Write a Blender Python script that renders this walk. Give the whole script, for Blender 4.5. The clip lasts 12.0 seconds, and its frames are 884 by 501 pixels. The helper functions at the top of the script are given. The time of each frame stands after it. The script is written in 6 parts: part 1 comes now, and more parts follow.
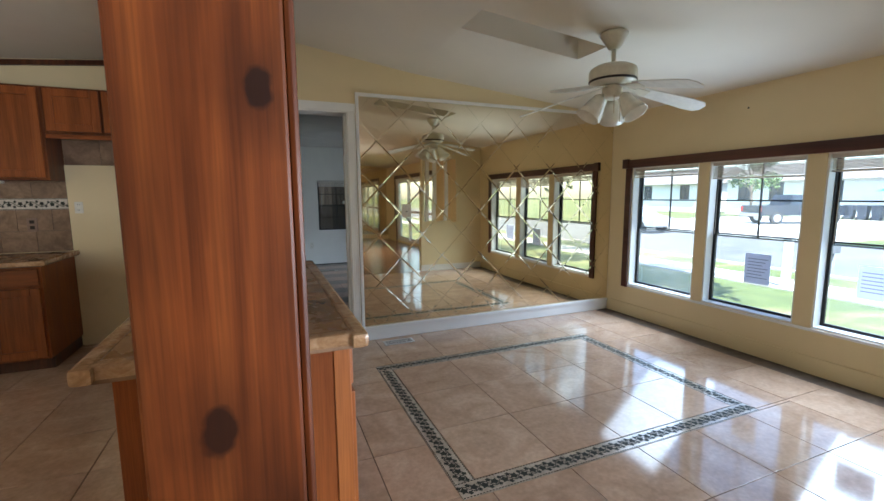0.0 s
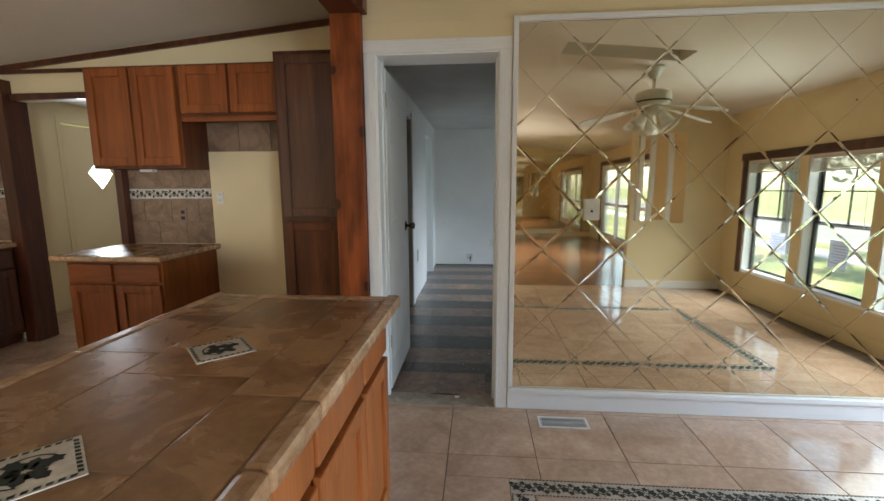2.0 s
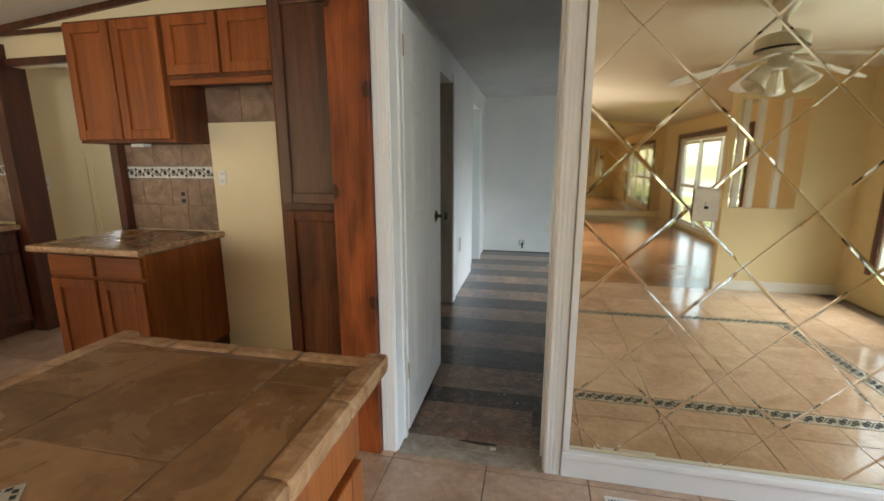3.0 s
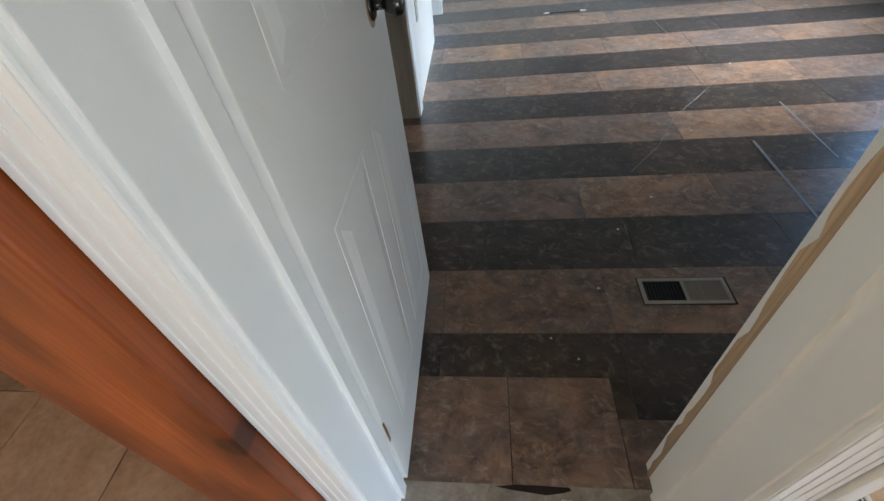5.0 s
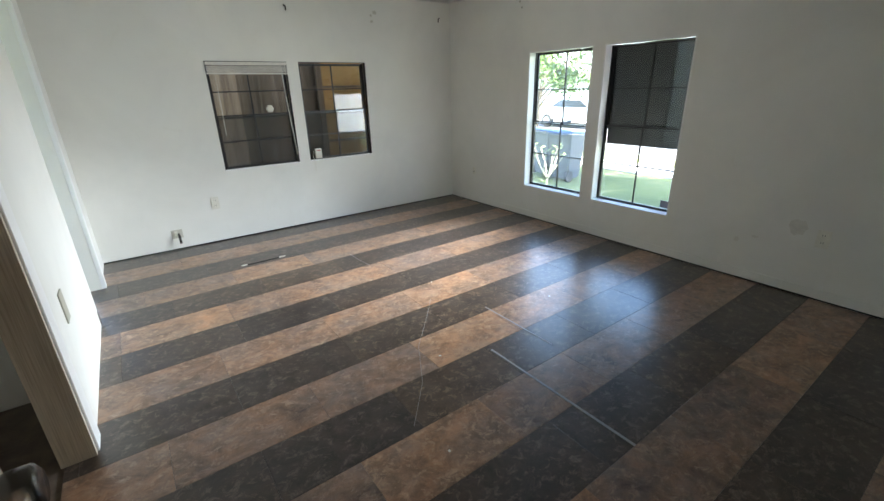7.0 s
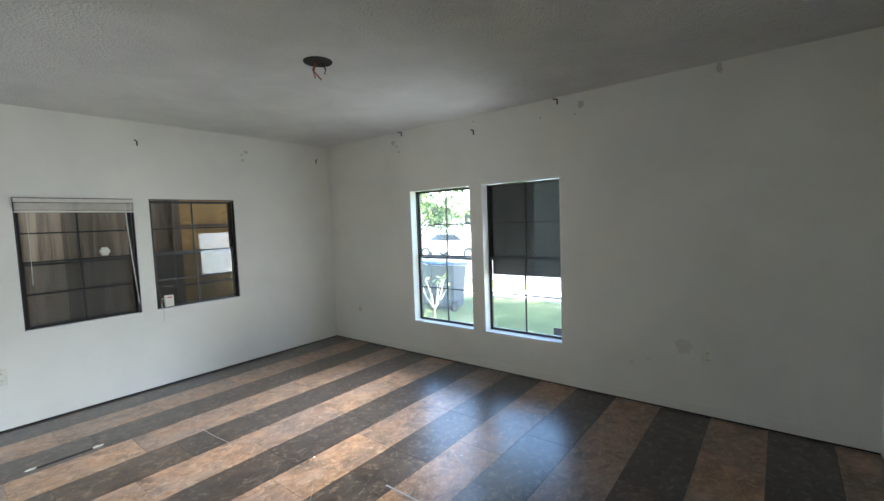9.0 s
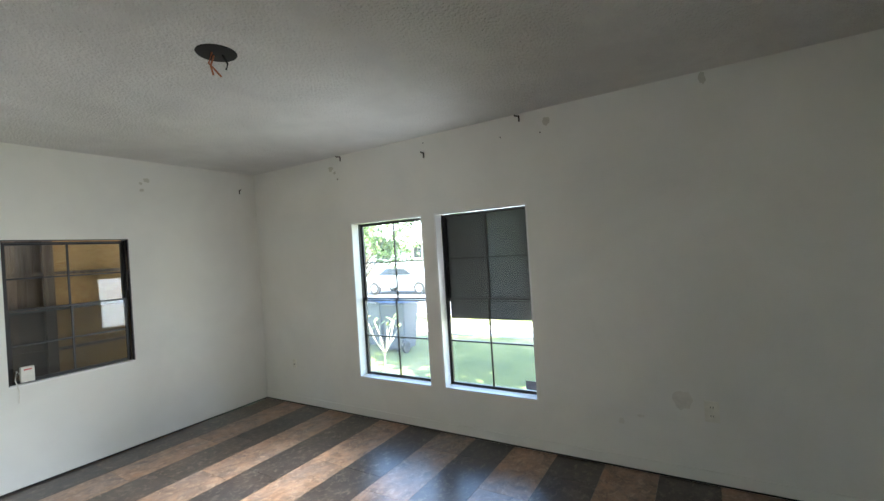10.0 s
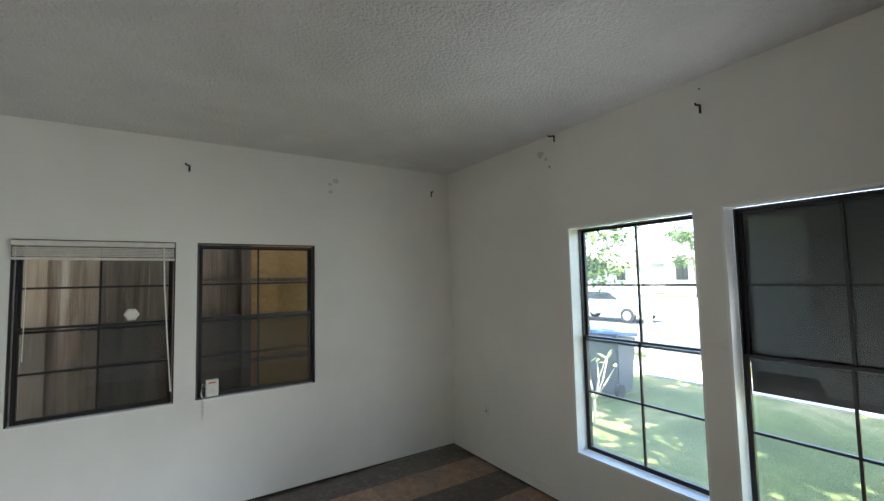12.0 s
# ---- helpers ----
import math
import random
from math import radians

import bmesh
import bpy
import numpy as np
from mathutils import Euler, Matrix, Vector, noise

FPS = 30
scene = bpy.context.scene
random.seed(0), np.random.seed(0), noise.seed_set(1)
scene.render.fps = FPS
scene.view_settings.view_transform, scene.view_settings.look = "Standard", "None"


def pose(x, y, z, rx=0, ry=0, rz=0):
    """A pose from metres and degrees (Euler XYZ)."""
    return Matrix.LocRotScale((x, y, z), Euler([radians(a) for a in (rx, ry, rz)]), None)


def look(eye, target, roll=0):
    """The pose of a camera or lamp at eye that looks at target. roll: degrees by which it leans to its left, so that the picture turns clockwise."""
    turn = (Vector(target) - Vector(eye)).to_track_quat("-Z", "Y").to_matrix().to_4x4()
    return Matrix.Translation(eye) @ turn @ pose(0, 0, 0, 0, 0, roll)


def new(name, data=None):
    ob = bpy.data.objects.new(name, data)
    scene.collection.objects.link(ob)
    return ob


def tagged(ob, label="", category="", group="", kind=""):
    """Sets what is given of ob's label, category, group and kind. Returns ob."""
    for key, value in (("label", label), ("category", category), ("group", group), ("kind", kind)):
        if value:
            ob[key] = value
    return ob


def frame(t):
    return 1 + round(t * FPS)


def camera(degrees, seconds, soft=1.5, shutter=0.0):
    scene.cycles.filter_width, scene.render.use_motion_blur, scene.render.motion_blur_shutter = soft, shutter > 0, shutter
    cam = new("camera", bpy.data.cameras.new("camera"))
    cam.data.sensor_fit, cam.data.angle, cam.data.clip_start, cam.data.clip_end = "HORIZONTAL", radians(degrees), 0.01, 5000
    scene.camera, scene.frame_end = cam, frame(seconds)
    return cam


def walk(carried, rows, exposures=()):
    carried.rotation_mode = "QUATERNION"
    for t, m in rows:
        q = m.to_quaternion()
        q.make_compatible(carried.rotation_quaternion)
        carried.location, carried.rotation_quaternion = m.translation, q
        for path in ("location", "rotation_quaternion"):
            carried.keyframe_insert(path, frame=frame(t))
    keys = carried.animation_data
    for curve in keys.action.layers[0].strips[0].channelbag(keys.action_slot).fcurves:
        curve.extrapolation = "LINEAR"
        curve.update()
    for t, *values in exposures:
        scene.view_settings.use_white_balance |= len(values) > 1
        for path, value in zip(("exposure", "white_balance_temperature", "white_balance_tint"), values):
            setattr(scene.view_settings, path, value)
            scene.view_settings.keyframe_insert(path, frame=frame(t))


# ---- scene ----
cam = camera(91.9, 12.0)
PATH = [
    (0, (0.041, 0.398, 1.319), (0.797, 2.232, 1.066), -0.4),
    (0.4, (0.175, 0.646, 1.33), (0.882, 2.499, 1.073), -1.4),
    (0.5, (0.229, 0.696, 1.32), (0.846, 2.581, 1.065), -0.9),
    (1, (0.42, 0.969, 1.334), (0.596, 2.943, 1.061), -0.4),
    (1.5, (0.512, 1.389, 1.325), (0.52, 3.368, 1.035), -0.5),
    (2, (0.625, 1.754, 1.312), (0.458, 3.725, 1.021), -0.3),
    (2.5, (0.668, 2.092, 1.32), (0.321, 4.037, 1.009), 1.0),
    (3, (0.643, 2.48, 1.338), (0.233, 4.396, 0.936), -0.1),
    (3.5, (0.637, 2.838, 1.31), (0.198, 4.697, 0.717), -1.2),
    (3.7, (0.62, 2.973, 1.303), (0.174, 4.773, 0.554), -1.6),
    (5.3, (0.26, 4.146, 1.285), (0.205, 5.503, -0.184), -9.2),
    (5.5, (0.238, 4.243, 1.291), (0.351, 5.576, -0.195), -9.5),
    (6, (0.208, 4.392, 1.313), (0.736, 5.698, -0.107), -8.3),
    (6.2, (0.203, 4.407, 1.322), (0.89, 5.754, 0.013), -5.1),
    (6.5, (0.237, 4.443, 1.335), (1.124, 5.875, 0.257), -2.9),
    (6.8, (0.261, 4.491, 1.345), (1.286, 5.985, 0.499), -1.8),
    (7, (0.28, 4.489, 1.359), (1.367, 6.009, 0.646), -1.5),
    (7.2, (0.295, 4.497, 1.385), (1.437, 6.02, 0.772), -1.3),
    (8.8, (0.456, 4.679, 1.345), (1.908, 6.044, 1.176), -2.1),
    (9, (0.503, 4.782, 1.353), (2.066, 6.022, 1.213), -2.1),
    (9.5, (0.73, 4.956, 1.353), (2.421, 6.023, 1.299), -3.1),
    (10, (0.96, 5.13, 1.377), (2.666, 6.173, 1.379), -3.6),
    (10.5, (1.141, 5.311, 1.36), (2.853, 6.344, 1.407), -2.6),
    (11, (1.331, 5.532, 1.381), (3.1, 6.461, 1.474), -2.7),
    (11.5, (1.566, 5.742, 1.365), (3.058, 7.068, 1.495), -1.8),
    (12, (1.662, 5.966, 1.369), (2.748, 7.64, 1.502), -1.3),
]
walk(cam, [(t, look(eye, target, roll)) for t, eye, target, roll in PATH], exposures=[(0, 2.46, 5600, 10), (0.5, 2.48, 5700, 10), (1.0, 2.32, 5950, 10), (1.5, 2.75, 5800, 10), (2.0, 2.85, 5800, 10), (2.5, 3.02, 6050, 10), (3.0, 3.2, 6150, 10), (3.7, 3.3, 6150, 10), (5.3, 3.66, 5650, 10), (6.0, 3.92, 6150, 10), (7.2, 4.0, 6350, 10), (8.8, 3.95, 6150, 10), (10.0, 4.12, 6350, 10), (11.0, 4.12, 6400, 10), (11.5, 3.86, 6350, 10), (12, 3.5, 6350, 10)])

SKY_STRENGTH, SUN_STRENGTH = 0.15, 4.8
LIVING_WATTS, BED_WATTS, PATIO_WATTS, BACK_WATTS = 2.4, 3.6, 30.0, 2.2

# ---- light ----
SUN_FROM = Vector((-0.20, -0.46, 0.87)).normalized()
world = bpy.data.worlds.new("sky")
scene.world = world
world.use_nodes = True
wn = world.node_tree.nodes
sky = wn.new("ShaderNodeTexSky")
sky.sky_type = "NISHITA"
sky.sun_disc = False
sky.sun_elevation = math.asin(SUN_FROM.z)
sky.sun_rotation = math.atan2(SUN_FROM.x, SUN_FROM.y)
sky.air_density, sky.dust_density = 1.0, 1.5
world.node_tree.links.new(sky.outputs[0], wn["Background"].inputs[0])
wn["Background"].inputs[1].default_value = SKY_STRENGTH
sun_data = bpy.data.lights.new("sun", "SUN")
sun_data.energy, sun_data.angle, sun_data.color = SUN_STRENGTH, radians(0.5), (1.0, 0.95, 0.86)
sun = new("sun", sun_data)
sun.matrix_world = look(SUN_FROM * 60, (0, 0, 0))



def daylight(name, at, wide, tall, aim, watts, tint=(0.97, 0.98, 0.98), spread=90):
    """Sky light entering at a window opening, thrown slantwise along the room."""
    lamp_data = bpy.data.lights.new(name, "AREA")
    lamp_data.shape, lamp_data.size, lamp_data.size_y = "RECTANGLE", wide, tall
    lamp_data.energy, lamp_data.color, lamp_data.spread = watts, tint, radians(spread)
    ob = new(name, lamp_data)
    ob.matrix_world = look(at, Vector(at) + Vector(aim))
    return ob


for y, up, share in ((3.52, -1.1, 1.0), (2.67, 1.1, 0.55), (1.80, -1.1, 1.0)):
    daylight("window_daylight", (3.78, y, 0.97), 0.70, 1.1, (-1, 0, up), LIVING_WATTS * share, (0.78, 0.90, 1.0), spread=96)
for y, aim, share, wide in ((6.495, (-0.50, 0.86, -0.05), 0.05, 84), (6.495, (-0.5, 0.5, 0.75), 0.055, 96), (6.495, (-1, 0.50, -0.10), 0.15, 80), (6.495, (-1, 0.22, -0.42), 0.40, 66), (7.335, (-1, 0.25, -0.65), 0.26, 66)):
    daylight("window_daylight", (3.55, y, 0.98), 0.52, 0.62, aim, BED_WATTS * share, (0.89, 0.955, 1.0), spread=wide)
daylight("patio_daylight", (3.25, -2.85, 0.98), 2.6, 1.5, (-1, 0.48, -0.06), PATIO_WATTS, spread=84)
daylight("back_door_daylight", (-3.935, 6.62, 1.50), 0.22, 0.24, (1, 0, 0), BACK_WATTS, spread=170)


# ---- materials ----
def material(name):
    m = bpy.data.materials.new(name)
    m.use_nodes = True
    t = m.node_tree
    return m, t.nodes, t.links, t.nodes["Principled BSDF"]


def ramp(nodes, stops):
    r = nodes.new("ShaderNodeValToRGB")
    e = r.color_ramp.elements
    while len(e) < len(stops):
        e.new(0.5)
    for el, (p, c) in zip(e, stops):
        el.position, el.color = p, (*c, 1)
    return r


def coords(nodes, links, scale=(1, 1, 1), world_space=True, rot=(0, 0, 0)):
    mp = nodes.new("ShaderNodeMapping")
    mp.inputs["Scale"].default_value = scale
    mp.inputs["Rotation"].default_value = rot
    if world_space:
        links.new(nodes.new("ShaderNodeNewGeometry").outputs["Position"], mp.inputs[0])
    else:
        links.new(nodes.new("ShaderNodeTexCoord").outputs["Object"], mp.inputs[0])
    return mp


def noise_tex(nodes, links, vec, scale, detail=4, rough=0.55, distort=0.0):
    n = nodes.new("ShaderNodeTexNoise")
    n.inputs["Scale"].default_value, n.inputs["Detail"].default_value = scale, detail
    n.inputs["Roughness"].default_value, n.inputs["Distortion"].default_value = rough, distort
    links.new(vec.outputs[0], n.inputs["Vector"])
    return n


def bump(nodes, links, source, strength, distance, bsdf):
    b = nodes.new("ShaderNodeBump")
    b.inputs["Strength"].default_value, b.inputs["Distance"].default_value = strength, distance
    links.new(source, b.inputs["Height"])
    links.new(b.outputs[0], bsdf.inputs["Normal"])
    return b


def mixer(nodes, links, fac, a, b, mode="MIX"):
    x = nodes.new("ShaderNodeMix")
    x.data_type, x.blend_type = "RGBA", mode
    for sock, v in ((x.inputs[0], fac), (x.inputs[6], a), (x.inputs[7], b)):
        if isinstance(v, (int, float)):
            sock.default_value = v
        elif isinstance(v, tuple):
            sock.default_value = (*v, 1)
        else:
            links.new(v, sock)
    return x.outputs[2]


def mottled(name, dark, light, scale=3.0, fine=60.0, rough=0.5, metal=0.0, bump_strength=0.1, bump_dist=0.002, stretch=(1, 1, 1),
            rough_var=0.1, per_piece=0.0, world_space=True, coat=0.0, distort=0.6, middle=None, detail=5, crumble=0.6, spread=0.22):
    """A surface with broad blotches, fine grain and fine relief."""
    m, n, l, p = material(name)
    v = coords(n, l, stretch, world_space)
    if per_piece:
        info = n.new("ShaderNodeObjectInfo")
        add = n.new("ShaderNodeVectorMath")
        add.operation = "ADD"
        sc = n.new("ShaderNodeVectorMath")
        sc.operation = "SCALE"
        sc.inputs[0].default_value = (37, 53, 71)
        l.new(info.outputs["Random"], sc.inputs["Scale"])
        l.new(v.outputs[0], add.inputs[0])
        l.new(sc.outputs[0], add.inputs[1])
        v = add
    a = noise_tex(n, l, v, scale, detail, crumble, distort)
    b = noise_tex(n, l, v, fine, 3, 0.6)
    stops = [(0.3, dark), (0.7, light)] if middle is None else [(0.5 - spread, dark), (0.5, middle), (0.5 + spread, light)]
    r = ramp(n, stops)
    l.new(a.outputs[0], r.inputs[0])
    g = ramp(n, [(0.3, (0.86, 0.86, 0.86)), (0.7, (1.08, 1.08, 1.08))])
    l.new(b.outputs[0], g.inputs[0])
    col = mixer(n, l, 1.0, r.outputs[0], g.outputs[0], "MULTIPLY")
    if per_piece:
        k = ramp(n, [(0.0, (1 - per_piece,) * 3), (1.0, (1 + per_piece,) * 3)])
        l.new(info.outputs["Random"], k.inputs[0])
        col = mixer(n, l, 1.0, col, k.outputs[0], "MULTIPLY")
    l.new(col, p.inputs["Base Color"])
    mr = n.new("ShaderNodeMapRange")
    mr.inputs["To Min"].default_value, mr.inputs["To Max"].default_value = max(rough - rough_var, 0.02), min(rough + rough_var, 1)
    l.new(a.outputs[0], mr.inputs["Value"])
    l.new(mr.outputs[0], p.inputs["Roughness"])
    p.inputs["Metallic"].default_value = metal
    p.inputs["Coat Weight"].default_value = coat
    p.inputs["Coat Roughness"].default_value = 0.08
    if bump_strength:
        bump(n, l, b.outputs[0], bump_strength, bump_dist, p)
    return m


def wood(name, dark, mid, light, axis=2, rough=0.35, grain=14.0, knots=(), coat=0.15, per_piece=0.0, blotch=0.72):
    """Stained timber with grain along an axis; knots are places (x, z) on an upright board."""
    m, n, l, p = material(name)
    st = [1.0, 1.0, 1.0]
    st[axis] = 0.07
    v = coords(n, l, tuple(st))
    warp = noise_tex(n, l, v, 3.0, 2, 0.5)
    addv = n.new("ShaderNodeVectorMath")
    addv.operation = "MULTIPLY_ADD"
    addv.inputs[1].default_value = (0.12, 0.12, 0.12)
    l.new(warp.outputs["Color"], addv.inputs[0])
    l.new(v.outputs[0], addv.inputs[2])
    a = noise_tex(n, l, addv, grain, 6, 0.62, 0.8)
    r = ramp(n, [(0.30, dark), (0.5, mid), (0.70, light)])
    l.new(a.outputs[0], r.inputs[0])
    st2 = [1.0, 1.0, 1.0]
    st2[axis] = 0.02
    v2 = coords(n, l, tuple(st2))
    f = noise_tex(n, l, v2, 260, 2, 0.5)
    g = ramp(n, [(0.32, (0.78, 0.76, 0.74)), (0.6, (1.05, 1.05, 1.05))])
    l.new(f.outputs[0], g.inputs[0])
    col = mixer(n, l, 1.0, r.outputs[0], g.outputs[0], "MULTIPLY")
    blot = noise_tex(n, l, coords(n, l, (1, 1, 0.35)), 2.3 if blotch > 0.6 else 7.0, 3, 0.5)
    bl = ramp(n, [(0.3 if blotch > 0.6 else 0.4, (blotch, blotch * 0.97, blotch * 0.95)), (0.7 if blotch > 0.6 else 0.6, (1.12, 1.12, 1.12))])
    l.new(blot.outputs[0], bl.inputs[0])
    col = mixer(n, l, 1.0, col, bl.outputs[0], "MULTIPLY")
    for kx, kz, size in knots:
        pos = n.new("ShaderNodeNewGeometry")
        sp = n.new("ShaderNodeSeparateXYZ")
        l.new(pos.outputs["Position"], sp.inputs[0])
        cb = n.new("ShaderNodeCombineXYZ")
        l.new(sp.outputs[0], cb.inputs[0])
        l.new(sp.outputs[2], cb.inputs[2])
        wob = n.new("ShaderNodeVectorMath")
        wob.operation = "MULTIPLY_ADD"
        wob.inputs[1].default_value = (0.03, 0, 0.03)
        nz = noise_tex(n, l, pos, 18, 3, 0.6)
        l.new(nz.outputs["Color"], wob.inputs[0])
        l.new(cb.outputs[0], wob.inputs[2])
        sub = n.new("ShaderNodeVectorMath")
        sub.operation = "SUBTRACT"
        sub.inputs[1].default_value = (kx + 0.015, 0, kz + 0.015)
        l.new(wob.outputs[0], sub.inputs[0])
        scl = n.new("ShaderNodeVectorMath")
        scl.operation = "MULTIPLY"
        scl.inputs[1].default_value = (1, 0, 0.66)
        l.new(sub.outputs[0], scl.inputs[0])
        ln = n.new("ShaderNodeVectorMath")
        ln.operation = "LENGTH"
        l.new(scl.outputs[0], ln.inputs[0])
        for near, far_r, amount, tone in ((0.5, 2.2, 0.62, 0.6), (0.45, 0.62, 0.85, 0.2)):
            k = n.new("ShaderNodeMapRange")
            k.inputs["From Min"].default_value, k.inputs["From Max"].default_value = size * near, size * far_r
            k.inputs["To Min"].default_value, k.inputs["To Max"].default_value = amount, 0.0
            l.new(ln.outputs["Value"], k.inputs["Value"])
            col = mixer(n, l, k.outputs[0], col, (dark[0] * tone, dark[1] * tone, dark[2] * tone))
    if per_piece:
        info = n.new("ShaderNodeObjectInfo")
        kk = ramp(n, [(0.0, (1 - per_piece,) * 3), (1.0, (1 + per_piece,) * 3)])
        l.new(info.outputs["Random"], kk.inputs[0])
        col = mixer(n, l, 1.0, col, kk.outputs[0], "MULTIPLY")
    l.new(col, p.inputs["Base Color"])
    mr = n.new("ShaderNodeMapRange")
    mr.inputs["To Min"].default_value, mr.inputs["To Max"].default_value = rough - 0.1, rough + 0.15
    l.new(a.outputs[0], mr.inputs["Value"])
    l.new(mr.outputs[0], p.inputs["Roughness"])
    p.inputs["Coat Weight"].default_value = coat
    p.inputs["Coat Roughness"].default_value = 0.2
    bump(n, l, f.outputs[0], 0.12, 0.001, p)
    return m


def plain(name, color, rough=0.5, metal=0.0, emit=None):
    m, n, l, p = material(name)
    v = coords(n, l)
    a = noise_tex(n, l, v, 25, 3, 0.6)
    r = ramp(n, [(0.25, tuple(c * 0.9 for c in color)), (0.75, tuple(min(c * 1.08, 1) for c in color))])
    l.new(a.outputs[0], r.inputs[0])
    l.new(r.outputs[0], p.inputs["Base Color"])
    p.inputs["Roughness"].default_value, p.inputs["Metallic"].default_value = rough, metal
    return m


def clear_glass(name, tint=(0.93, 0.96, 0.95), haze=0.0):
    m, n, l, p = material(name)
    out = n["Material Output"]
    n.remove(p)
    tr = n.new("ShaderNodeBsdfTransparent")
    tr.inputs[0].default_value = (*tint, 1)
    gl = n.new("ShaderNodeBsdfGlossy")
    gl.inputs["Roughness"].default_value = 0.02
    lw = n.new("ShaderNodeLayerWeight")
    pw = n.new("ShaderNodeMath")
    pw.operation = "POWER"
    pw.inputs[1].default_value = 4.0
    l.new(lw.outputs["Facing"], pw.inputs[0])
    fr = n.new("ShaderNodeMath")
    fr.operation = "MULTIPLY_ADD"
    fr.inputs[1].default_value, fr.inputs[2].default_value = 0.8, 0.03
    l.new(pw.outputs[0], fr.inputs[0])
    mx = n.new("ShaderNodeMixShader")
    l.new(fr.outputs[0], mx.inputs[0])
    # Haze over the bright view, mixed into the glass as a pale translucent share.
    if haze:
        film = n.new("ShaderNodeBsdfTranslucent")
        film.inputs[0].default_value = (0.8, 0.8, 0.78, 1)
        dm = n.new("ShaderNodeMixShader")
        dm.inputs[0].default_value = haze
        l.new(tr.outputs[0], dm.inputs[1])
        l.new(film.outputs[0], dm.inputs[2])
        tr = dm
    l.new(tr.outputs[0], mx.inputs[1])
    l.new(gl.outputs[0], mx.inputs[2])
    l.new(mx.outputs[0], out.inputs[0])
    return m


def painted(name, color, rough=0.55, relief=0.12, fine=180.0, stain=0.06, big=1.3, dist=0.0015, dirt=None):
    """Wall paint with broad unevenness, roller texture and faint smudges."""
    m, n, l, p = material(name)
    v = coords(n, l)
    a = noise_tex(n, l, v, big, 4, 0.6, 0.4)
    b = noise_tex(n, l, v, fine, 3, 0.6)
    r = ramp(n, [(0.25, tuple(c * (1 - stain) for c in color)), (0.75, tuple(min(c * (1 + stain * 0.4), 1) for c in color))])
    l.new(a.outputs[0], r.inputs[0])
    col = r.outputs[0]
    if dirt:
        d = noise_tex(n, l, v, 6.0, 5, 0.7, 1.0)
        k = ramp(n, [(0.62, (0, 0, 0)), (0.8, (1, 1, 1))])
        l.new(d.outputs[0], k.inputs[0])
        f = n.new("ShaderNodeMath")
        f.operation = "MULTIPLY"
        f.inputs[1].default_value = 0.5
        l.new(k.outputs[0], f.inputs[0])
        col = mixer(n, l, f.outputs[0], col, dirt)
    l.new(col, p.inputs["Base Color"])
    p.inputs["Roughness"].default_value = rough
    bump(n, l, b.outputs[0], relief, dist, p)
    return m


CREAM = painted("cream_wall_paint", (0.79, 0.66, 0.40), 0.5, dirt=(0.66, 0.55, 0.33))
# Cream paint dimmed in colour to offset strong light from the patio lamp.
STUB_WALL_DIMMED = painted("stub_wall_paint_dimmed", (0.52, 0.485, 0.35), 0.5, dirt=(0.46, 0.42, 0.32))
WHITE_WALL = painted("white_wall_paint", (0.80, 0.79, 0.74), 0.5, stain=0.10, dirt=(0.70, 0.68, 0.62))
CEILING = painted("ceiling_paint", (0.76, 0.71, 0.61), 0.8, 0.2, 90)
POPCORN = painted("popcorn_ceiling", (0.74, 0.73, 0.70), 0.9, 1.0, 75, 0.12, 2.6, 0.020)
WHITE_TRIM = painted("white_trim_paint", (0.86, 0.86, 0.84), 0.35, 0.05, 60)
DOOR_WHITE = painted("white_door_paint", (0.84, 0.84, 0.81), 0.4, 0.06, 90, dirt=(0.70, 0.68, 0.62))
CABINET = wood("cabinet_wood", (0.185, 0.047, 0.009), (0.265, 0.073, 0.014), (0.345, 0.103, 0.021), 2, 0.42, 12.0, coat=0.08, blotch=0.74)
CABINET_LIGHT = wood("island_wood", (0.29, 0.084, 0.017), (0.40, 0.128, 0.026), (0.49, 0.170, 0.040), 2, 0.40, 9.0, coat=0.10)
# Cabinet wood darkened so the gaps round the doors carry painted shadow.
CABINET_SHADED = wood("cabinet_wood_shaded", (0.055, 0.015, 0.004), (0.125, 0.036, 0.009), (0.19, 0.060, 0.015), 2, 0.45, 12.0, coat=0.05)
CABINET_H = wood("cabinet_wood_level", (0.185, 0.047, 0.009), (0.265, 0.073, 0.014), (0.345, 0.103, 0.021), 0, 0.42, 12.0, coat=0.08, blotch=0.74)
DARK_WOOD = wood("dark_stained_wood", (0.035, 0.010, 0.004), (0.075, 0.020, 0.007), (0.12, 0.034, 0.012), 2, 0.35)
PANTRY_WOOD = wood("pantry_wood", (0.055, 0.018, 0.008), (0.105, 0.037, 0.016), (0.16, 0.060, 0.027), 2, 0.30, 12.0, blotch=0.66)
BEAM_WOOD = wood("beam_wood", (0.05, 0.013, 0.005), (0.10, 0.028, 0.009), (0.16, 0.045, 0.016), 1, 0.4)
# Near post stain darkened in colour to offset the patio lamp on its front.
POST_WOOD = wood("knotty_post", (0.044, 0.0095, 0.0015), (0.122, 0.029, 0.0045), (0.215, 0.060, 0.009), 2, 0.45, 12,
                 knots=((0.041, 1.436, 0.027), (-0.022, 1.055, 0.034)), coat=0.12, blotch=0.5)
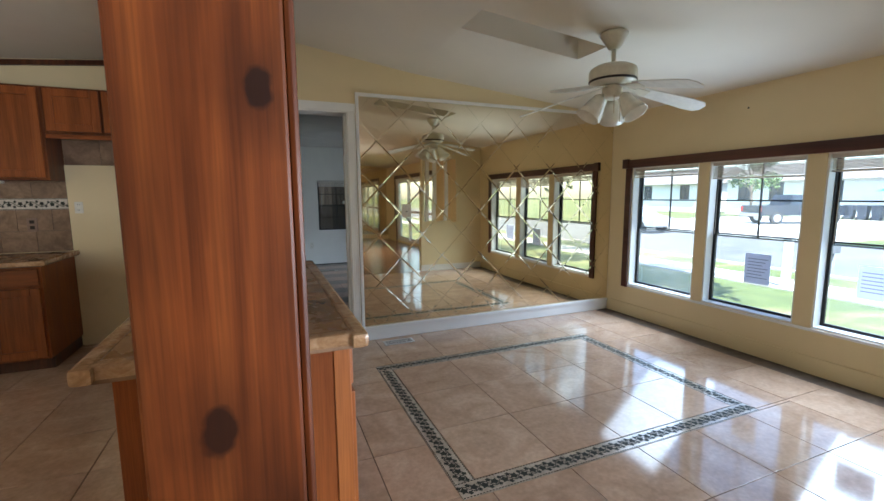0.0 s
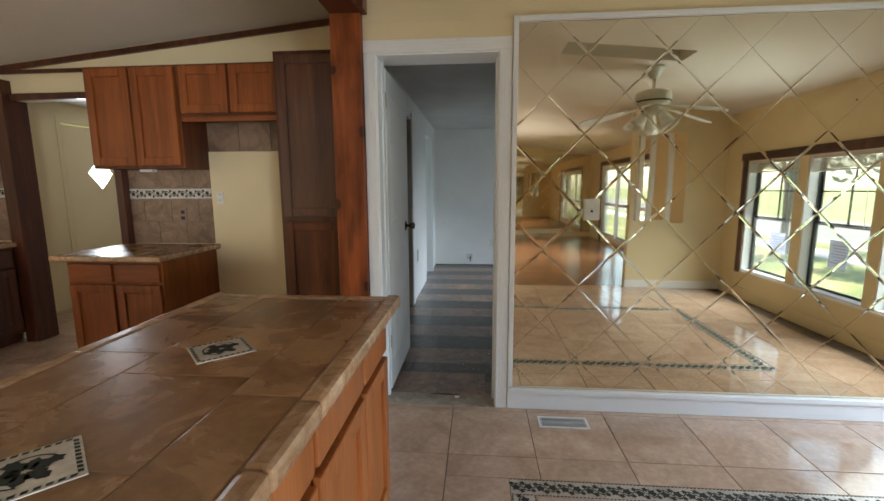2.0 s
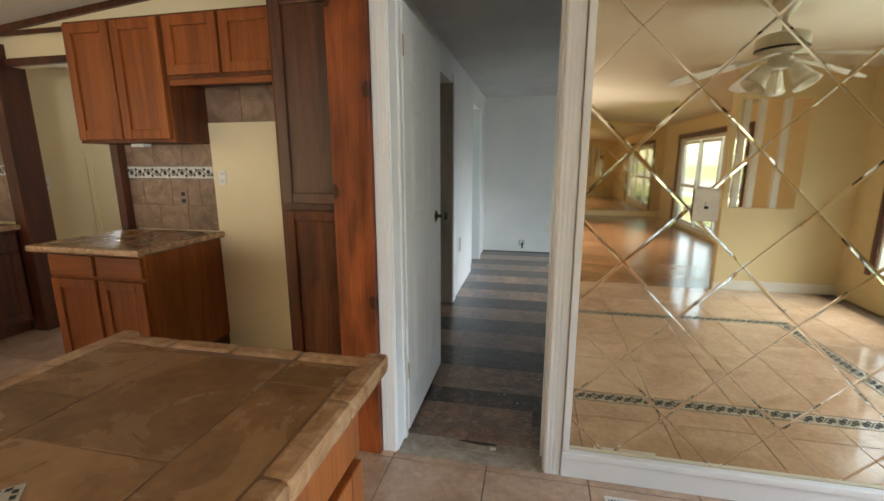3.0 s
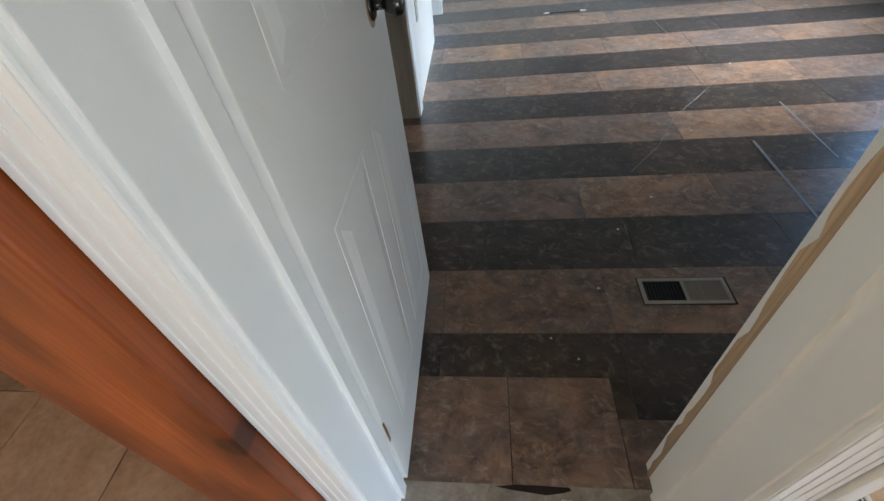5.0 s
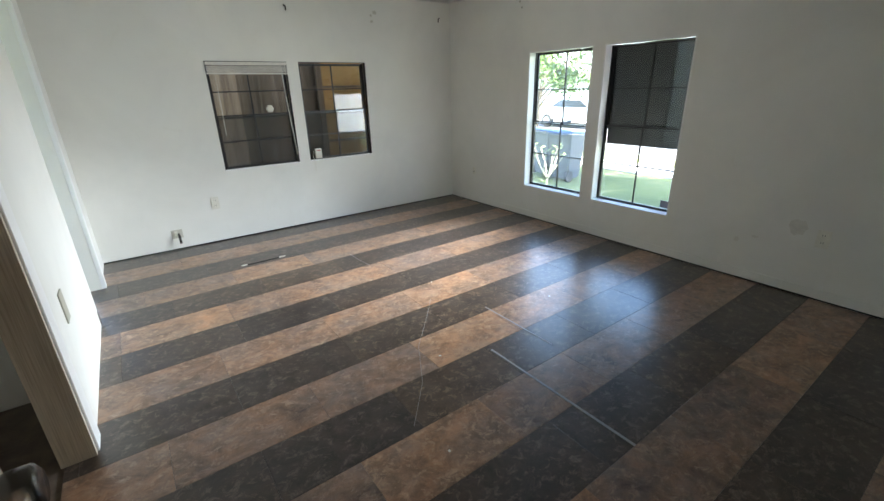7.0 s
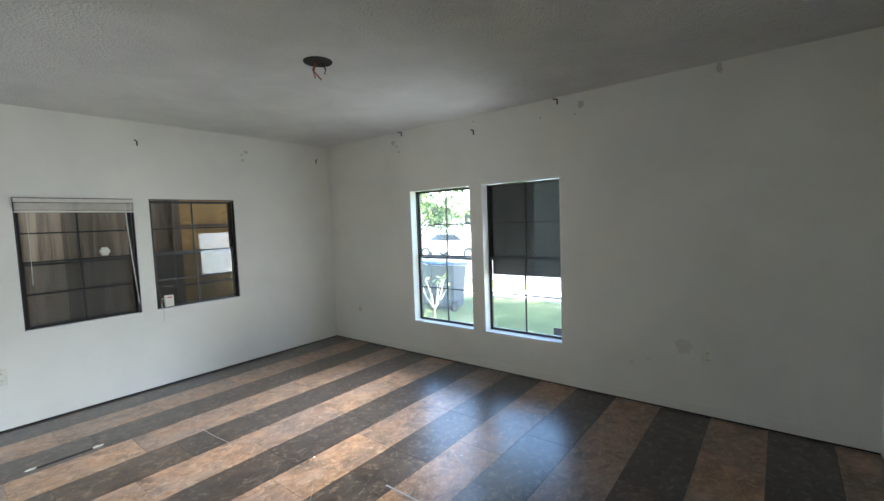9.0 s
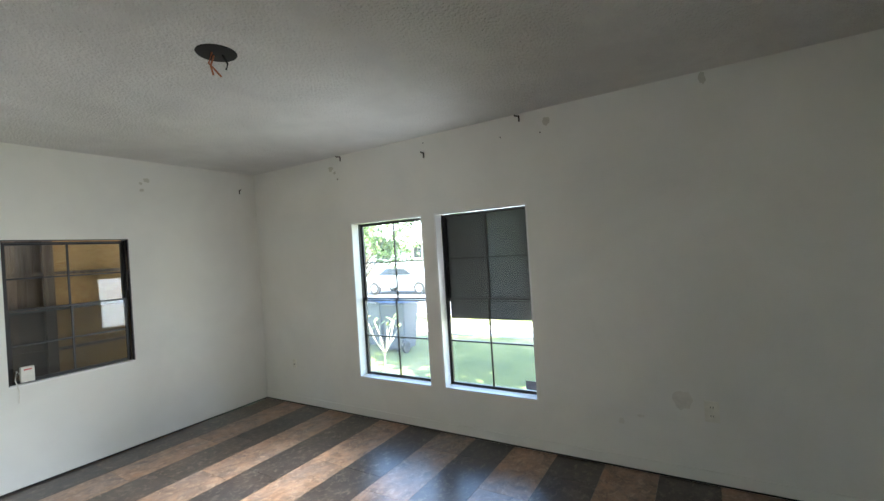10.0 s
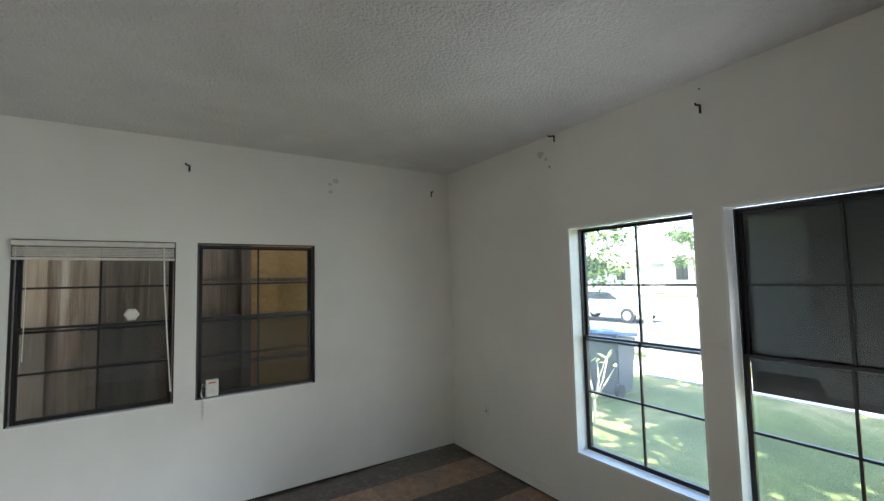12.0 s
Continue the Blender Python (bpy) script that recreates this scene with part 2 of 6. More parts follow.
# Far post stain lightened in colour where little light reaches it.
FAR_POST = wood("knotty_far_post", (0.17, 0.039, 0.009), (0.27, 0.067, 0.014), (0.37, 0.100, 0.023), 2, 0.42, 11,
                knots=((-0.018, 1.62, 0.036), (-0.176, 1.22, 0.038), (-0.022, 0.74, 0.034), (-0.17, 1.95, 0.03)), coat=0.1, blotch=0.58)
for _m, _s in ((CABINET, 0.3), (CABINET_H, 0.3), (CABINET_SHADED, 0.3), (POST_WOOD, 0.22), (FAR_POST, 0.3), (DARK_WOOD, 0.35)):
    _m.node_tree.nodes["Principled BSDF"].inputs["Specular IOR Level"].default_value = _s
PALE_PINE = wood("pale_primed_pine", (0.52, 0.44, 0.34), (0.62, 0.55, 0.45), (0.70, 0.64, 0.54), 2, 0.6, coat=0.0)
RAW_PINE = wood("raw_pine", (0.34, 0.225, 0.125), (0.46, 0.32, 0.19), (0.56, 0.41, 0.26), 2, 0.6, coat=0.0)
WINDOW_TRIM = wood("window_trim_wood", (0.045, 0.012, 0.010), (0.085, 0.025, 0.018), (0.13, 0.040, 0.028), 1, 0.4)
FLOOR_TILE = mottled("floor_tile_glaze", (0.42, 0.28, 0.19), (0.60, 0.44, 0.32), 2.6, 40, 0.10, 0, 0.02, 0.001, rough_var=0.04, per_piece=0.05,
                     distort=1.6, middle=(0.52, 0.36, 0.255), coat=0.3)
GROUT = mottled("grout", (0.10, 0.075, 0.055), (0.20, 0.15, 0.11), 9, 200, 0.8, 0, 0.3)
BORDER_TILE = mottled("border_tile_glaze", (0.40, 0.34, 0.27), (0.58, 0.51, 0.42), 14, 90, 0.14, 0, 0.05, 0.001, rough_var=0.04, coat=0.3)
SPLASH_BORDER = mottled("splash_border_glaze", (0.55, 0.50, 0.42), (0.72, 0.67, 0.58), 14, 90, 0.25, 0, 0.05, 0.001, rough_var=0.04)
SOCKET_BROWN = plain("brown_socket", (0.03, 0.017, 0.012), 0.4)
PLATE_BROWN = plain("brown_plate", (0.26, 0.17, 0.125), 0.4)
VINE = mottled("vine_glaze", (0.010, 0.012, 0.009), (0.030, 0.036, 0.024), 30, 120, 0.75, 0, 0.05, 0.001)
ROPE_BLACK = plain("black_rope_glaze", (0.02, 0.018, 0.016), 0.2)
def slate_plank(name, warm, cool, deep, fleck, deep_at=0.47, rough=0.26):
    """Printed stone-look vinyl: warm and cool clouds, dark broken veins and pale flecks, shifted from plank to plank."""
    m, n, l, p = material(name)
    info = n.new("ShaderNodeObjectInfo")
    sc = n.new("ShaderNodeVectorMath")
    sc.operation = "SCALE"
    sc.inputs[0].default_value = (37, 53, 71)
    l.new(info.outputs["Random"], sc.inputs["Scale"])
    v = n.new("ShaderNodeVectorMath")
    v.operation = "ADD"
    l.new(coords(n, l, (0.9, 1.1, 1), rot=(0, 0, 0.6)).outputs[0], v.inputs[0])
    l.new(sc.outputs[0], v.inputs[1])
    a = noise_tex(n, l, v, 5, 9, 0.70, 0.25)
    hue = ramp(n, [(0.36, cool), (0.50, tuple((x + y) / 2 for x, y in zip(warm, cool))), (0.64, warm)])
    l.new(a.outputs[0], hue.inputs[0])
    b = noise_tex(n, l, v, 8, 10, 0.76, 0.5)
    vein = ramp(n, [(deep_at - 0.20, (1, 1, 1)), (deep_at + 0.07, (0, 0, 0))])
    l.new(b.outputs[0], vein.inputs[0])
    f = n.new("ShaderNodeMath")
    f.operation = "MULTIPLY"
    f.inputs[1].default_value = 0.82
    l.new(vein.outputs[0], f.inputs[0])
    col = mixer(n, l, f.outputs[0], hue.outputs[0], deep)
    c = noise_tex(n, l, v, 24, 6, 0.75, 0.6)
    spot = ramp(n, [(0.52, (0, 0, 0)), (0.70, (0.85, 0.85, 0.85))])
    l.new(c.outputs[0], spot.inputs[0])
    col = mixer(n, l, spot.outputs[0], col, fleck)
    k = ramp(n, [(0.0, (0.76, 0.79, 0.84)), (0.35, (0.95, 0.93, 0.90)), (0.65, (1.02, 1.0, 0.98)), (1.0, (1.28, 1.16, 0.96))])
    l.new(info.outputs["Random"], k.inputs[0])
    l.new(mixer(n, l, 1.0, col, k.outputs[0], "MULTIPLY"), p.inputs["Base Color"])
    mr = n.new("ShaderNodeMapRange")
    mr.inputs["To Min"].default_value, mr.inputs["To Max"].default_value = rough - 0.07, rough + 0.09
    l.new(b.outputs[0], mr.inputs["Value"])
    l.new(mr.outputs[0], p.inputs["Roughness"])
    p.inputs["Coat Weight"].default_value, p.inputs["Coat Roughness"].default_value = 0.4, 0.24
    bump(n, l, c.outputs[0], 0.22, 0.002, p)
    return m


PLANK_BROWN = slate_plank("brown_vinyl_plank", (0.420, 0.238, 0.140), (0.260, 0.196, 0.162), (0.052, 0.032, 0.024), (0.50, 0.36, 0.26), 0.53, 0.32)
PLANK_DARK = slate_plank("dark_vinyl_plank", (0.095, 0.066, 0.050), (0.060, 0.050, 0.045), (0.010, 0.007, 0.006), (0.24, 0.185, 0.145), 0.53, 0.32)
LAMINATE = wood("orange_laminate", (0.20, 0.092, 0.042), (0.29, 0.145, 0.070), (0.37, 0.20, 0.105), 0, 0.18, 10, coat=0.4, per_piece=0.1)
COUNTER_TILE = mottled("counter_tile_glaze", (0.170, 0.090, 0.037), (0.43, 0.255, 0.122), 4.5, 45, 0.27, 0, 0.08, 0.001, rough_var=0.09, per_piece=0.20, distort=0.7, middle=(0.300, 0.166, 0.071), detail=6, crumble=0.62, spread=0.22)
TOP_GROUT = mottled("counter_grout", (0.18, 0.10, 0.05), (0.30, 0.18, 0.10), 9, 200, 0.7, 0, 0.3)
COUNTER_EDGE = mottled("counter_edge_glaze", (0.26, 0.140, 0.062), (0.58, 0.40, 0.24), 15, 60, 0.24, 0, 0.10, 0.002, rough_var=0.08, per_piece=0.12, distort=1.4, middle=(0.42, 0.25, 0.13), detail=6, crumble=0.64, spread=0.22)
SPLASH_TILE = mottled("splash_tile_glaze", (0.15, 0.088, 0.050), (0.36, 0.235, 0.150), 5, 50, 0.38, 0, 0.06, 0.001, per_piece=0.12, distort=1.5)
ALUMINIUM = plain("bronze_aluminium", (0.035, 0.033, 0.034), 0.4, 0.4)
WHITE_VINYL = plain("white_vinyl", (0.78, 0.78, 0.77), 0.4)
GLASS = clear_glass("window_glass")
HAZY_GLASS = clear_glass("hazy_window_glass", haze=0.035)
FILM = mottled("dark_screen_film", (0.036, 0.036, 0.039), (0.054, 0.054, 0.058), 4, 25, 0.5, 0, 0.0, 0.0005, rough_var=0.03)
SCREEN = mottled("grey_insect_screen", (0.05, 0.045, 0.045), (0.075, 0.07, 0.07), 5, 300, 0.6, 0, 0.0, 0.0005, rough_var=0.03)
_n, _l = SCREEN.node_tree.nodes, SCREEN.node_tree.links
_t = _n.new("ShaderNodeBsdfTransparent")
_x = _n.new("ShaderNodeMixShader")
_x.inputs[0].default_value = 0.72
_l.new(_n["Principled BSDF"].outputs[0], _x.inputs[1])
_l.new(_t.outputs[0], _x.inputs[2])
_l.new(_x.outputs[0], _n["Material Output"].inputs[0])
MIRROR, _n, _l, _p = material("bronze_mirror")
_v = coords(_n, _l)
_a = noise_tex(_n, _l, _v, 3.0, 3)
_r = ramp(_n, [(0.3, (0.74, 0.66, 0.49)), (0.7, (0.80, 0.72, 0.55))])
_l.new(_a.outputs[0], _r.inputs[0])
_l.new(_r.outputs[0], _p.inputs["Base Color"])
_p.inputs["Metallic"].default_value, _p.inputs["Roughness"].default_value = 1.0, 0.025
FAN_WHITE = plain("fan_enamel", (0.66, 0.64, 0.54), 0.35)
FAN_BLADE = plain("fan_blade_white", (0.74, 0.74, 0.70), 0.4)
FROSTED = plain("frosted_glass", (0.80, 0.78, 0.68), 0.25)
BLIND = plain("blind_slats", (0.70, 0.67, 0.61), 0.5)
KNOB = plain("dark_nickel", (0.10, 0.095, 0.09), 0.22, 1.0)
BRASS = plain("aged_brass", (0.45, 0.33, 0.14), 0.35, 1.0)
PLATE = plain("ivory_plate", (0.74, 0.72, 0.64), 0.4)
BLACK = plain("black_void", (0.012, 0.012, 0.012), 0.7)
VENT_WHITE = plain("white_vent", (0.72, 0.70, 0.66), 0.4)
DAMPER = plain("tan_damper", (0.27, 0.23, 0.17), 0.5)
VENT_TAN = plain("tan_vent", (0.44, 0.38, 0.29), 0.45, 0.0)
PAPER, _n, _l, _p = material("notice_paper")
_p.inputs["Base Color"].default_value, _p.inputs["Roughness"].default_value = (0.72, 0.72, 0.80, 1), 0.7
_t = _n.new("ShaderNodeBsdfTranslucent")
_t.inputs[0].default_value = (0.75, 0.75, 0.85, 1)
_m = _n.new("ShaderNodeMixShader")
_m.inputs[0].default_value = 0.6
_l.new(_p.outputs[0], _m.inputs[1])
_l.new(_t.outputs[0], _m.inputs[2])
_l.new(_m.outputs[0], _n["Material Output"].inputs[0])
INK = plain("notice_ink", (0.30, 0.30, 0.36), 0.7)
PLASTER = mottled("mortar_rubble", (0.25, 0.20, 0.15), (0.48, 0.42, 0.34), 12, 90, 0.9, 0, 0.6, 0.004)
COPPER = plain("copper_wire", (0.45, 0.16, 0.07), 0.4, 0.8)
PATCH = plain("patched_plaster", (0.55, 0.53, 0.46), 0.8)
SMUDGE = plain("wall_smudge", (0.68, 0.66, 0.60), 0.7)
BRACKET = plain("dark_bronze_bracket", (0.03, 0.022, 0.016), 0.5, 0.6)


# ---- building helpers ----
ORIGIN = {}


def box(bm, x0, x1, y0, y1, z0, z1, bevel=0.0):
    ret = bmesh.ops.create_cube(bm, size=1.0)
    vs = ret["verts"]
    bmesh.ops.scale(bm, vec=(x1 - x0, y1 - y0, z1 - z0), verts=vs)
    bmesh.ops.translate(bm, vec=((x0 + x1) / 2, (y0 + y1) / 2, (z0 + z1) / 2), verts=vs)
    if bevel:
        es = list({e for v in vs for e in v.link_edges})
        bmesh.ops.bevel(bm, geom=es, offset=bevel, segments=2, affect="EDGES", profile=0.6)


def boxes(*items, bevel=0.0):
    bm = bmesh.new()
    for b in items:
        box(bm, *b, bevel=bevel)
    return bm


def lathe(profile, steps=24, center=(0, 0, 0)):
    """A turned body from (radius, height) pairs about an upright axis."""
    bm = bmesh.new()
    rings = []
    for r, z in profile:
        rings.append([bm.verts.new((center[0] + r * math.cos(2 * math.pi * i / steps), center[1] + r * math.sin(2 * math.pi * i / steps), center[2] + z)) for i in range(steps)])
    for a, b in zip(rings, rings[1:]):
        for i in range(steps):
            j = (i + 1) % steps
            bm.faces.new((a[i], a[j], b[j], b[i]))
    bm.faces.new(list(reversed(rings[0])))
    bm.faces.new(rings[-1])
    return bm


def tube(points, radius, sides=8):
    """A round rod along a line of points."""
    bm = bmesh.new()
    rings = []
    pts = [Vector(p) for p in points]
    for i, p in enumerate(pts):
        d = (pts[min(i + 1, len(pts) - 1)] - pts[max(i - 1, 0)]).normalized()
        side = d.cross(Vector((0, 0, 1)))
        if side.length < 1e-3:
            side = Vector((1, 0, 0))
        side.normalize()
        up = side.cross(d)
        r = radius[i] if isinstance(radius, (list, tuple)) else radius
        rings.append([bm.verts.new(p + r * (math.cos(2 * math.pi * k / sides) * side + math.sin(2 * math.pi * k / sides) * up)) for k in range(sides)])
    for a, b in zip(rings, rings[1:]):
        for k in range(sides):
            j = (k + 1) % sides
            bm.faces.new((a[k], a[j], b[j], b[k]))
    bm.faces.new(list(reversed(rings[0])))
    bm.faces.new(rings[-1])
    bmesh.ops.recalc_face_normals(bm, faces=bm.faces)
    return bm


def join(bm, other):
    me = bpy.data.meshes.new("tmp")
    other.to_mesh(me)
    other.free()
    bm.from_mesh(me)
    bpy.data.meshes.remove(me)
    return bm


def panel(u0, u1, v0, v1, holes, place, thick):
    """A slab in (u, v) with rectangular holes through it; place(u, v, w) gives the point, w from 0 to thick."""
    us = sorted({u0, u1, *[h[0] for h in holes], *[h[1] for h in holes]})
    vs = sorted({v0, v1, *[h[2] for h in holes], *[h[3] for h in holes]})
    us = [u for u in us if u0 <= u <= u1]
    vs = [v for v in vs if v0 <= v <= v1]
    bm = bmesh.new()
    cache = {}

    def vert(i, j, w):
        if (i, j, w) not in cache:
            cache[i, j, w] = bm.verts.new(place(us[i], vs[j], thick * w))
        return cache[i, j, w]

    def solid(i, j):
        if not (0 <= i < len(us) - 1 and 0 <= j < len(vs) - 1):
            return False
        cu, cv = (us[i] + us[i + 1]) / 2, (vs[j] + vs[j + 1]) / 2
        return not any(h[0] < cu < h[1] and h[2] < cv < h[3] for h in holes)

    for i in range(len(us) - 1):
        for j in range(len(vs) - 1):
            if not solid(i, j):
                continue
            for w in (0, 1):
                bm.faces.new((vert(i, j, w), vert(i + 1, j, w), vert(i + 1, j + 1, w), vert(i, j + 1, w)))
            for di, dj, a, b in ((-1, 0, (i, j), (i, j + 1)), (1, 0, (i + 1, j), (i + 1, j + 1)), (0, -1, (i, j), (i + 1, j)), (0, 1, (i, j + 1), (i + 1, j + 1))):
                if not solid(i + di, j + dj):
                    bm.faces.new((vert(*a, 0), vert(*b, 0), vert(*b, 1), vert(*a, 1)))
    bmesh.ops.recalc_face_normals(bm, faces=bm.faces)
    return bm


def to_object(name, bm, mat, smooth=False):
    me = bpy.data.meshes.new(name)
    bm.to_mesh(me)
    bm.free()
    me.materials.append(mat)
    if smooth:
        for f in me.polygons:
            f.use_smooth = True
    return new(name, me)


def structure(name, bm, mat, label, category="wall"):
    ob = to_object(name, bm, mat)
    ORIGIN[ob] = Vector((0, 0, 0))
    return tagged(ob, label, category, kind="structure")


def thing(name, label, category, at=(0, 0, 0), group="", turn=0.0, kind=""):
    ob = new(name)
    ob.empty_display_size = 0.1
    ob.matrix_basis = pose(*at, 0, 0, turn)
    ORIGIN[ob] = Vector(at)
    return tagged(ob, label, category, group, kind)


def part(name, bm, mat, parent, label="", smooth=False, world_space=False):
    """A mesh under a thing, built in the thing's own space, or in the world's for a thing with no turn."""
    if world_space:
        bmesh.ops.translate(bm, vec=-ORIGIN[parent], verts=bm.verts)
    ob = to_object(name, bm, mat, smooth)
    ob.parent = parent
    ORIGIN[ob] = ORIGIN[parent]
    if label:
        ob["label"] = label
    return ob


def whole(name, bm, mat, label, category, group="", smooth=False):
    """A thing that is one mesh, built in the world's space; its origin goes to its base."""
    zs = [v.co for v in bm.verts]
    base = Vector((sum(c.x for c in zs) / len(zs), sum(c.y for c in zs) / len(zs), min(c.z for c in zs)))
    bmesh.ops.translate(bm, vec=-base, verts=bm.verts)
    ob = to_object(name, bm, mat, smooth)
    ob.location = base
    ORIGIN[ob] = base
    return tagged(ob, label, category, group)


def piece(name, me, parent, at):
    """One of many alike pieces on shared mesh data."""
    ob = new(name, me)
    ob.parent = parent
    ob.location = Vector(at) - ORIGIN[parent]
    return ob


def mesh_of(name, bm, mat):
    me = bpy.data.meshes.new(name)
    bm.to_mesh(me)
    bm.free()
    me.materials.append(mat)
    return me


# ---- plan ----
EAST = 3.70        # inner face of the street side wall
WEST = -3.90
MIRROR_Y = 4.20    # wall with the mirror and the bedroom door
BED_N = 8.985
SOUTH = -5.40
EAVE_Z, SLOPE, RIDGE_X, RIDGE_Z = 2.18, 0.098, -0.10, 2.614
BED_Z = 2.262
GROUND = -0.65
TILE, TX, TY = 0.434, 0.484, 3.710
ROW, ROW_Y = 0.2985, 4.822


def vault(x):
    return EAVE_Z + SLOPE * (EAST - x) if x > RIDGE_X else RIDGE_Z - 0.095 * (RIDGE_X - x)


LIVING_WINDOWS = ((3.14, 3.90), (2.30, 3.04), (1.42, 2.18))
BED_WINDOWS = ((6.122, 6.860), (6.968, 7.712))
NORTH_WINDOWS = ((1.00, 1.715), (1.828, 2.549))

# ---- structure ----
structure("wall_east", panel(SOUTH - 0.14, BED_N + 0.14, GROUND + 0.1, 2.75,
          [(a, b, 0.34, 1.60) for a, b in LIVING_WINDOWS] + [(a, b, 0.333, 1.665) for a, b in BED_WINDOWS] + [(-4.35, -1.35, 0.06, 1.82)],
          lambda u, v, w: (EAST + w, u, v), 0.14), WHITE_WALL, "white painted outer wall with dark framed windows")
# the dining side of that wall is cream
structure("wall_lining", panel(SOUTH, MIRROR_Y - 0.001, 0.0, 2.7,
          [(a, b, 0.34, 1.60) for a, b in LIVING_WINDOWS] + [(-4.35, -1.35, 0.06, 1.82)],
          lambda u, v, w: (EAST - w, u, v), 0.006), CREAM, "cream painted dining room wall under the windows")
structure("wall_mirror", panel(-0.012, EAST - 0.006, 0.0, 2.75, [(0.044, 0.748, -1, 2.05)], lambda u, v, w: (u, MIRROR_Y + w, v), 0.05), CREAM,
          "cream partition wall around the bedroom door")
structure("wall_bedroom_south", panel(-0.10, EAST, 0.0, 2.75, [(0.044, 0.748, -1, 2.05)], lambda u, v, w: (u, MIRROR_Y + 0.05 + w, v), 0.085), WHITE_WALL,
          "white bedroom side of the partition wall")
structure("wall_bedroom_north", panel(-0.2, EAST, 0.0, 2.75, [(a, b, 0.662, 1.625) for a, b in NORTH_WINDOWS], lambda u, v, w: (u, BED_N + w, v), 0.12), WHITE_WALL,
          "white bedroom wall with two boarded windows")
structure("wall_bedroom_west", panel(MIRROR_Y + 0.135, BED_N, 0.0, 2.75, [(5.60, 6.42, -1, 2.03), (7.735, 8.37, -1, 2.03)], lambda u, v, w: (-0.10 - w, u, v), 0.10),
          WHITE_WALL, "white bedroom side wall with two openings")
structure("wall_closet", join(boxes((-1.1, -1.02, 5.2, BED_N, 0, 2.7)), boxes((-1.02, -0.2, 7.0, 7.08, 0, 2.7))), WHITE_WALL, "white back wall of the closets")
structure("wall_west", panel(SOUTH - 0.14, BED_N + 0.14, GROUND + 0.1, 2.6, [(6.17, 6.99, -0.01, 2.03)], lambda u, v, w: (WEST - w, u, v), 0.14), CREAM,
          "cream outer wall with the back door")
structure("wall_south", panel(WEST, EAST, 0.0, 2.75, [], lambda u, v, w: (u, SOUTH - w, v), 0.14), CREAM, "cream end wall of the living room")
structure("wall_kitchen", panel(WEST, -0.2, 0.0, 2.75, [(-3.20, -2.26, -1, 2.04)], lambda u, v, w: (u, 5.10 + w, v), 0.10), CREAM,
          "cream kitchen wall with a wide passage")
structure("wall_utility", panel(WEST, -1.1, 0.0, 2.6, [], lambda u, v, w: (u, BED_N + w, v), 0.12), CREAM, "cream end wall of the utility room")
structure("wall_half", panel(2.55, EAST - 0.006, 0.0, 2.7, [(2.60, 3.20, 0.87, 1.95)], lambda u, v, w: (u, 0.90 + w, v), 0.10), CREAM,
          "cream divider wall with an opening on a half wall")
structure("ceiling_east", panel(RIDGE_X, EAST + 0.14, SOUTH - 0.14, MIRROR_Y, [(1.30, 2.26, 2.80, 3.10)],
          lambda u, v, w: (u, v, vault(u) + w), 0.19), CEILING, "off-white sloping ceiling with a sunken hatch", "ceiling")
structure("ceiling_hatch", panel(1.25, 2.31, 2.75, 3.15, [], lambda u, v, w: (u, v, vault(u) + 0.19 + w), 0.04), CEILING, "off-white board closing the hatch", "ceiling")
structure("ceiling_west", panel(WEST - 0.14, RIDGE_X, SOUTH - 0.14, 5.10, [], lambda u, v, w: (u, v, vault(u - 1e-6) + w), 0.10), CEILING,
          "off-white sloping kitchen ceiling", "ceiling")
structure("ceiling_utility", panel(WEST, -0.2, 5.20, BED_N, [], lambda u, v, w: (u, v, 2.24 + w), 0.06), CEILING, "off-white flat utility ceiling", "ceiling")
structure("ceiling_bedroom", panel(-0.10, EAST, MIRROR_Y + 0.135, BED_N, [], lambda u, v, w: (u, v, BED_Z + w), 0.06), POPCORN,
          "white popcorn textured bedroom ceiling", "ceiling")
ROOF = mottled("roof_shingle", (0.10, 0.09, 0.08), (0.2, 0.18, 0.16), 3, 40, 0.9, 0, 0.5, 0.01)
roof = bmesh.new()
for sx in (1, -1):
    xe = EAST + 0.45 if sx > 0 else WEST - 0.45
    pts = [(RIDGE_X, 3.05), (xe, 2.62), (xe, 2.50), (RIDGE_X, 2.90)]
    a = [roof.verts.new((x, SOUTH - 0.5, z)) for x, z in pts]
    b = [roof.verts.new((x, BED_N + 0.5, z)) for x, z in pts]
    roof.faces.new(a), roof.faces.new(b)
    for i in range(4):
        roof.faces.new((a[i], a[(i + 1) % 4], b[(i + 1) % 4], b[i]))
bmesh.ops.recalc_face_normals(roof, faces=roof.faces)
structure("roof", roof, ROOF, "grey shingle gable roof", "roof")
floor = structure("floor", boxes((WEST, EAST, 0.93, 5.2, -0.12, -0.006), (WEST, -0.2, 5.2, BED_N, -0.12, -0.006)), GROUT, "grout bed of the tiled floor", "floor")
floor_bedroom = structure("floor_bedroom", boxes((-0.2, EAST, 5.2, BED_N, -0.12, -0.005), (-0.1, EAST, 4.30, 5.2, -0.0059, -0.005)), BLACK, "dark underlay of the bedroom planks", "floor")
floor_living = structure("floor_living", boxes((WEST, EAST, SOUTH, 0.93, -0.12, -0.004)), DARK_WOOD, "dark underlay of the living room boards", "floor")
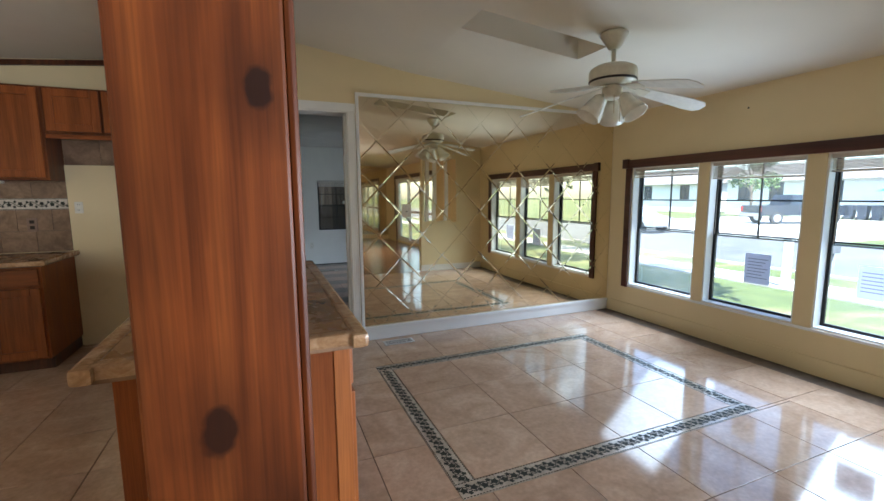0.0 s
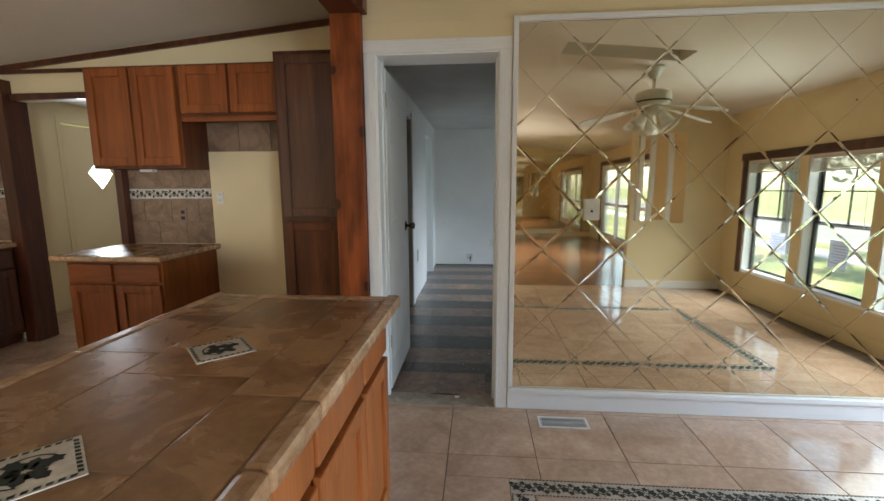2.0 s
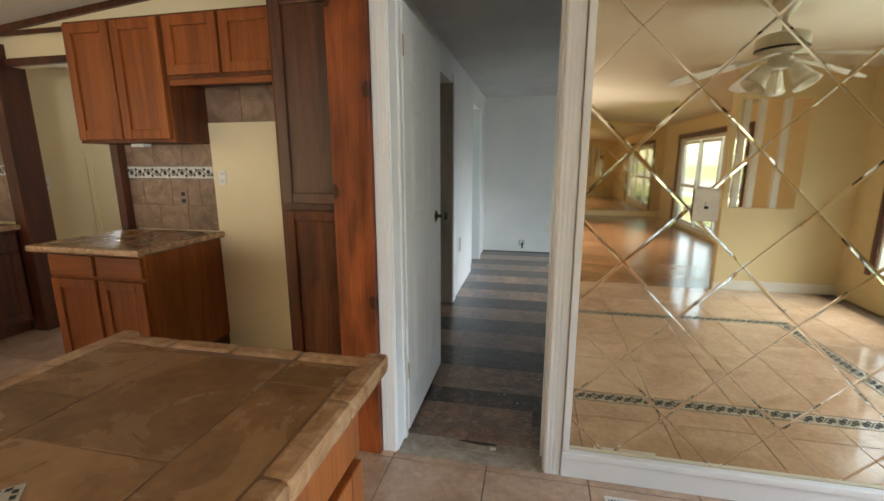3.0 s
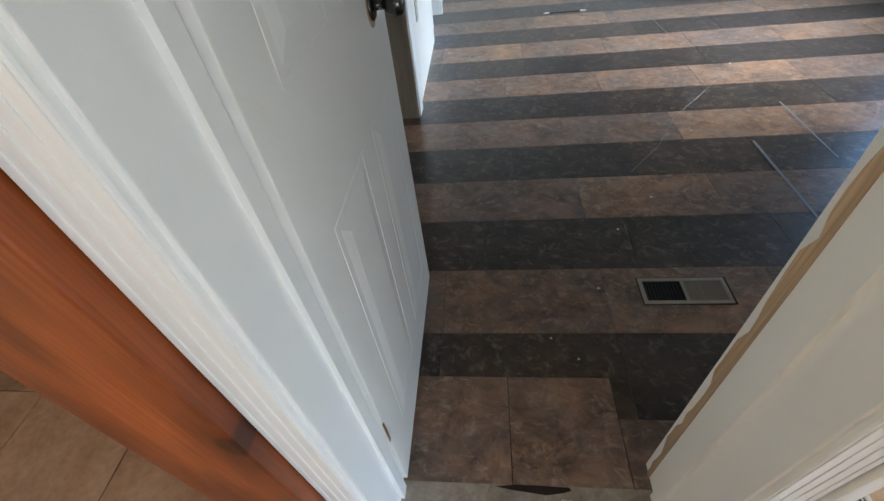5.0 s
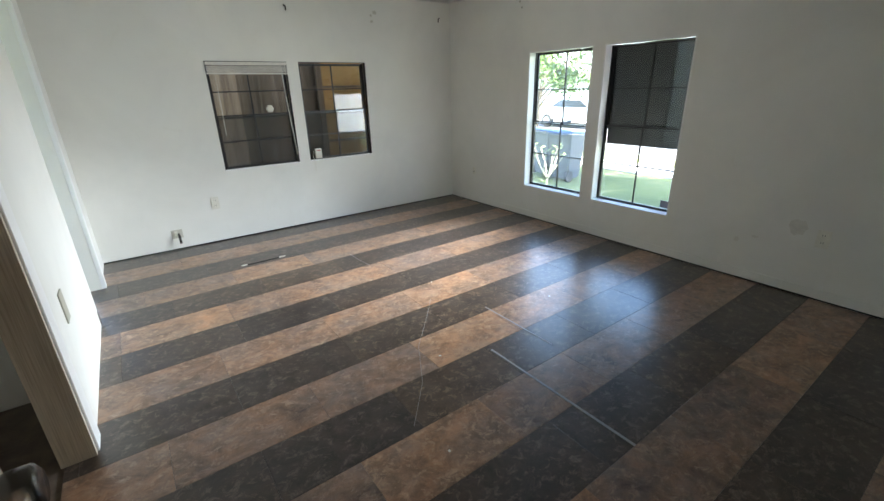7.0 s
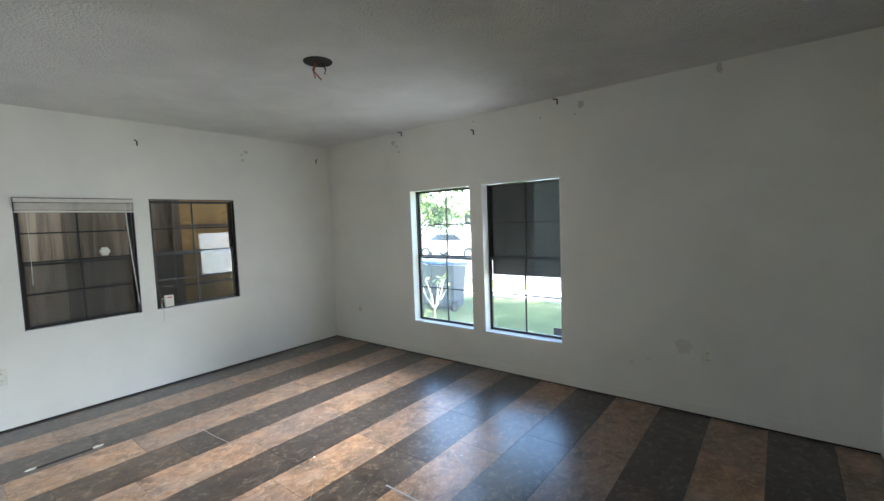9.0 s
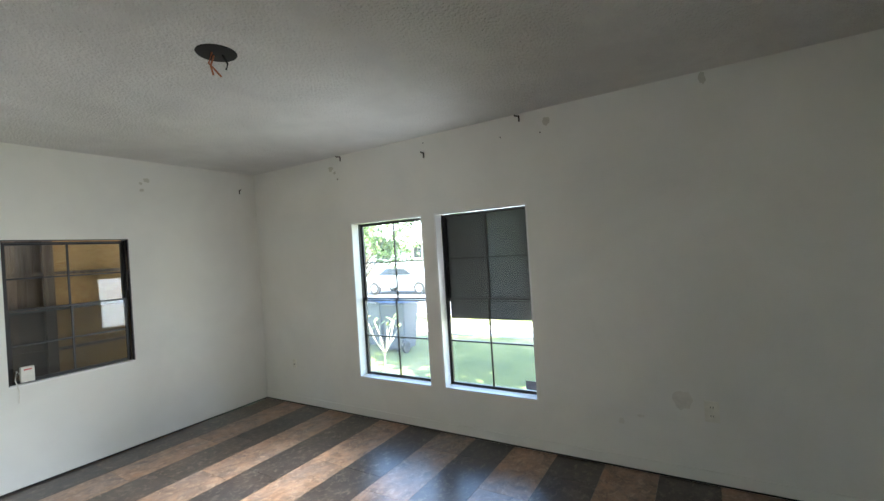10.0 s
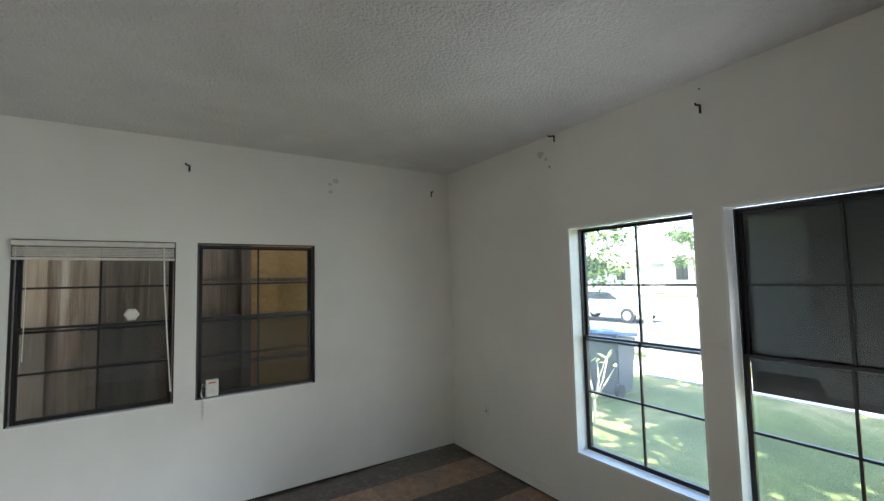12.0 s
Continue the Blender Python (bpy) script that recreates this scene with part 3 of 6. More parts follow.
structure("skirting", boxes((EAST + 0.10, EAST + 0.14, SOUTH - 0.14, BED_N + 0.14, GROUND - 0.05, GROUND + 0.1), (WEST - 0.14, WEST - 0.10, SOUTH - 0.14, BED_N + 0.14, GROUND - 0.05, GROUND + 0.1)),
          WHITE_WALL, "white skirting panels under the house")


# ---- windows and doors ----
def ring(x0, x1, z0, z1, y0, y1, w):
    """Four bars of a rectangular frame in an upright plane."""
    return boxes((x0, x1, y0, y1, z0, z0 + w), (x0, x1, y0, y1, z1 - w, z1), (x0, x0 + w, y0, y1, z0 + w, z1 - w), (x1 - w, x1, y0, y1, z0 + w, z1 - w))


def sash_window(name, label, wide, tall, at, turn, rail, upper=(2, 2), lower=(0, 0), film=0.0, deep=0.05, glass=None, screen=False, dark_lining=False):
    """A dark framed single-hung window in an opening; its depth runs along its own +y, from the room outwards."""
    w = thing(name, label, "window", at, turn=turn, kind="structure")
    h = wide / 2
    lining = boxes((-h, h, 0.0, deep, 0.0, 0.012), (-h, h, 0.0, deep, tall - 0.012, tall), (-h, -h + 0.012, 0.0, deep, 0.012, tall - 0.012), (h - 0.012, h, 0.0, deep, 0.012, tall - 0.012))
    if dark_lining:
        t = 0.006
        lining = boxes((-h, h, 0.004, deep, tall - t, tall), (-h, -h + t, 0.004, deep, 0.012, tall - t), (h - t, h, 0.004, deep, 0.012, tall - t))
        part("reveal", lining, ALUMINIUM, w, "dark metal reveal")
        part("window_sill", boxes((-h, h, 0.0, deep, 0.0, 0.0118)), WHITE_TRIM, w, "pale painted sill")
    else:
        part("window_sill", lining, WHITE_TRIM, w, "white painted reveal")
    part("window_frame", ring(-h + 0.0125, h - 0.0125, 0.0125, tall - 0.0125, deep + 0.004, deep + 0.050, 0.0075), ALUMINIUM, w)
    for nm, z0, z1, y, grid in (("upper_sash", rail - 0.015, tall - 0.020, deep + 0.030, upper), ("lower_sash", 0.020, rail + 0.018, deep + 0.008, lower)):
        x0, x1 = -h + 0.020, h - 0.020
        s = part(nm, ring(x0, x1, z0, z1, y, y + 0.018, 0.013), ALUMINIUM, w)
        cols, rows = grid
        for i in range(1, cols):
            c = x0 + (x1 - x0) * i / cols
            part("muntin", boxes((c - 0.0055, c + 0.0055, y + 0.004, y + 0.016, z0 + 0.013, z1 - 0.013)), ALUMINIUM, s)
        for j in range(1, rows):
            c = z0 + (z1 - z0) * j / rows
            part("muntin", boxes((x0 + 0.013, x1 - 0.013, y + 0.003, y + 0.017, c - 0.0055, c + 0.0055)), ALUMINIUM, s)
        g = part("pane", boxes((x0 + 0.012, x1 - 0.012, y + 0.009, y + 0.011, z0 + 0.012, z1 - 0.012)), glass or GLASS, s)
        g.visible_shadow = False
    if screen:
        part("insect_screen", boxes((-h + 0.024, h - 0.024, deep + 0.052, deep + 0.054, 0.024, rail)), SCREEN, w, "dark insect screen over the lower half")
    if film:
        part("dark_screen", boxes((-h + 0.024, h - 0.024, deep + 0.052, deep + 0.055, film, tall - 0.024)), FILM, w, "dark grey screen pulled over the upper part")
    return w


for i, (a, b) in enumerate(LIVING_WINDOWS):
    sash_window("window_%d" % (i + 1), "dark bronze single-hung window facing the street", b - a, 1.26, (EAST, (a + b) / 2, 0.34), -90, 0.62, deep=0.08, glass=HAZY_GLASS)
for i, (a, b) in enumerate(BED_WINDOWS):
    sash_window("window_%d" % (i + 4), "dark bronze bedroom window with divided panes" + (", upper part dark" if i == 0 else ""), b - a, 1.332, (EAST, (a + b) / 2, 0.333), -90, 0.662,
                (2, 2), (2, 2), 0.515 if i == 0 else 0.0, deep=0.08, glass=GLASS if i == 0 else HAZY_GLASS)
for i, (a, b) in enumerate(NORTH_WINDOWS):
    sash_window("window_%d" % (i + 6), "dark bronze window boarded up outside", b - a, 0.963, ((a + b) / 2, BED_N, 0.662), 0, 0.483, (2, 2), (2, 2), deep=0.035, screen=True, dark_lining=True)

# cream posts between the dining windows, and the dark trim round them
trim = thing("window_trim", "dark stained wooden trim round the dining windows", "trim", (EAST - 0.02, 2.6, 1.6), kind="structure")
part("header", boxes((EAST - 0.032, EAST - 0.006, 1.32, 4.0, 1.60, 1.685), bevel=0.004), WINDOW_TRIM, trim, world_space=True)
part("cap", boxes((EAST - 0.045, EAST - 0.006, 3.94, 4.012, 1.598, 1.694), bevel=0.004), WINDOW_TRIM, trim, world_space=True)
part("side_board", boxes((EAST - 0.028, EAST - 0.006, 3.90, 3.975, 0.31, 1.598), bevel=0.004), WINDOW_TRIM, trim, world_space=True)
part("side_board", boxes((EAST - 0.028, EAST - 0.006, 1.345, 1.42, 0.31, 1.60), bevel=0.004), WINDOW_TRIM, trim, world_space=True)
structure("window_ledge", boxes((EAST - 0.018, EAST - 0.006, 1.42, 3.90, 0.316, 0.338), bevel=0.003), WHITE_TRIM, "white painted ledge under the dining windows", "sill")
structure("baseboard", boxes((EAST - 0.020, EAST - 0.006, 1.0, MIRROR_Y - 0.001, 0.0, 0.13), bevel=0.004), CREAM, "cream baseboard under the dining windows", "baseboard")


def blind(wide, drop, at, turn, tilt=0.0):
    b = thing("window_blind", "raised grey-white slatted blind bunched at the window top", "blind", at, turn=turn, group="raised blinds")
    part("headrail", boxes((-wide / 2, wide / 2, -0.028, 0.006, -0.028, 0.0), bevel=0.003), BLIND, b)
    n = max(3, int((drop - 0.03) / 0.009))
    for i in range(n):
        z = -0.034 - (drop - 0.034) * i / n
        bm = boxes((-wide / 2 + 0.004, wide / 2 - 0.004, -0.026 + 0.003 * math.sin(i * 2.1), 0.004, z - 0.006, z - 0.001))
        bmesh.ops.rotate(bm, verts=bm.verts, cent=(0, 0, z), matrix=Matrix.Rotation(tilt * i / n, 3, "Y"))
        part("slat", bm, BLIND, b)
    bm = boxes((-wide / 2, wide / 2, -0.024, 0.004, -drop - 0.018, -drop - 0.004), bevel=0.003)
    bmesh.ops.rotate(bm, verts=bm.verts, cent=(0, 0, -drop), matrix=Matrix.Rotation(tilt, 3, "Y"))
    part("bottom_rail", bm, BLIND, b)
    part("cord", tube([(-wide / 2 + 0.06, -0.03, -0.02), (-wide / 2 + 0.062, -0.032, -0.35), (-wide / 2 + 0.058, -0.03, -0.62)], 0.002, 5), BLIND, b)
    return b


blind(0.72, 0.075, (EAST + 0.034, 3.52, 1.588), -90)
blind(0.70, 0.125, (EAST + 0.034, 2.67, 1.588), -90, 0.012)
blind(0.72, 0.105, (EAST + 0.034, 1.80, 1.588), -90)
blind(0.705, 0.085, (1.357, BED_N + 0.004, 1.618), 0, 0.006)

# bedroom door with its jamb and casing
jamb = thing("door_jamb", "white painted door frame with worn fluted casing", "door frame", (0.396, MIRROR_Y, 0), kind="structure")
part("jamb_board", boxes((0.045, 0.064, MIRROR_Y - 0.004, MIRROR_Y + 0.20, 0, 2.03), bevel=0.002), WHITE_TRIM, jamb, world_space=True)
part("jamb_board", boxes((0.728, 0.747, MIRROR_Y - 0.004, MIRROR_Y + 0.20, 0, 2.03), bevel=0.002), WHITE_TRIM, jamb, world_space=True)
part("jamb_head", boxes((0.045, 0.747, MIRROR_Y - 0.004, MIRROR_Y + 0.20, 2.031, 2.049), bevel=0.002), WHITE_TRIM, jamb, world_space=True)
part("stop", boxes((0.064, 0.074, MIRROR_Y + 0.09, MIRROR_Y + 0.122, 0, 2.03), (0.718, 0.728, MIRROR_Y + 0.09, MIRROR_Y + 0.122, 0, 2.03)), WHITE_TRIM, jamb, world_space=True)


def casing(x0, x1, z1):
    bm = boxes((x0, x1, MIRROR_Y - 0.016, MIRROR_Y - 0.001, 0, z1), bevel=0.004)
    n = 4
    for i in range(n):
        c = x0 + (x1 - x0) * (i + 0.5) / n
        box(bm, c - 0.005, c + 0.005, MIRROR_Y - 0.0176, MIRROR_Y - 0.0155, 0, z1, bevel=0.0015)
    return bm


part("casing", casing(-0.010, 0.058, 2.04), WHITE_TRIM, jamb, world_space=True)
part("casing", casing(0.734, 0.802, 2.04), WHITE_TRIM, jamb, world_space=True)
head = boxes((-0.010, 0.802, MIRROR_Y - 0.016, MIRROR_Y - 0.001, 2.04, 2.108), bevel=0.004)
for i in range(4):
    c = 2.049 + 0.017 * i
    box(head, -0.010, 0.802, MIRROR_Y - 0.0176, MIRROR_Y - 0.0155, c - 0.005, c + 0.005, bevel=0.0015)
part("head_casing", head, WHITE_TRIM, jamb, world_space=True)
# bedroom side: a torn casing strip with bare wood
part("torn_casing", boxes((0.7475, 0.80, MIRROR_Y + 0.1355, MIRROR_Y + 0.18, 0.0, 2.05), bevel=0.003), WHITE_TRIM, jamb, world_space=True)
torn = bmesh.new()
rng = random.Random(4)
prev = None
for i in range(60):
    z = i * 0.035
    w = 0.020 + rng.uniform(-0.008, 0.008)
    a = [torn.verts.new((x, y, z)) for x, y in ((0.7275, MIRROR_Y + 0.165), (0.7275, MIRROR_Y + 0.165 + w), (0.7255, MIRROR_Y + 0.165 + w), (0.7255, MIRROR_Y + 0.165))]
    if prev:
        for k in range(4):
            torn.faces.new((prev[k], prev[(k + 1) % 4], a[(k + 1) % 4], a[k]))
    prev = a
bmesh.ops.recalc_face_normals(torn, faces=torn.faces)
part("torn_strip", torn, RAW_PINE, jamb, "bare splintered pine where paint is torn off", world_space=True)


def door_panels(bm, wide, tall, yf, sgn):
    """Moulded panels on one face of a six-panel door: a thin bead and a field with broad sloping sides."""
    xs = ((0.10, wide / 2 - 0.045), (wide / 2 + 0.045, wide - 0.10))
    for z0, z1 in ((0.18, 0.86), (1.08, 1.60), (1.70, 1.88)):
        for x0, x1 in xs:
            for q in ((x0, x1, z0, z0 + 0.009), (x0, x1, z1 - 0.009, z1), (x0, x0 + 0.009, z0 + 0.009, z1 - 0.009), (x1 - 0.009, x1, z0 + 0.009, z1 - 0.009)):
                ya, yb = sorted((yf - sgn * 0.002, yf + sgn * 0.0009))
                box(bm, q[0], q[1], ya, yb, q[2], q[3], bevel=0.0008)
            rings = []
            for inset, h in ((0.016, -0.0005), (0.050, 0.0042)):
                a, b, c, d = x0 + inset, x1 - inset, z0 + inset, z1 - inset
                rings.append([bm.verts.new((x, yf + sgn * h, z)) for x, z in ((a, c), (b, c), (b, d), (a, d))])
            faces = [bm.faces.new(rings[1])] + [bm.faces.new((rings[0][k], rings[0][(k + 1) % 4], rings[1][(k + 1) % 4], rings[1][k])) for k in range(4)]
            bmesh.ops.recalc_face_normals(bm, faces=faces)
            if faces[0].normal.y * sgn < 0:
                bmesh.ops.reverse_faces(bm, faces=faces)


def six_panel_door(name, label, at, turn, wide=0.725, tall=2.0):
    d = thing(name, label, "door", at, turn=turn)
    bm = boxes((0.0, wide, -0.0175, 0.0175, 0.025, tall), bevel=0.002)
    door_panels(bm, wide, tall, -0.0175, -1)
    door_panels(bm, wide, tall, 0.0175, 1)
    part("leaf", bm, DOOR_WHITE, d)
    return d


door = six_panel_door("bedroom_door", "white six-panel bedroom door standing open into the room", (0.062, MIRROR_Y + 0.135, 0.0), 90.0, wide=0.735)
for sgn in (-1, 1):
    prof = [(0.029, 0.0), (0.031, 0.004), (0.024, 0.009), (0.0105, 0.012), (0.0105, 0.030), (0.020, 0.035), (0.0245, 0.050), (0.0235, 0.066), (0.016, 0.071)]
    bm = lathe(prof, 20)
    bmesh.ops.rotate(bm, verts=bm.verts, cent=(0, 0, 0), matrix=Matrix.Rotation(radians(90 if sgn < 0 else -90), 3, "X"))
    bmesh.ops.translate(bm, verts=bm.verts, vec=(0.603, sgn * 0.0175, 1.03))
    part("knob", bm, KNOB, door, "dark worn metal knob", smooth=True)
scar = lathe([(0.040, 0.0), (0.036, 0.0012)], 14)
bmesh.ops.rotate(scar, verts=scar.verts, cent=(0, 0, 0), matrix=Matrix.Rotation(radians(90), 3, "X"))
bmesh.ops.translate(scar, verts=scar.verts, vec=(0.605, -0.0175, 1.026))
part("bare_ring", scar, RAW_PINE, door, "bare wood round the knob")
for z in (0.30, 1.78):
    part("hinge", boxes((-0.006, 0.001, -0.0205, -0.0178, z, z + 0.085)), BRASS, door)
part("latch", boxes((0.7345, 0.737, -0.012, 0.012, 1.0, 1.06)), BRASS, door)

# back door with a diamond light
back = thing("back_door", "cream back door with a small diamond window", "door", (WEST - 0.04, 6.58, 0), kind="structure")
DY, DZ, DR = 6.62, 1.50, 0.17
bm = bmesh.new()
outer = [(6.19, 0.0), (6.97, 0.0), (6.97, 2.02), (6.19, 2.02)]
inner = [(DY, DZ - DR * 1.1), (DY + DR, DZ), (DY, DZ + DR * 1.1), (DY - DR, DZ)]
lay = []
for x in (WEST - 0.045, WEST - 0.005):
    o = [bm.verts.new((x, y, z)) for y, z in outer]
    q = [bm.verts.new((x, y, z)) for y, z in inner]
    for a, b, c in ((o[0], o[1], q[0]), (o[1], q[1], q[0]), (o[1], o[2], q[1]), (o[2], q[2], q[1]), (o[2], o[3], q[2]), (o[3], q[3], q[2]), (o[3], o[0], q[3]), (o[0], q[0], q[3])):
        bm.faces.new((a, b, c))
    lay.append((o, q))
for k in range(4):
    bm.faces.new((lay[0][0][k], lay[0][0][(k + 1) % 4], lay[1][0][(k + 1) % 4], lay[1][0][k]))
    bm.faces.new((lay[0][1][k], lay[0][1][(k + 1) % 4], lay[1][1][(k + 1) % 4], lay[1][1][k]))
bmesh.ops.recalc_face_normals(bm, faces=bm.faces)
part("leaf", bm, CREAM, back, world_space=True)
bm = bmesh.new()
v = [bm.verts.new((x, y, z)) for x in (WEST - 0.027, WEST - 0.023) for y, z in inner]
bm.faces.new(v[:4]), bm.faces.new(v[4:])
for k in range(4):
    bm.faces.new((v[k], v[(k + 1) % 4], v[4 + (k + 1) % 4], v[4 + k]))
bmesh.ops.recalc_face_normals(bm, faces=bm.faces)
g = part("diamond_pane", bm, GLASS, back, world_space=True)
g.visible_shadow = False
part("casing", boxes((WEST + 0.001, WEST + 0.014, 6.12, 6.17, 0, 2.1), (WEST + 0.001, WEST + 0.014, 6.99, 7.05, 0, 2.1), (WEST + 0.001, WEST + 0.014, 6.17, 6.99, 2.04, 2.1), bevel=0.002), CREAM, back, world_space=True)
bm = lathe([(0.028, 0), (0.028, 0.006), (0.012, 0.012), (0.012, 0.035), (0.026, 0.045), (0.02, 0.066)], 14)
bmesh.ops.rotate(bm, verts=bm.verts, cent=(0, 0, 0), matrix=Matrix.Rotation(radians(90), 3, "Y"))
bmesh.ops.translate(bm, verts=bm.verts, vec=(WEST - 0.005, 6.91, 0.98))
part("knob", bm, BRASS, back, smooth=True, world_space=True)

# bedroom closet openings
structure("baseboard_bedroom", boxes((EAST - 0.006, EAST - 0.0005, MIRROR_Y + 0.137, BED_N - 0.001, 0.010, 0.075), bevel=0.002), WHITE_WALL, "low white painted baseboard strip", "baseboard")
cj = thing("closet_jamb", "unpainted pine closet door jamb with white casing", "door frame", (-0.15, 6.42, 0), kind="structure")
part("jamb_board", boxes((-0.21, -0.094, 6.40, 6.4195, 0, 2.03), bevel=0.002), PALE_PINE, cj, "bare pale pine jamb", world_space=True)
part("jamb_board", boxes((-0.21, -0.094, 5.6005, 5.62, 0, 2.03), bevel=0.002), RAW_PINE, cj, "bare pine jamb", world_space=True)
part("casing", boxes((-0.0995, -0.086, 6.425, 6.533, 0, 2.1), bevel=0.004), WHITE_TRIM, cj, world_space=True)
part("casing", boxes((-0.0995, -0.086, 5.53, 5.595, 0, 2.1), bevel=0.004), PALE_PINE, cj, world_space=True)
cj2 = thing("alcove_casing", "white casing of the bedroom alcove with a dark foot block", "door frame", (-0.1, 8.37, 0), kind="structure")
part("casing", boxes((-0.0995, -0.075, 8.37, 8.44, 0, 2.1), bevel=0.004), WHITE_TRIM, cj2, world_space=True)
part("foot_block", boxes((-0.21, -0.097, 7.70, 7.733, 0, 0.09), bevel=0.003), DARK_WOOD, cj2, "dark wooden foot block", world_space=True)
# Shadow line between wall and floor, put in as a thin black strip.
structure("floor_gap", boxes((EAST - 0.004, EAST - 0.0005, MIRROR_Y + 0.137, BED_N - 0.001, 0.0, 0.009), (-0.099, EAST - 0.004, BED_N - 0.004, BED_N - 0.0005, 0.0, 0.012)), BLACK,
          "black strip drawn as the shadow line at the wall foot, baseboard missing", "trim")

# patio door in the living room
patio = thing("patio_door", "wide patio door with white frames and dark trim", "door", (EAST, -2.85, 0.06), turn=-90, kind="structure")
part("door_frame", ring(-1.49, 1.49, 0.0, 1.76, 0.02, 0.12, 0.05), WHITE_VINYL, patio)
for c in (-1.0, 0.0, 1.0):
    s = part("sash", ring(c - 0.46, c + 0.46, 0.055, 1.70, 0.05, 0.08, 0.06), WHITE_VINYL, patio)
    part("mid_rail", boxes((c - 0.40, c + 0.40, 0.052, 0.078, 0.78, 0.84)), WHITE_VINYL, s)
    g = part("pane", boxes((c - 0.41, c + 0.41, 0.064, 0.067, 0.105, 1.65)), GLASS, s)
    g.visible_shadow = False
part("dark_trim", boxes((-1.60, 1.60, -0.03, -0.008, 1.765, 1.86), (-1.60, -1.51, -0.03, -0.008, -0.06, 1.765), (1.51, 1.60, -0.03, -0.008, -0.06, 1.765), bevel=0.004), WINDOW_TRIM, patio)

# ---- mirror wall ----
MX0, MX1, MZ0, MZ1 = 0.835, EAST - 0.012, 0.128, 2.174
surround = thing("mirror_frame", "white moulding framing the mirror wall", "trim", (2.2, MIRROR_Y - 0.01, 0.0), kind="structure")
part("moulding", boxes((0.806, 0.834, MIRROR_Y - 0.026, MIRROR_Y - 0.001, 0.127, 2.204), bevel=0.004), WHITE_TRIM, surround, world_space=True)
part("moulding", boxes((0.8345, EAST - 0.007, MIRROR_Y - 0.026, MIRROR_Y - 0.001, 2.176, 2.204), bevel=0.004), WHITE_TRIM, surround, world_space=True)
structure("wall_panel_strip", boxes((-0.011, 0.8055, MIRROR_Y - 0.007, MIRROR_Y - 0.0005, 2.1085, 2.197), bevel=0.002), CREAM, "cream board over the bedroom door casing", "trim")
part("baseboard", boxes((0.8035, EAST - 0.021, MIRROR_Y - 0.022, MIRROR_Y - 0.001, 0.0, 0.095), (0.8035, EAST - 0.021, MIRROR_Y - 0.032, MIRROR_Y - 0.001, 0.0955, 0.126), bevel=0.005), WHITE_TRIM, surround, world_space=True)
mirror = thing("mirror_wall", "bronze-tinted mirror of bevelled diamond tiles", "mirror", (2.26, MIRROR_Y - 0.004, MZ0))


def diamond_tile(cx, cz, hx, hz):
    """A bevelled diamond mirror tile, cut to the mirror's outline."""
    bm = bmesh.new()
    bw = 0.052
    o = [bm.verts.new((cx + dx * (hx - 0.0006), MIRROR_Y - 0.003, cz + dz * (hz - 0.0006))) for dx, dz in ((1, 0), (0, 1), (-1, 0), (0, -1))]
    q = [bm.verts.new((cx + dx * hx * (1 - bw), MIRROR_Y - 0.0033, cz + dz * hz * (1 - bw))) for dx, dz in ((1, 0), (0, 1), (-1, 0), (0, -1))]
    bm.faces.new(q)
    for k in range(4):
        bm.faces.new((o[k], o[(k + 1) % 4], q[(k + 1) % 4], q[k]))
    bmesh.ops.recalc_face_normals(bm, faces=bm.faces)
    if bm.faces[0].normal.y > 0:
        bmesh.ops.reverse_faces(bm, faces=bm.faces)
    for co, no in (((MX0, 0, 0), (-1, 0, 0)), ((MX1, 0, 0), (1, 0, 0)), ((0, 0, MZ0), (0, 0, -1)), ((0, 0, MZ1), (0, 0, 1))):
        if bm.verts:
            bmesh.ops.bisect_plane(bm, geom=bm.verts[:] + bm.edges[:] + bm.faces[:], plane_co=co, plane_no=no, clear_outer=True)
    return bm


rng = random.Random(11)
HX, HZ = 0.206, 0.211
for i in range(-9, 12):
    for j in range(-8, 8):
        if (i + j) % 2:
            continue
        cx, cz = 2.02 + HX + i * HX, 1.17 + j * HZ
        bm = diamond_tile(cx, cz, HX, HZ)
        if not bm.faces:
            bm.free()
            continue
        tilt = Matrix.Rotation(radians(rng.uniform(-0.12, 0.12)), 3, "X") @ Matrix.Rotation(radians(rng.uniform(-0.12, 0.12)), 3, "Z")
        bmesh.ops.rotate(bm, verts=bm.verts, cent=(cx, MIRROR_Y - 0.004, cz), matrix=tilt)
        part("mirror_tile", bm, MIRROR, mirror, world_space=True)
structure("mirror_backing", boxes((MX0 - 0.001, MX1 + 0.001, MIRROR_Y - 0.0012, MIRROR_Y - 0.0004, MZ0 - 0.001, MZ1 + 0.001)), BLACK, "dark backing board behind the mirror tiles")
# far mirror in the living room
far = thing("living_mirror", "bronze-tinted mirror of diamond tiles on the end wall", "mirror", (2.4, SOUTH, 0.12))
rng = random.Random(5)
for i in range(-12, 12):
    for j in range(-8, 8):
        if (i + j) % 2:
            continue
        bm = diamond_tile(2.02 + HX + i * HX, 1.17 + j * HZ, HX, HZ)
        if not bm.faces:
            bm.free()
            continue
        bmesh.ops.transform(bm, verts=bm.verts, matrix=Matrix.Translation((0, SOUTH + MIRROR_Y, 0)) @ Matrix.Diagonal((1, -1, 1, 1)))
        bmesh.ops.reverse_faces(bm, faces=bm.faces)
        part("mirror_tile", bm, MIRROR, far, world_space=True)


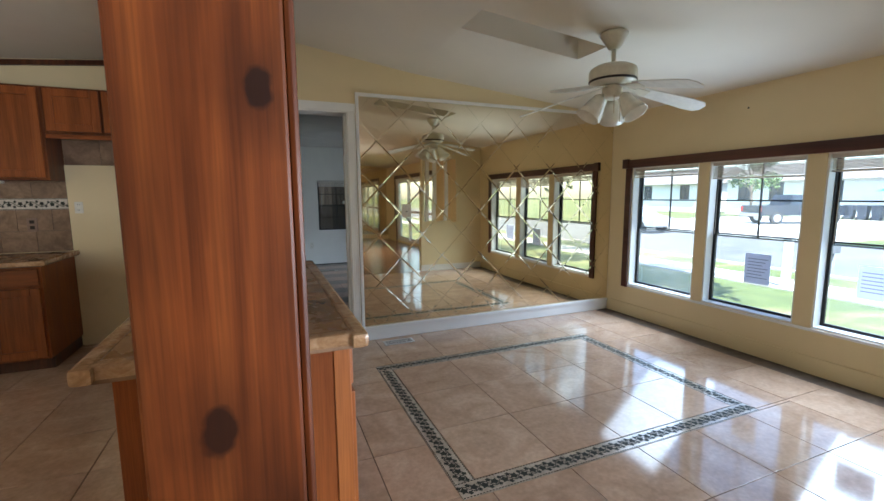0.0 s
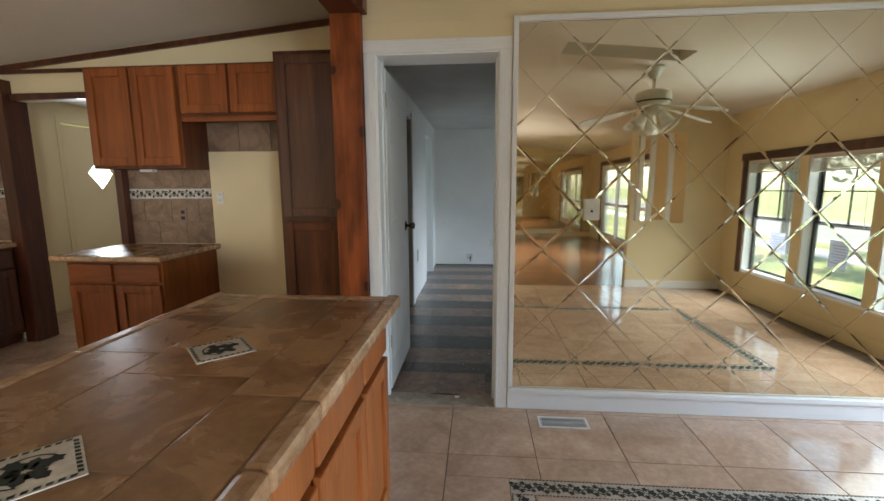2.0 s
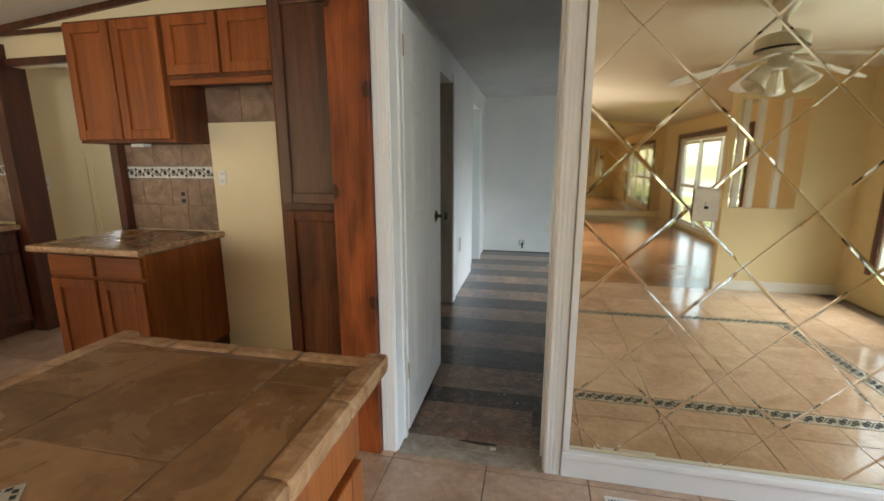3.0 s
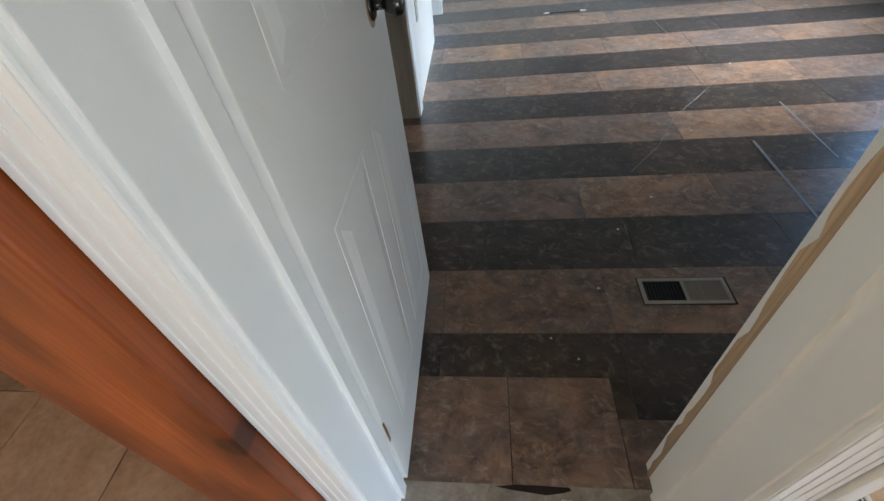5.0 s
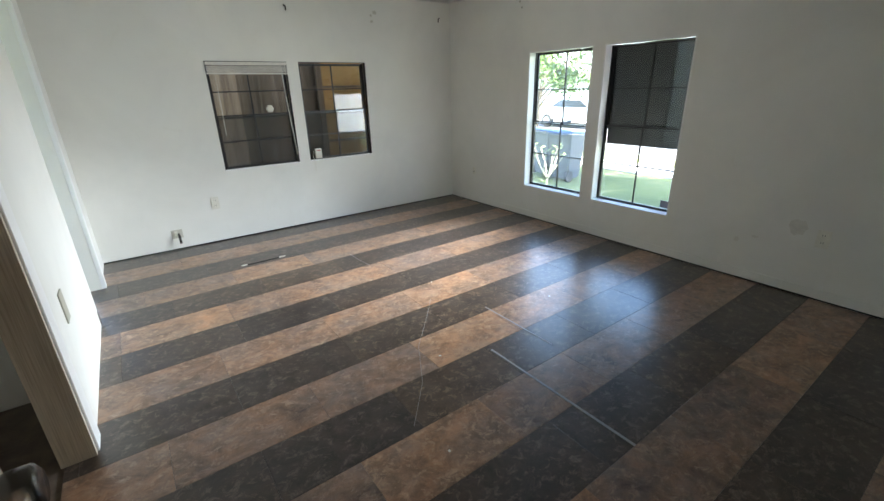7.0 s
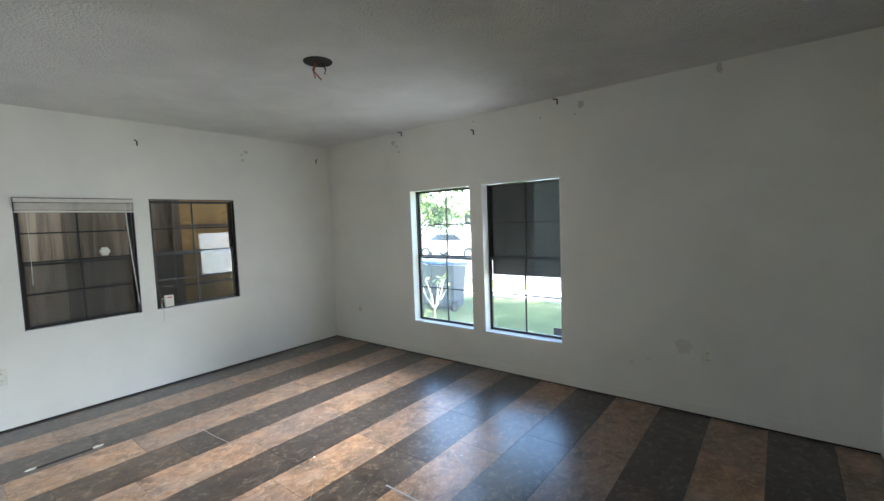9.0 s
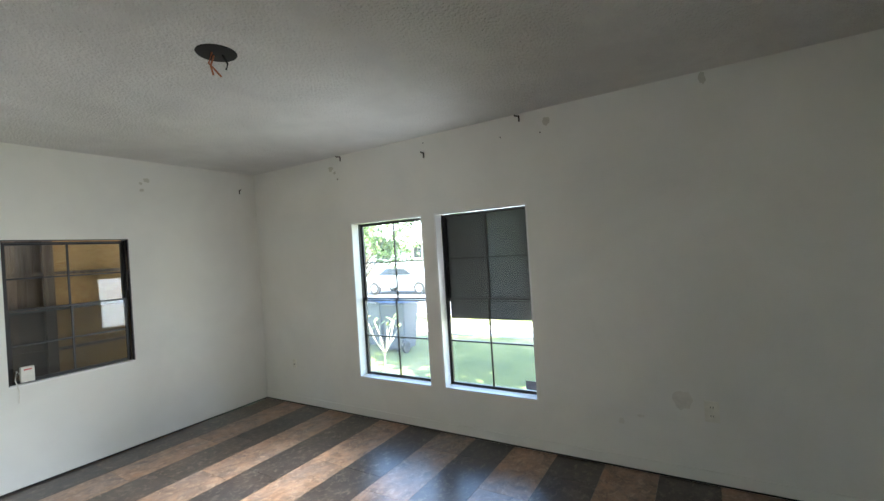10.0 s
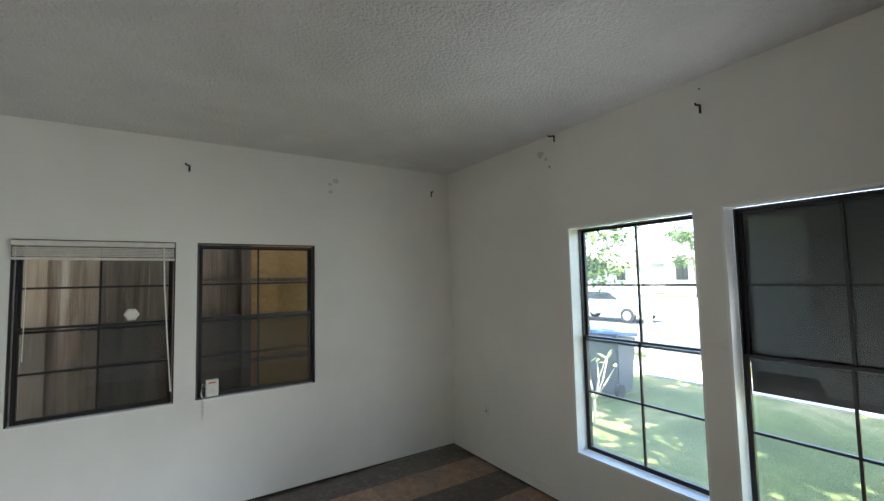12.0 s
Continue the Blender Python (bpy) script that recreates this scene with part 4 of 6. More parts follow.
def wall_plate(label, at, turn, holes="switch", w=0.07, h=0.115, mat=None, hole_mat=None):
    p = thing("wall_plate", label, "outlet" if holes == "outlet" else "switch", at, turn=turn)
    part("plate", boxes((-w / 2, w / 2, -0.006, 0.0, -h / 2, h / 2), bevel=0.002), mat or PLATE, p)
    if holes == "outlet":
        for z in (-0.024, 0.024):
            s = part("socket", boxes((-0.016, 0.016, -0.0085, -0.0055, z - 0.014, z + 0.014), bevel=0.002), hole_mat or PLATE, p)
            for x in (-0.006, 0.006):
                part("slot", boxes((x - 0.0013, x + 0.0013, -0.0092, -0.0084, z - 0.003, z + 0.007)), BLACK, s)
    elif holes == "switch":
        part("toggle", boxes((-0.005, 0.005, -0.014, -0.0055, -0.004, 0.012), bevel=0.002), PLATE, p)
        part("slot", boxes((-0.007, 0.007, -0.0066, -0.0058, -0.014, -0.004)), BLACK, p)
    return p


wall_plate("ivory switch plate fixed on the mirror", (1.252, MIRROR_Y - 0.0075, 1.187), 0, "switch", 0.085, 0.118)

# ---- posts, beam and stub wall ----
post = thing("near_post", "knotty stained pine post at the end of the kitchen divider", "post", (-0.01, 0.96, 0), kind="structure")
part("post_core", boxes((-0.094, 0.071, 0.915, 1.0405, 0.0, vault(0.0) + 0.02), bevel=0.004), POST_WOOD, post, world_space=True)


def rope(x, y, z0, z1, r=0.0042, pitch=0.024):
    """A rope moulding of two strands twisted round each other."""
    bm = bmesh.new()
    n = int((z1 - z0) / pitch * 8)
    for k in range(2):
        pts = [(x + r * 0.7 * math.cos(math.tau * i / 8 + math.pi * k), y + r * math.sin(math.tau * i / 8 + math.pi * k), z0 + i * pitch / 8) for i in range(n)]
        join(bm, tube(pts, r, 6))
    return bm


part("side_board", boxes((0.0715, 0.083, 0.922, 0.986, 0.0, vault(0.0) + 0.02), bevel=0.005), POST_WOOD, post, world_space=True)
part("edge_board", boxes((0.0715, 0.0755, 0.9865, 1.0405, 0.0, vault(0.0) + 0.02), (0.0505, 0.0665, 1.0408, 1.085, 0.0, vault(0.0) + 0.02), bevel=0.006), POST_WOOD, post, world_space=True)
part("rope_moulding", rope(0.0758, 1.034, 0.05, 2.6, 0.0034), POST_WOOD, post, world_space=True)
structure("wall_stub", boxes((-0.075, 0.05, 1.041, 1.60, 0.0, 2.66)), STUB_WALL_DIMMED, "cream white stub wall between two posts")
post2 = thing("divider_post", "stained wooden end board with rope moulding", "post", (-0.01, 1.64, 0), kind="structure")
part("end_board", boxes((-0.085, 0.055, 1.601, 1.675, 0.0, 2.22), bevel=0.005), FAR_POST, post2, world_space=True)
part("casing", boxes((0.0505, 0.066, 1.585, 1.665, 0.0, 2.64), bevel=0.005), POST_WOOD, post2, world_space=True)
part("rope_moulding", rope(0.066, 1.622, 0.05, 2.6), POST_WOOD, post2, world_space=True)
fp = thing("far_post", "knotty stained pine post beside the bedroom door", "post", (-0.096, 4.2, 0), kind="structure")
part("post_core", boxes((-0.182, -0.0125, 4.152, 4.32, 0.0, 2.24), bevel=0.004), FAR_POST, fp, world_space=True)
beam = thing("ceiling_beam", "dark stained ridge beam over the island", "beam", (-0.1, 2.9, 2.22), kind="structure")
part("beam_body", boxes((-0.182, -0.0125, 1.676, 4.28, 2.241, 2.66), bevel=0.004), BEAM_WOOD, beam, world_space=True)
part("corbel", boxes((-0.012, 0.022, 4.08, 4.18, 2.235, 2.40), bevel=0.006), BEAM_WOOD, beam, world_space=True)
crown = thing("crown_trim", "dark stained trim where kitchen wall meets ceiling", "trim", (-2, 5.09, 2.3), kind="structure")
bm = bmesh.new()
for y in (5.075, 5.0995):
    for x in (WEST, -0.2):
        for dz in (-0.055, -0.012):
            bm.verts.new((x, y, vault(x - 1e-6) + dz))
bm.verts.ensure_lookup_table()
vv = bm.verts
for q in ((0, 2, 3, 1), (4, 6, 7, 5), (0, 2, 6, 4), (1, 3, 7, 5), (0, 1, 5, 4), (2, 3, 7, 6)):
    bm.faces.new([vv[i] for i in q])
bmesh.ops.recalc_face_normals(bm, faces=bm.faces)
part("sloped_strip", bm, DARK_WOOD, crown, world_space=True)
part("level_strip", boxes((WEST, -2.2, 5.06, 5.0745, 2.235, 2.265)), DARK_WOOD, crown, world_space=True)
part("passage_head", boxes((-3.20, -2.26, 5.07, 5.0995, 2.035, 2.085)), DARK_WOOD, crown, world_space=True)
pc = thing("passage_casing", "dark stained casing beside the kitchen passage", "trim", (-3.2, 5.08, 0), kind="structure")
part("casing", boxes((-3.30, -3.19, 5.02, 5.215, 0.0, 2.19), bevel=0.006), DARK_WOOD, pc, world_space=True)
part("casing", boxes((-2.31, -2.245, 5.03, 5.215, 0.0, 2.04), bevel=0.005), DARK_WOOD, pc, world_space=True)


# ---- kitchen cabinets ----
def cabinet_door(name, wide, tall, at, parent, mat, axis="y", knob=None):
    """A framed door with a sunken panel, facing -y or +x, in the world's space."""
    st = 0.058
    def m(u0, u1, d0, d1, z0, z1):
        if axis == "y":
            return (at[0] + u0, at[0] + u1, at[1] - d1, at[1] - d0, at[2] + z0, at[2] + z1)
        return (at[0] + d0, at[0] + d1, at[1] + u0, at[1] + u1, at[2] + z0, at[2] + z1)
    bm = boxes(m(0, st, 0, 0.024, 0, tall), m(wide - st, wide, 0, 0.024, 0, tall), m(st, wide - st, 0, 0.024, 0, st), m(st, wide - st, 0, 0.024, tall - st, tall), bevel=0.005)
    d = part(name, bm, mat, parent, world_space=True)
    part("door_panel", boxes(m(st - 0.004, wide - st + 0.004, 0.002, 0.010, st - 0.004, tall - st + 0.004)), mat, d, world_space=True)
    return d


def drawer_front(wide, tall, at, parent, mat, axis="y"):
    if axis == "y":
        b = (at[0], at[0] + wide, at[1] - 0.02, at[1], at[2], at[2] + tall)
    else:
        b = (at[0], at[0] + 0.02, at[1], at[1] + wide, at[2], at[2] + tall)
    return part("drawer", boxes(b, bevel=0.006), mat, parent, world_space=True)


up = thing("wall_cabinet", "stained maple wall cabinet with two tall doors", "cabinet", (-1.9, 4.95, 1.465), group="kitchen wall cabinets")
part("body", boxes((-2.256, -1.532, 4.80, 5.099, 1.465, 2.193), bevel=0.002), CABINET_SHADED, up, world_space=True)
for x in (-2.236, -1.885):
    cabinet_door("door", 0.335, 0.69, (x, 4.798, 1.485), up, CABINET)
lamp = whole("under_cabinet_light", boxes((-1.98, -1.88, 4.90, 4.96, 1.444, 1.464), bevel=0.004), PLATE, "small white light under the wall cabinet", "light")
up2 = thing("wall_cabinet", "stained maple short cabinet over the refrigerator space", "cabinet", (-1.16, 4.95, 1.83), group="kitchen wall cabinets")
part("body", boxes((-1.531, -0.762, 4.80, 5.099, 1.83, 2.193), bevel=0.002), CABINET_SHADED, up2, world_space=True)
for x in (-1.512, -1.137):
    cabinet_door("door", 0.355, 0.325, (x, 4.798, 1.85), up2, CABINET)
part("valance", boxes((-1.53, -0.762, 4.80, 4.83, 1.795, 1.8295), bevel=0.003), CABINET_H, up2, world_space=True)
tall = thing("pantry_cabinet", "dark stained tall pantry cabinet", "cabinet", (-0.5, 4.86, 0))
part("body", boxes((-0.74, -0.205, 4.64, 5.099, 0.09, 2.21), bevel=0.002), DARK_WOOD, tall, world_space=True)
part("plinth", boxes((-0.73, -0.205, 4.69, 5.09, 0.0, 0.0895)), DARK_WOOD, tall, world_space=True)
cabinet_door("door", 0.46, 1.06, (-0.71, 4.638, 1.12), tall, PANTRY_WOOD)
cabinet_door("door", 0.46, 0.96, (-0.71, 4.638, 0.12), tall, CABINET_SHADED)
base = thing("base_cabinet", "stained maple base cabinet with two drawers and doors", "cabinet", (-1.88, 4.75, 0))
part("body", boxes((-2.245, -1.535, 4.475, 5.099, 0.10, 0.822), bevel=0.002), CABINET, base, world_space=True)
part("plinth", boxes((-2.235, -1.545, 4.545, 5.09, 0.0, 0.0995)), DARK_WOOD, base, world_space=True)
for x in (-2.225, -1.875):
    drawer_front(0.325, 0.125, (x, 4.474, 0.675), base, CABINET_H)
    cabinet_door("door", 0.325, 0.535, (x, 4.474, 0.12), base, CABINET)
worktop = thing("kitchen_worktop", "brown tiled worktop with pale rounded edge tiles", "worktop", (-1.88, 4.76, 0.823))
part("slab", boxes((-2.285, -1.50, 4.40, 5.0985, 0.8225, 0.857), bevel=0.003), GROUT, worktop, world_space=True)
me = mesh_of("worktop_tile", boxes((-0.118, 0.118, -0.155, 0.155, 0, 0.006), bevel=0.002), COUNTER_TILE)
for i in range(3):
    for j in range(2):
        piece("tile", me, worktop, (-2.135 + 0.24 * i, 4.60 + 0.315 * j, 0.857))
me = mesh_of("worktop_edge_tile", boxes((-0.108, 0.108, -0.022, 0.022, -0.028, 0.008), bevel=0.010), COUNTER_EDGE)
for i in range(4):
    piece("edge_tile", me, worktop, (-2.175 + 0.197 * i, 4.405, 0.857))
me = mesh_of("worktop_end_tile", boxes((-0.018, 0.018, -0.110, 0.110, -0.028, 0.008), bevel=0.009), COUNTER_EDGE)
for x in (-2.275, -1.508):
    for i in range(3):
        piece("edge_tile", me, worktop, (x, 4.54 + 0.222 * i, 0.857))


def vine_motif(bm, cx, cy, length, width, up):
    """A leafy scroll on a strip; up maps (along, across, height) to a point."""
    n = 14
    half = 0.0036
    last = None
    for i in range(n + 1):
        s = -length / 2 + length * i / n
        o = 0.26 * width * math.sin(2 * math.pi * i / n)
        a, b = bm.verts.new(up(cx + s, cy + o - half, 0.0012)), bm.verts.new(up(cx + s, cy + o + half, 0.0012))
        if last:
            bm.faces.new((last[0], a, b, last[1]))
        last = (a, b)
    for sx, sy, ang, size in ((-0.25, -0.05, 2.2, 0.36), (0.25, 0.05, -0.9, 0.36), (-0.02, -0.27, -1.2, 0.24), (0.02, 0.27, 1.9, 0.24), (0.46, -0.24, -2.0, 0.2), (-0.44, 0.24, 1.0, 0.2)):
        px, py = cx + sx * length, cy + sy * width
        r = size * width
        pts = []
        for k in range(10):
            th = 2 * math.pi * k / 10
            rad = r * (0.56 + (0.18 if k % 2 else -0.12)) * (1.25 if k == 0 else 1)
            pts.append(bm.verts.new(up(px + rad * math.cos(th + ang), py + rad * math.sin(th + ang), 0.0015)))
        bm.faces.new(pts)


def band(name, parent, u0, u1, v0, v1, up, motif=0.105, rope_lines=True):
    """Decor along a border strip: scrolls and dotted edge lines."""
    bm = bmesh.new()
    count = max(1, round((u1 - u0) / motif))
    step = (u1 - u0) / count
    for i in range(count):
        vine_motif(bm, u0 + (i + 0.5) * step, (v0 + v1) / 2, step, (v1 - v0) * 0.80, up)
    part(name, bm, VINE, parent, "dark green and black leaf scroll")
    if rope_lines:
        bm = bmesh.new()
        dot = 0.011
        n = int((u1 - u0) / (dot * 1.45))
        for v in (v0 + 0.006, v1 - 0.006):
            for i in range(n):
                a = u0 + (i + 0.2) * (u1 - u0) / n
                q = [bm.verts.new(up(a + p, v + r, 0.0013)) for p, r in ((0, -0.0028), (dot, -0.0016), (dot, 0.0034), (0, 0.0022))]
                bm.faces.new(q)
        part("edge_line", bm, ROPE_BLACK, parent)


def splash(label, x0, x1, z0, z1, y, bz):
    s = thing("tile_splashback", label, "splashback", ((x0 + x1) / 2, y, z0), kind="structure")
    o = ORIGIN[s]
    part("bed", boxes((x0, x1, y - 0.004, y - 0.0005, z0, z1)), GROUT, s, world_space=True)
    n = max(1, round((x1 - x0) / 0.24))
    w = (x1 - x0) / n
    def row(za, zb, shift):
        k0 = -1 if shift else 0
        for i in range(k0, n):
            a, b = max(x0, x0 + (i + shift) * w) + 0.0015, min(x1, x0 + (i + 1 + shift) * w) - 0.0015
            if b - a > 0.02:
                part("tile", boxes((a, b, y - 0.011, y - 0.0038, za + 0.0015, zb - 0.0015), bevel=0.0015), SPLASH_TILE, s, world_space=True)
    zs = [z0]
    if bz:
        low = (bz[0] - z0) / 2
        row(z0, z0 + low, 0), row(z0 + low, bz[0], 0.5), row(bz[1], z1, 0)
        m = max(1, round((x1 - x0) / 0.20))
        for i in range(m):
            a = x0 + (x1 - x0) * i / m
            part("border_tile", boxes((a + 0.001, a + (x1 - x0) / m - 0.001, y - 0.012, y - 0.0038, bz[0] + 0.001, bz[1] - 0.001), bevel=0.001), SPLASH_BORDER, s, world_space=True)
        band("leaf_scroll", s, x0, x1, bz[0], bz[1], lambda u, v, h: Vector((u, y - 0.012 - h, v)) - o, 0.13, False)
        part("edge_line", boxes((x0, x1, y - 0.0132, y - 0.0121, bz[0] + 0.003, bz[0] + 0.007), (x0, x1, y - 0.0132, y - 0.0121, bz[1] - 0.007, bz[1] - 0.003)), ROPE_BLACK, s, world_space=True)
    else:
        row(z0, z1, 0)
    return s


splash("brown tile splashback with a leaf border over the worktop", -2.244, -1.534, 0.866, 1.464, 5.0995, (1.226, 1.322))
splash("brown tile strip over the refrigerator space", -1.530, -0.742, 1.606, 1.828, 5.0995, None)
side_splash = splash("brown tile splashback with a leaf border at the kitchen corner", WEST + 0.002, -3.302, 0.88, 2.185, 5.0995, (1.24, 1.335))
dia = boxes((-0.058, 0.058, -0.003, 0.0, -0.058, 0.058))
bmesh.ops.rotate(dia, verts=dia.verts, cent=(0, 0, 0), matrix=Matrix.Rotation(radians(45), 3, "Y"))
bmesh.ops.translate(dia, verts=dia.verts, vec=(-3.50, 5.086, 1.86))
part("diamond_tile", dia, BORDER_TILE, side_splash, world_space=True)
bm = bmesh.new()
vine_motif(bm, -3.50, 1.86, 0.09, 0.09, lambda u, v, h: Vector((u, 5.0815 - h, v)) - ORIGIN[side_splash])
part("leaf_motif", bm, VINE, side_splash)
fridge_panel = structure("fridge_panel", boxes((-1.532, -0.742, 5.088, 5.0995, 0.0, 1.604)), CREAM, "cream board behind the missing refrigerator")
wall_plate("dark outlet on the tile splashback", (-1.79, 5.086, 1.10), 0, "outlet", 0.07, 0.115, PLATE_BROWN, SOCKET_BROWN)
wall_plate("ivory outlet on the refrigerator wall", (-1.46, 5.0875, 1.24), 0, "outlet", 0.06, 0.10)
# corner run of base cabinets on the far side of the kitchen
for k in range(3):
    y1 = 5.015 - k * 0.62
    c = thing("base_cabinet", "dark stained base cabinet with a drawer and a door", "cabinet", (-3.57, y1 - 0.31, 0), group="corner base cabinets")
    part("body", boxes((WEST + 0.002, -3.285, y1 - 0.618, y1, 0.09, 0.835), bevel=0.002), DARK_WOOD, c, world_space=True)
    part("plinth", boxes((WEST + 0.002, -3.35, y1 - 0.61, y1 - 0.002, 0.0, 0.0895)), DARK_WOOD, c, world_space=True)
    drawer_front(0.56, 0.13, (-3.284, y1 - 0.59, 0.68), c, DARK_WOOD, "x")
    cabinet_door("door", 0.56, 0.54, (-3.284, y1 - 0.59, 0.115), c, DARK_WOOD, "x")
wt = thing("corner_worktop", "brown tiled worktop on the corner cabinets", "worktop", (-3.57, 4.1, 0.836))
part("slab", boxes((WEST + 0.002, -3.25, 3.157, 5.019, 0.8355, 0.876), bevel=0.008), COUNTER_EDGE, wt, world_space=True)

# ---- island ----
isl = thing("kitchen_island", "stained maple island with drawers and doors", "cabinet", (-0.06, 2.52, 0))
part("body", boxes((-0.36, 0.262, 1.735, 3.30, 0.09, 0.845), bevel=0.002), CABINET, isl, world_space=True)
part("plinth", boxes((-0.30, 0.20, 1.79, 3.25, 0.0, 0.0895)), DARK_WOOD, isl, world_space=True)
part("end_panel", boxes((0.06, 0.215, 1.722, 1.7345, 0.09, 0.845)), CABINET, isl, world_space=True)
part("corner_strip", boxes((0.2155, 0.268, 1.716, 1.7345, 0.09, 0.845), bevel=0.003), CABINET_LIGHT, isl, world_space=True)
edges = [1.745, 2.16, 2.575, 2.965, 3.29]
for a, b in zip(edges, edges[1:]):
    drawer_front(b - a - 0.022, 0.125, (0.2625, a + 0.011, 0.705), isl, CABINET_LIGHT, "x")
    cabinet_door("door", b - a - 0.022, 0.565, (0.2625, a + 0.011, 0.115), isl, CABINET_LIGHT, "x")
top = thing("island_worktop", "brown tiled island top with pale rounded edge and two leaf tiles", "worktop", (-0.06, 2.52, 0.8455))
part("slab", boxes((-0.415, 0.305, 1.70, 3.35, 0.8455, 0.8926), bevel=0.003), TOP_GROUT, top, world_space=True)
field = ((-0.382, -0.192), (-0.190, 0.119), (0.121, 0.268))
for ci, (x0, x1) in enumerate(field):
    y = 1.752 - (0.0, 0.12, 0.2)[ci]
    while y < 3.30:
        a, b = max(y, 1.752), min(y + 0.328, 3.298)
        if b - a > 0.02:
            part("tile", boxes((x0 + 0.001, x1 - 0.001, a + 0.001, b - 0.001, 0.887, 0.894), bevel=0.0015), COUNTER_TILE, top, world_space=True)
        y += 0.33
me = mesh_of("island_edge_long", boxes((-0.026, 0.026, -0.106, 0.106, -0.036, 0.0095), bevel=0.013), COUNTER_EDGE)
for i in range(8):
    for x in (-0.409, 0.296):
        piece("edge_tile", me, top, (x, 1.784 + 0.2125 * i, 0.887))
me = mesh_of("island_edge_short", boxes((-0.086, 0.086, -0.026, 0.026, -0.036, 0.0095), bevel=0.013), COUNTER_EDGE)
for i in range(4):
    for y in (1.724, 3.327):
        piece("edge_tile", me, top, (-0.318 + 0.1745 * i, y, 0.887))
me = mesh_of("island_edge_corner", boxes((-0.028, 0.028, -0.028, 0.028, -0.0365, 0.010), bevel=0.015), COUNTER_EDGE)
for x in (-0.407, 0.294):
    for y in (1.722, 3.329):
        piece("edge_tile", me, top, (x, y, 0.887))
for cy, spin in ((2.282, 48), (2.775, 44)):
    bm = boxes((-0.069, 0.069, -0.069, 0.069, 0.0, 0.0035), bevel=0.001)
    turn = Matrix.Translation((-0.045, cy, 0.8925)) @ Matrix.Rotation(radians(spin), 4, "Z")
    bmesh.ops.transform(bm, verts=bm.verts, matrix=turn)
    med = part("leaf_tile", bm, SPLASH_BORDER, top, "cream tile with a dark leaf motif", world_space=True)
    bm = bmesh.new()
    up3 = lambda u, v, h: turn @ Vector((u, v, 0.0037 + h * 0.4)) - ORIGIN[top]
    for ang, far_r, half in ((0.3, 0.050, 0.017), (1.1, 0.036, 0.012), (2.0, 0.048, 0.016), (2.8, 0.034, 0.012), (3.5, 0.050, 0.017), (4.4, 0.040, 0.014), (5.3, 0.047, 0.016)):
        d, s = Vector((math.cos(ang), math.sin(ang), 0)), Vector((-math.sin(ang), math.cos(ang), 0))
        rim = [d * 0.004] + [d * far_r * q + s * half * w for q, w in ((0.3, 0.7), (0.5, 1.0), (0.62, 0.6), (0.78, 0.75), (1.0, 0.0), (0.78, -0.6), (0.62, -0.5), (0.45, -0.9), (0.25, -0.6))]
        bm.faces.new([bm.verts.new(up3(c.x, c.y, 0.0015)) for c in rim])
    for k in range(20):
        t0, t1 = math.tau * k / 28, math.tau * (k + 1) / 28
        bm.faces.new([bm.verts.new(up3(r * math.cos(t), r * math.sin(t), 0.002)) for r, t in ((0.040, t0), (0.044, t0), (0.044, t1), (0.040, t1))])
    for a in range(4):
        for k in range(9):
            q = [Vector((-0.058 + k * 0.0132 + p, 0.0575 + r, 0.0042)) for p, r in ((0, 0), (0.0085, 0), (0.0105, 0.0075), (0.002, 0.0075))]
            rot = Matrix.Rotation(radians(90 * a), 4, "Z")
            bm.faces.new([bm.verts.new(turn @ (rot @ c) - ORIGIN[top]) for c in q])
    part("leaf_motif", bm, VINE, med)

# ---- ceiling fan ----
FX, FY = 2.14, 2.61
fan = thing("ceiling_fan", "cream white ceiling fan with five blades and glass shades", "fan", (FX, FY, vault(FX)))


def fan_part(name, prof, mat, label=""):
    return part(name, lathe(prof, 32, (FX, FY, 0)), mat, fan, label, True, True)


fan_part("canopy", [(0.024, 2.228), (0.032, 2.231), (0.040, 2.243), (0.056, 2.266), (0.070, 2.292), (0.078, 2.304), (0.084, 2.310), (0.084, vault(FX) - 0.008), (0.06, vault(FX) + 0.006)], FAN_WHITE)
fan_part("downrod", [(0.014, 2.12), (0.014, 2.24)], FAN_WHITE)
fan_part("motor", [(0.06, 2.012), (0.115, 2.016), (0.140, 2.028), (0.146, 2.043), (0.146, 2.095), (0.138, 2.112), (0.110, 2.128), (0.06, 2.138), (0.02, 2.14)], FAN_WHITE)
fan_part("vent_band", [(0.136, 2.0265), (0.1475, 2.0345), (0.1475, 2.0415), (0.145, 2.044)], ALUMINIUM, "dark slotted band round the motor")
fan_part("switch_cup", [(0.035, 1.925), (0.055, 1.932), (0.064, 1.953), (0.062, 1.998), (0.052, 2.011)], FAN_WHITE)
